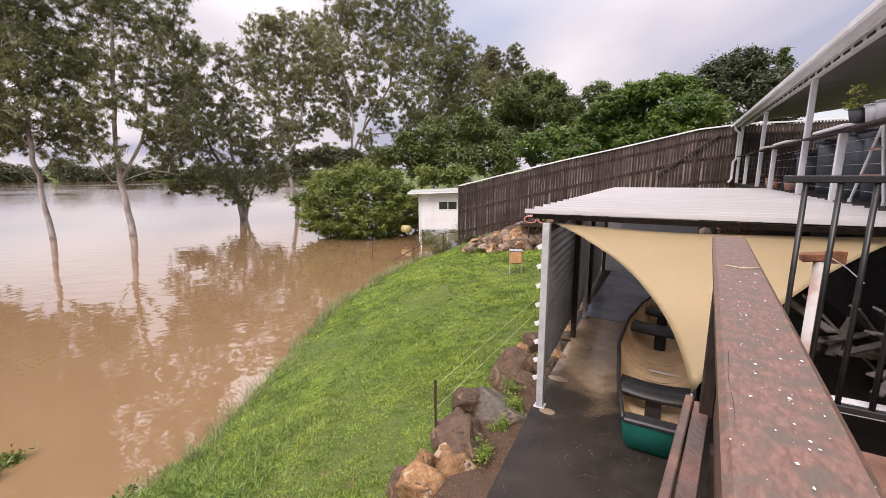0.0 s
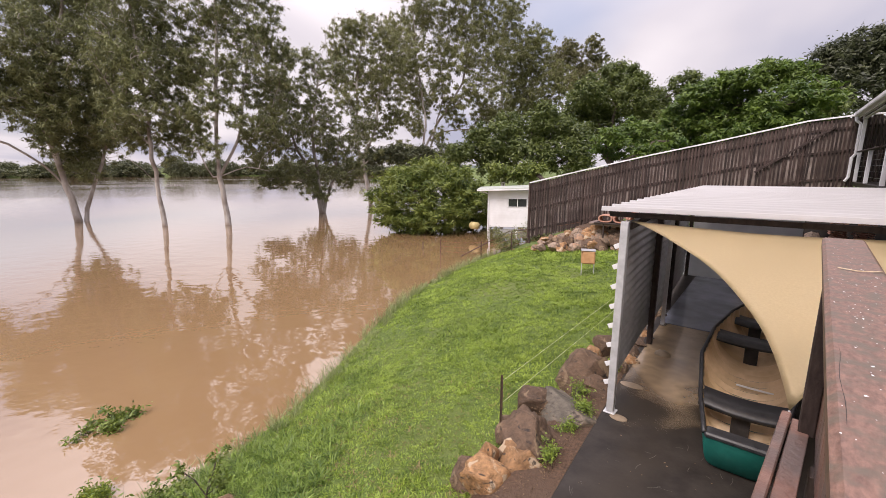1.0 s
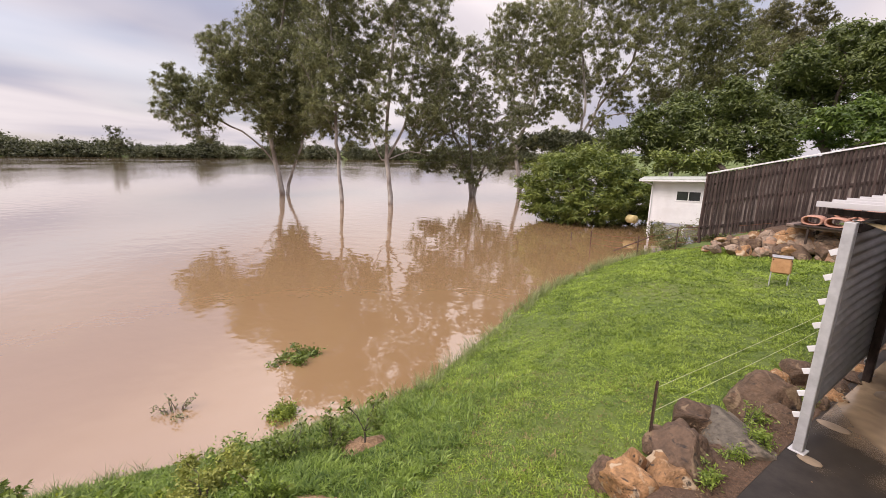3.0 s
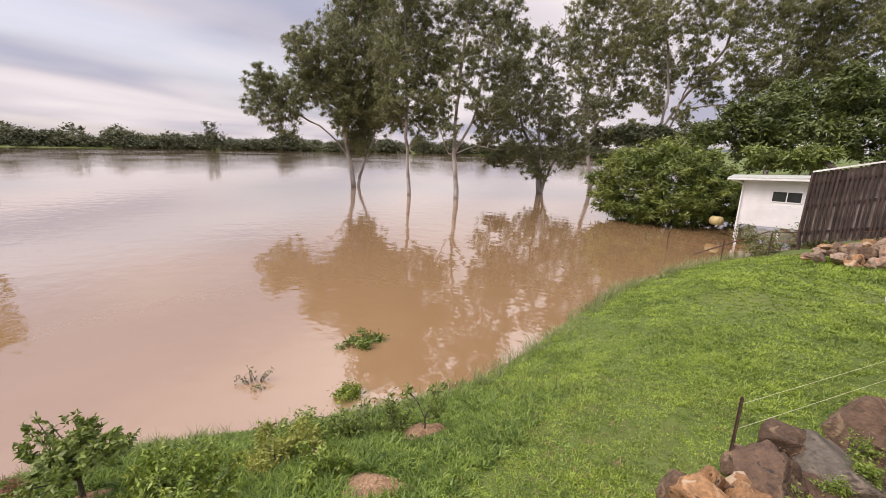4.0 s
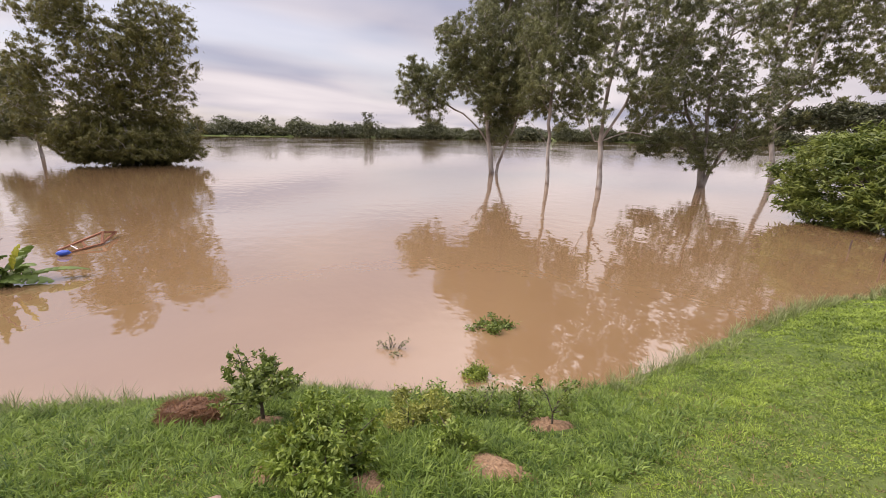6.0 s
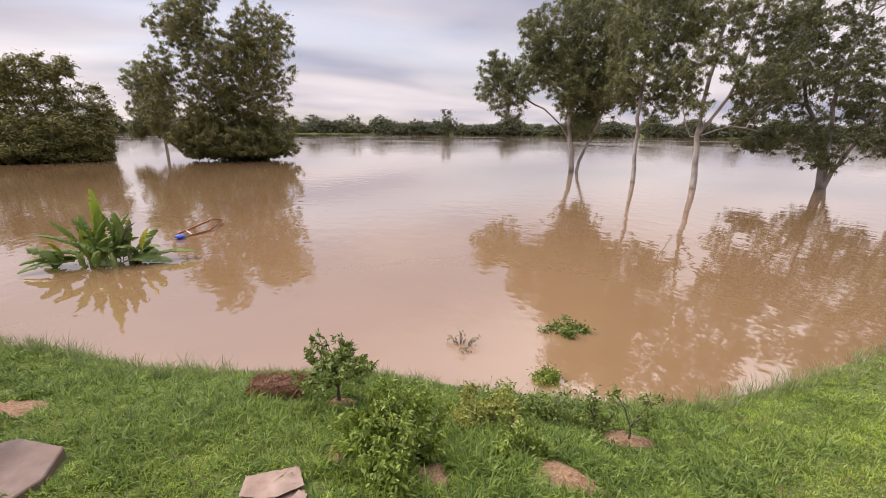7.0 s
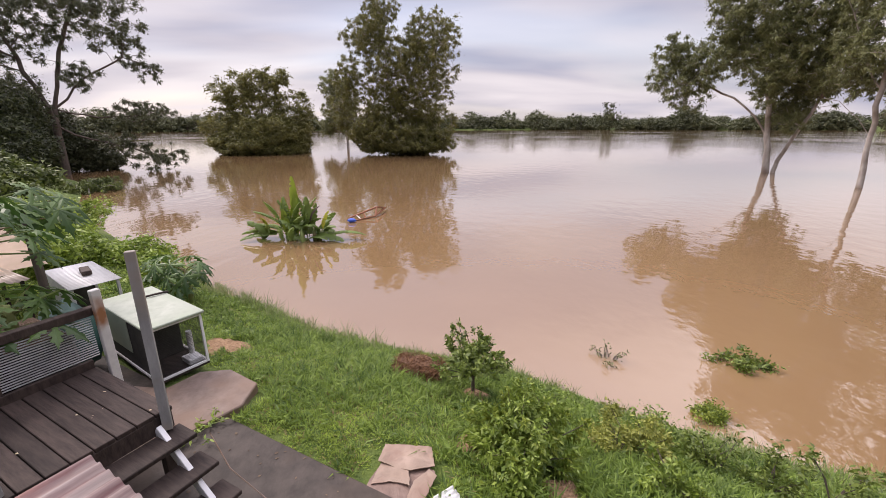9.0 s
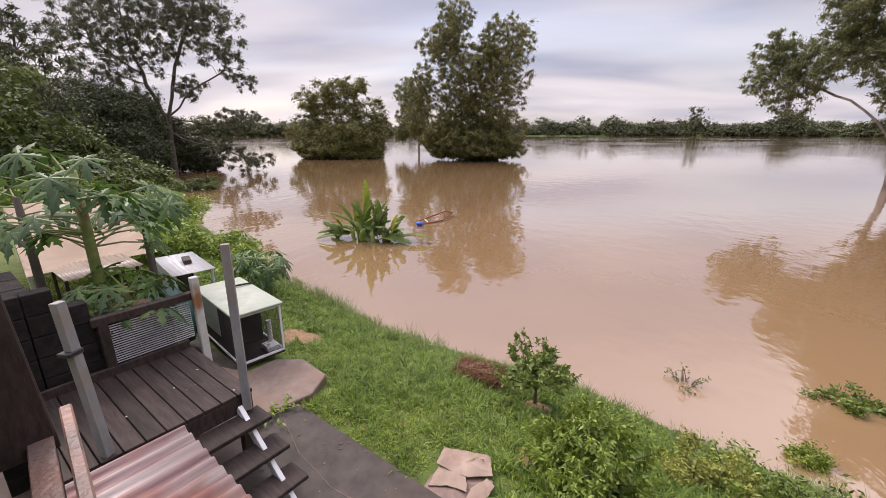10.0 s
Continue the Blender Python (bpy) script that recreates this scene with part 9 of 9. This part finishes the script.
canopy_tree("river_tree", -37.8, -32.0, 0.00, [[(0.0, 0.0, -0.2), (-0.2, 0.2, 3.3), (-0.1, 0.2, 5.1), (0.6, -0.6, 8.3), (1.1, -1.3, 12.0), (1.2, -1.3, 15.1)], [(-0.2, 0.2, 4.6), (-1.0, 1.2, 10.0), (-2.1, 2.6, 14.0), (-2.7, 3.5, 16.9)], [(-0.5, 0.5, 5.6), (-1.7, 2.1, 8.0), (-3.5, 4.7, 10.0), (-4.6, 6.4, 9.3)], [(-0.3, 0.4, 5.4), (-2.0, 2.5, 4.9), (-3.8, 5.1, 5.1)], [(-0.2, 0.3, 3.8), (-2.1, 2.7, 2.7), (-4.1, 5.6, 1.4)], [(0.6, -0.7, 8.8), (2.2, -2.4, 11.0), (3.6, -3.8, 12.5)]],
            [(-2.1, 3.0, 13.3, 3.4, 2.4), (-4.0, 4.6, 11.6, 2.2, 1.7), (-4.8, 5.6, 9.0, 1.4, 0.8), (-0.4, 2.8, 14.7, 3.0, 1.9), (-0.4, -1.9, 13.6, 3.4, 2.5), (3.6, -2.7, 12.4, 3.1, 1.9), (-1.0, 2.2, 8.2, 1.7, 1.2), (-3.5, 5.4, 5.3, 2.5, 0.9), (-4.1, 5.5, 1.4, 2.4, 1.2), (-2.8, 3.8, 2.9, 1.6, 0.9), (2.6, -2.5, 6.7, 3.3, 2.6), (3.5, -1.8, 9.2, 2.9, 2.6), (-3.8, 3.7, 15.3, 2.6, 1.9), (-1.6, 0.5, 17.2, 4.1, 2.1), (0.8, -2.7, 15.3, 2.9, 2.2), (-0.2, -0.1, 11.3, 2.1, 1.8)],
            "open-crowned dark-trunked gum at the water's edge", r=0.34, leaf=0.36, bark=M_BARKD, fill=0.30, leaves_of=M_RIVERLEAF)
canopy_tree("bank_tree", -30.4, -33.8, 1.48, [[(0.0, 0.0, -0.8), (-0.3, 0.2, 1.0), (-0.3, 0.3, 3.2)], [(-0.1, 0.1, 0.1), (-2.0, 1.9, 1.9)]],
            [(1.1, 0.9, 3.1, 4.2, 3.1), (0.3, 2.7, 1.4, 3.7, 2.0), (-3.3, 1.9, 2.4, 2.5, 2.3), (0.1, -2.3, 1.6, 3.6, 2.5), (1.1, -2.1, 3.7, 2.9, 2.6), (-3.2, 0.8, 3.5, 3.0, 2.3), (0.3, 0.7, 0.4, 4.8, 1.2), (-2.2, 3.0, 1.0, 2.3, 1.3)],
            "dark dense thicket tree on the flooded bank", r=0.25, leaf=0.30, slim=0.16, leaves_of=M_THICKET, fill=1.2, dark=True)
canopy_tree("bank_tree", -41.0, -35.0, 0.00, [[(0.0, 0.0, -0.3), (1.0, -1.2, 1.8), (2.0, -2.4, 4.5)], [(0.3, -0.4, 0.6), (-0.6, 0.8, 2.2)], [(1.4, -1.7, 2.4), (3.6, -4.3, 5.4)]],
            [(3.8, -4.6, 6.5, 2.6, 2.2), (4.3, -4.2, 3, 3, 2.4), (1.5, -2.6, 5.5, 2.4, 2.0), (2.2, -2.1, 2.2, 2.8, 2.0), (-0.3, -0.3, 4.0, 2.2, 1.8), (-0.0, 0.0, 1.5, 2.6, 1.4), (-1.9, 1.8, 2.2, 1.8, 1.2), (-2.0, 2.5, 0.9, 1.8, 0.8), (0.8, -1.3, 6.6, 1.5, 1.2), (3.3, -3.1, 0.8, 2.6, 0.9)],
            "dark drooping thicket behind the gum at the water", r=0.25, leaf=0.34, slim=0.16, leaves_of=M_DULL, bark=M_BARKD, fill=1.0, dark=True)
canopy_tree("bank_tree", -18.3, -24.4, 1.58, [[(0.0, 0.0, -0.1), (-0.5, 0.4, 2.9), (-1.0, 0.8, 6.3)]],
            [(-1.7, -0.0, 6.6, 1.8, 1.3), (-2.0, 0.8, 5.6, 1.3, 1.1), (-1.1, -0.0, 3.6, 1.8, 1.5), (-0.3, 0.8, 5.2, 1.5, 1.5), (-1.4, 0.5, 7.6, 1.1, 0.8), (-0.5, 1.2, 2.4, 1.9, 1.5), (0.7, 0.5, 3.1, 2.1, 3.1)],
            "tall thin dark tree beside the yard", r=0.18, leaf=0.36, leaves_of=M_RIVERLEAF, bark=M_BARKD, fill=0.28)
canopy_tree("fallen_branch", -28.9, -22.3, 0.00, [[(0.0, 0.0, -0.0), (0.7, -0.8, 0.3), (1.6, -1.9, 0.1)]],
            [(0.7, -0.1, 0.3, 1.5, 0.4), (1.7, -0.9, 0.1, 1.5, 0.4), (2.2, -2.3, -0.0, 1.5, 0.4), (-0.1, 0.5, 0.5, 0.6, 0.4)],
            "leafy fallen branch lying in the flood water", r=0.08, leaf=0.34, leaves_of=M_DARKLEAF)
canopy_tree("thicket", -16.9, -21.7, 1.48, [[(0.0, 0.0, -0.2), (-0.2, 0.1, 1.0), (-0.5, 0.4, 2.0)], [(-1.4, 1.2, -0.2), (-1.5, 1.3, 0.9)]],
            [(-0.9, -1.3, 1.3, 2.7, 1.8), (-1.8, -0.2, 0.9, 2.5, 1.4), (-2.5, 1.1, 0.5, 2.0, 0.9), (1.0, 0.1, 2.3, 2.8, 2.8), (-3.3, 2.1, 0.2, 1.6, 0.5), (0.3, 1.1, 0.3, 3.0, 0.9), (-0.9, 2.0, 0.1, 2.5, 0.6), (1.2, 0.3, 0.4, 2.3, 1.4)],
            "dark dense growth on the flooded bank", r=0.14, leaf=0.26, slim=0.2, leaves_of=M_DARKLEAF, fill=1.0, dark=True)
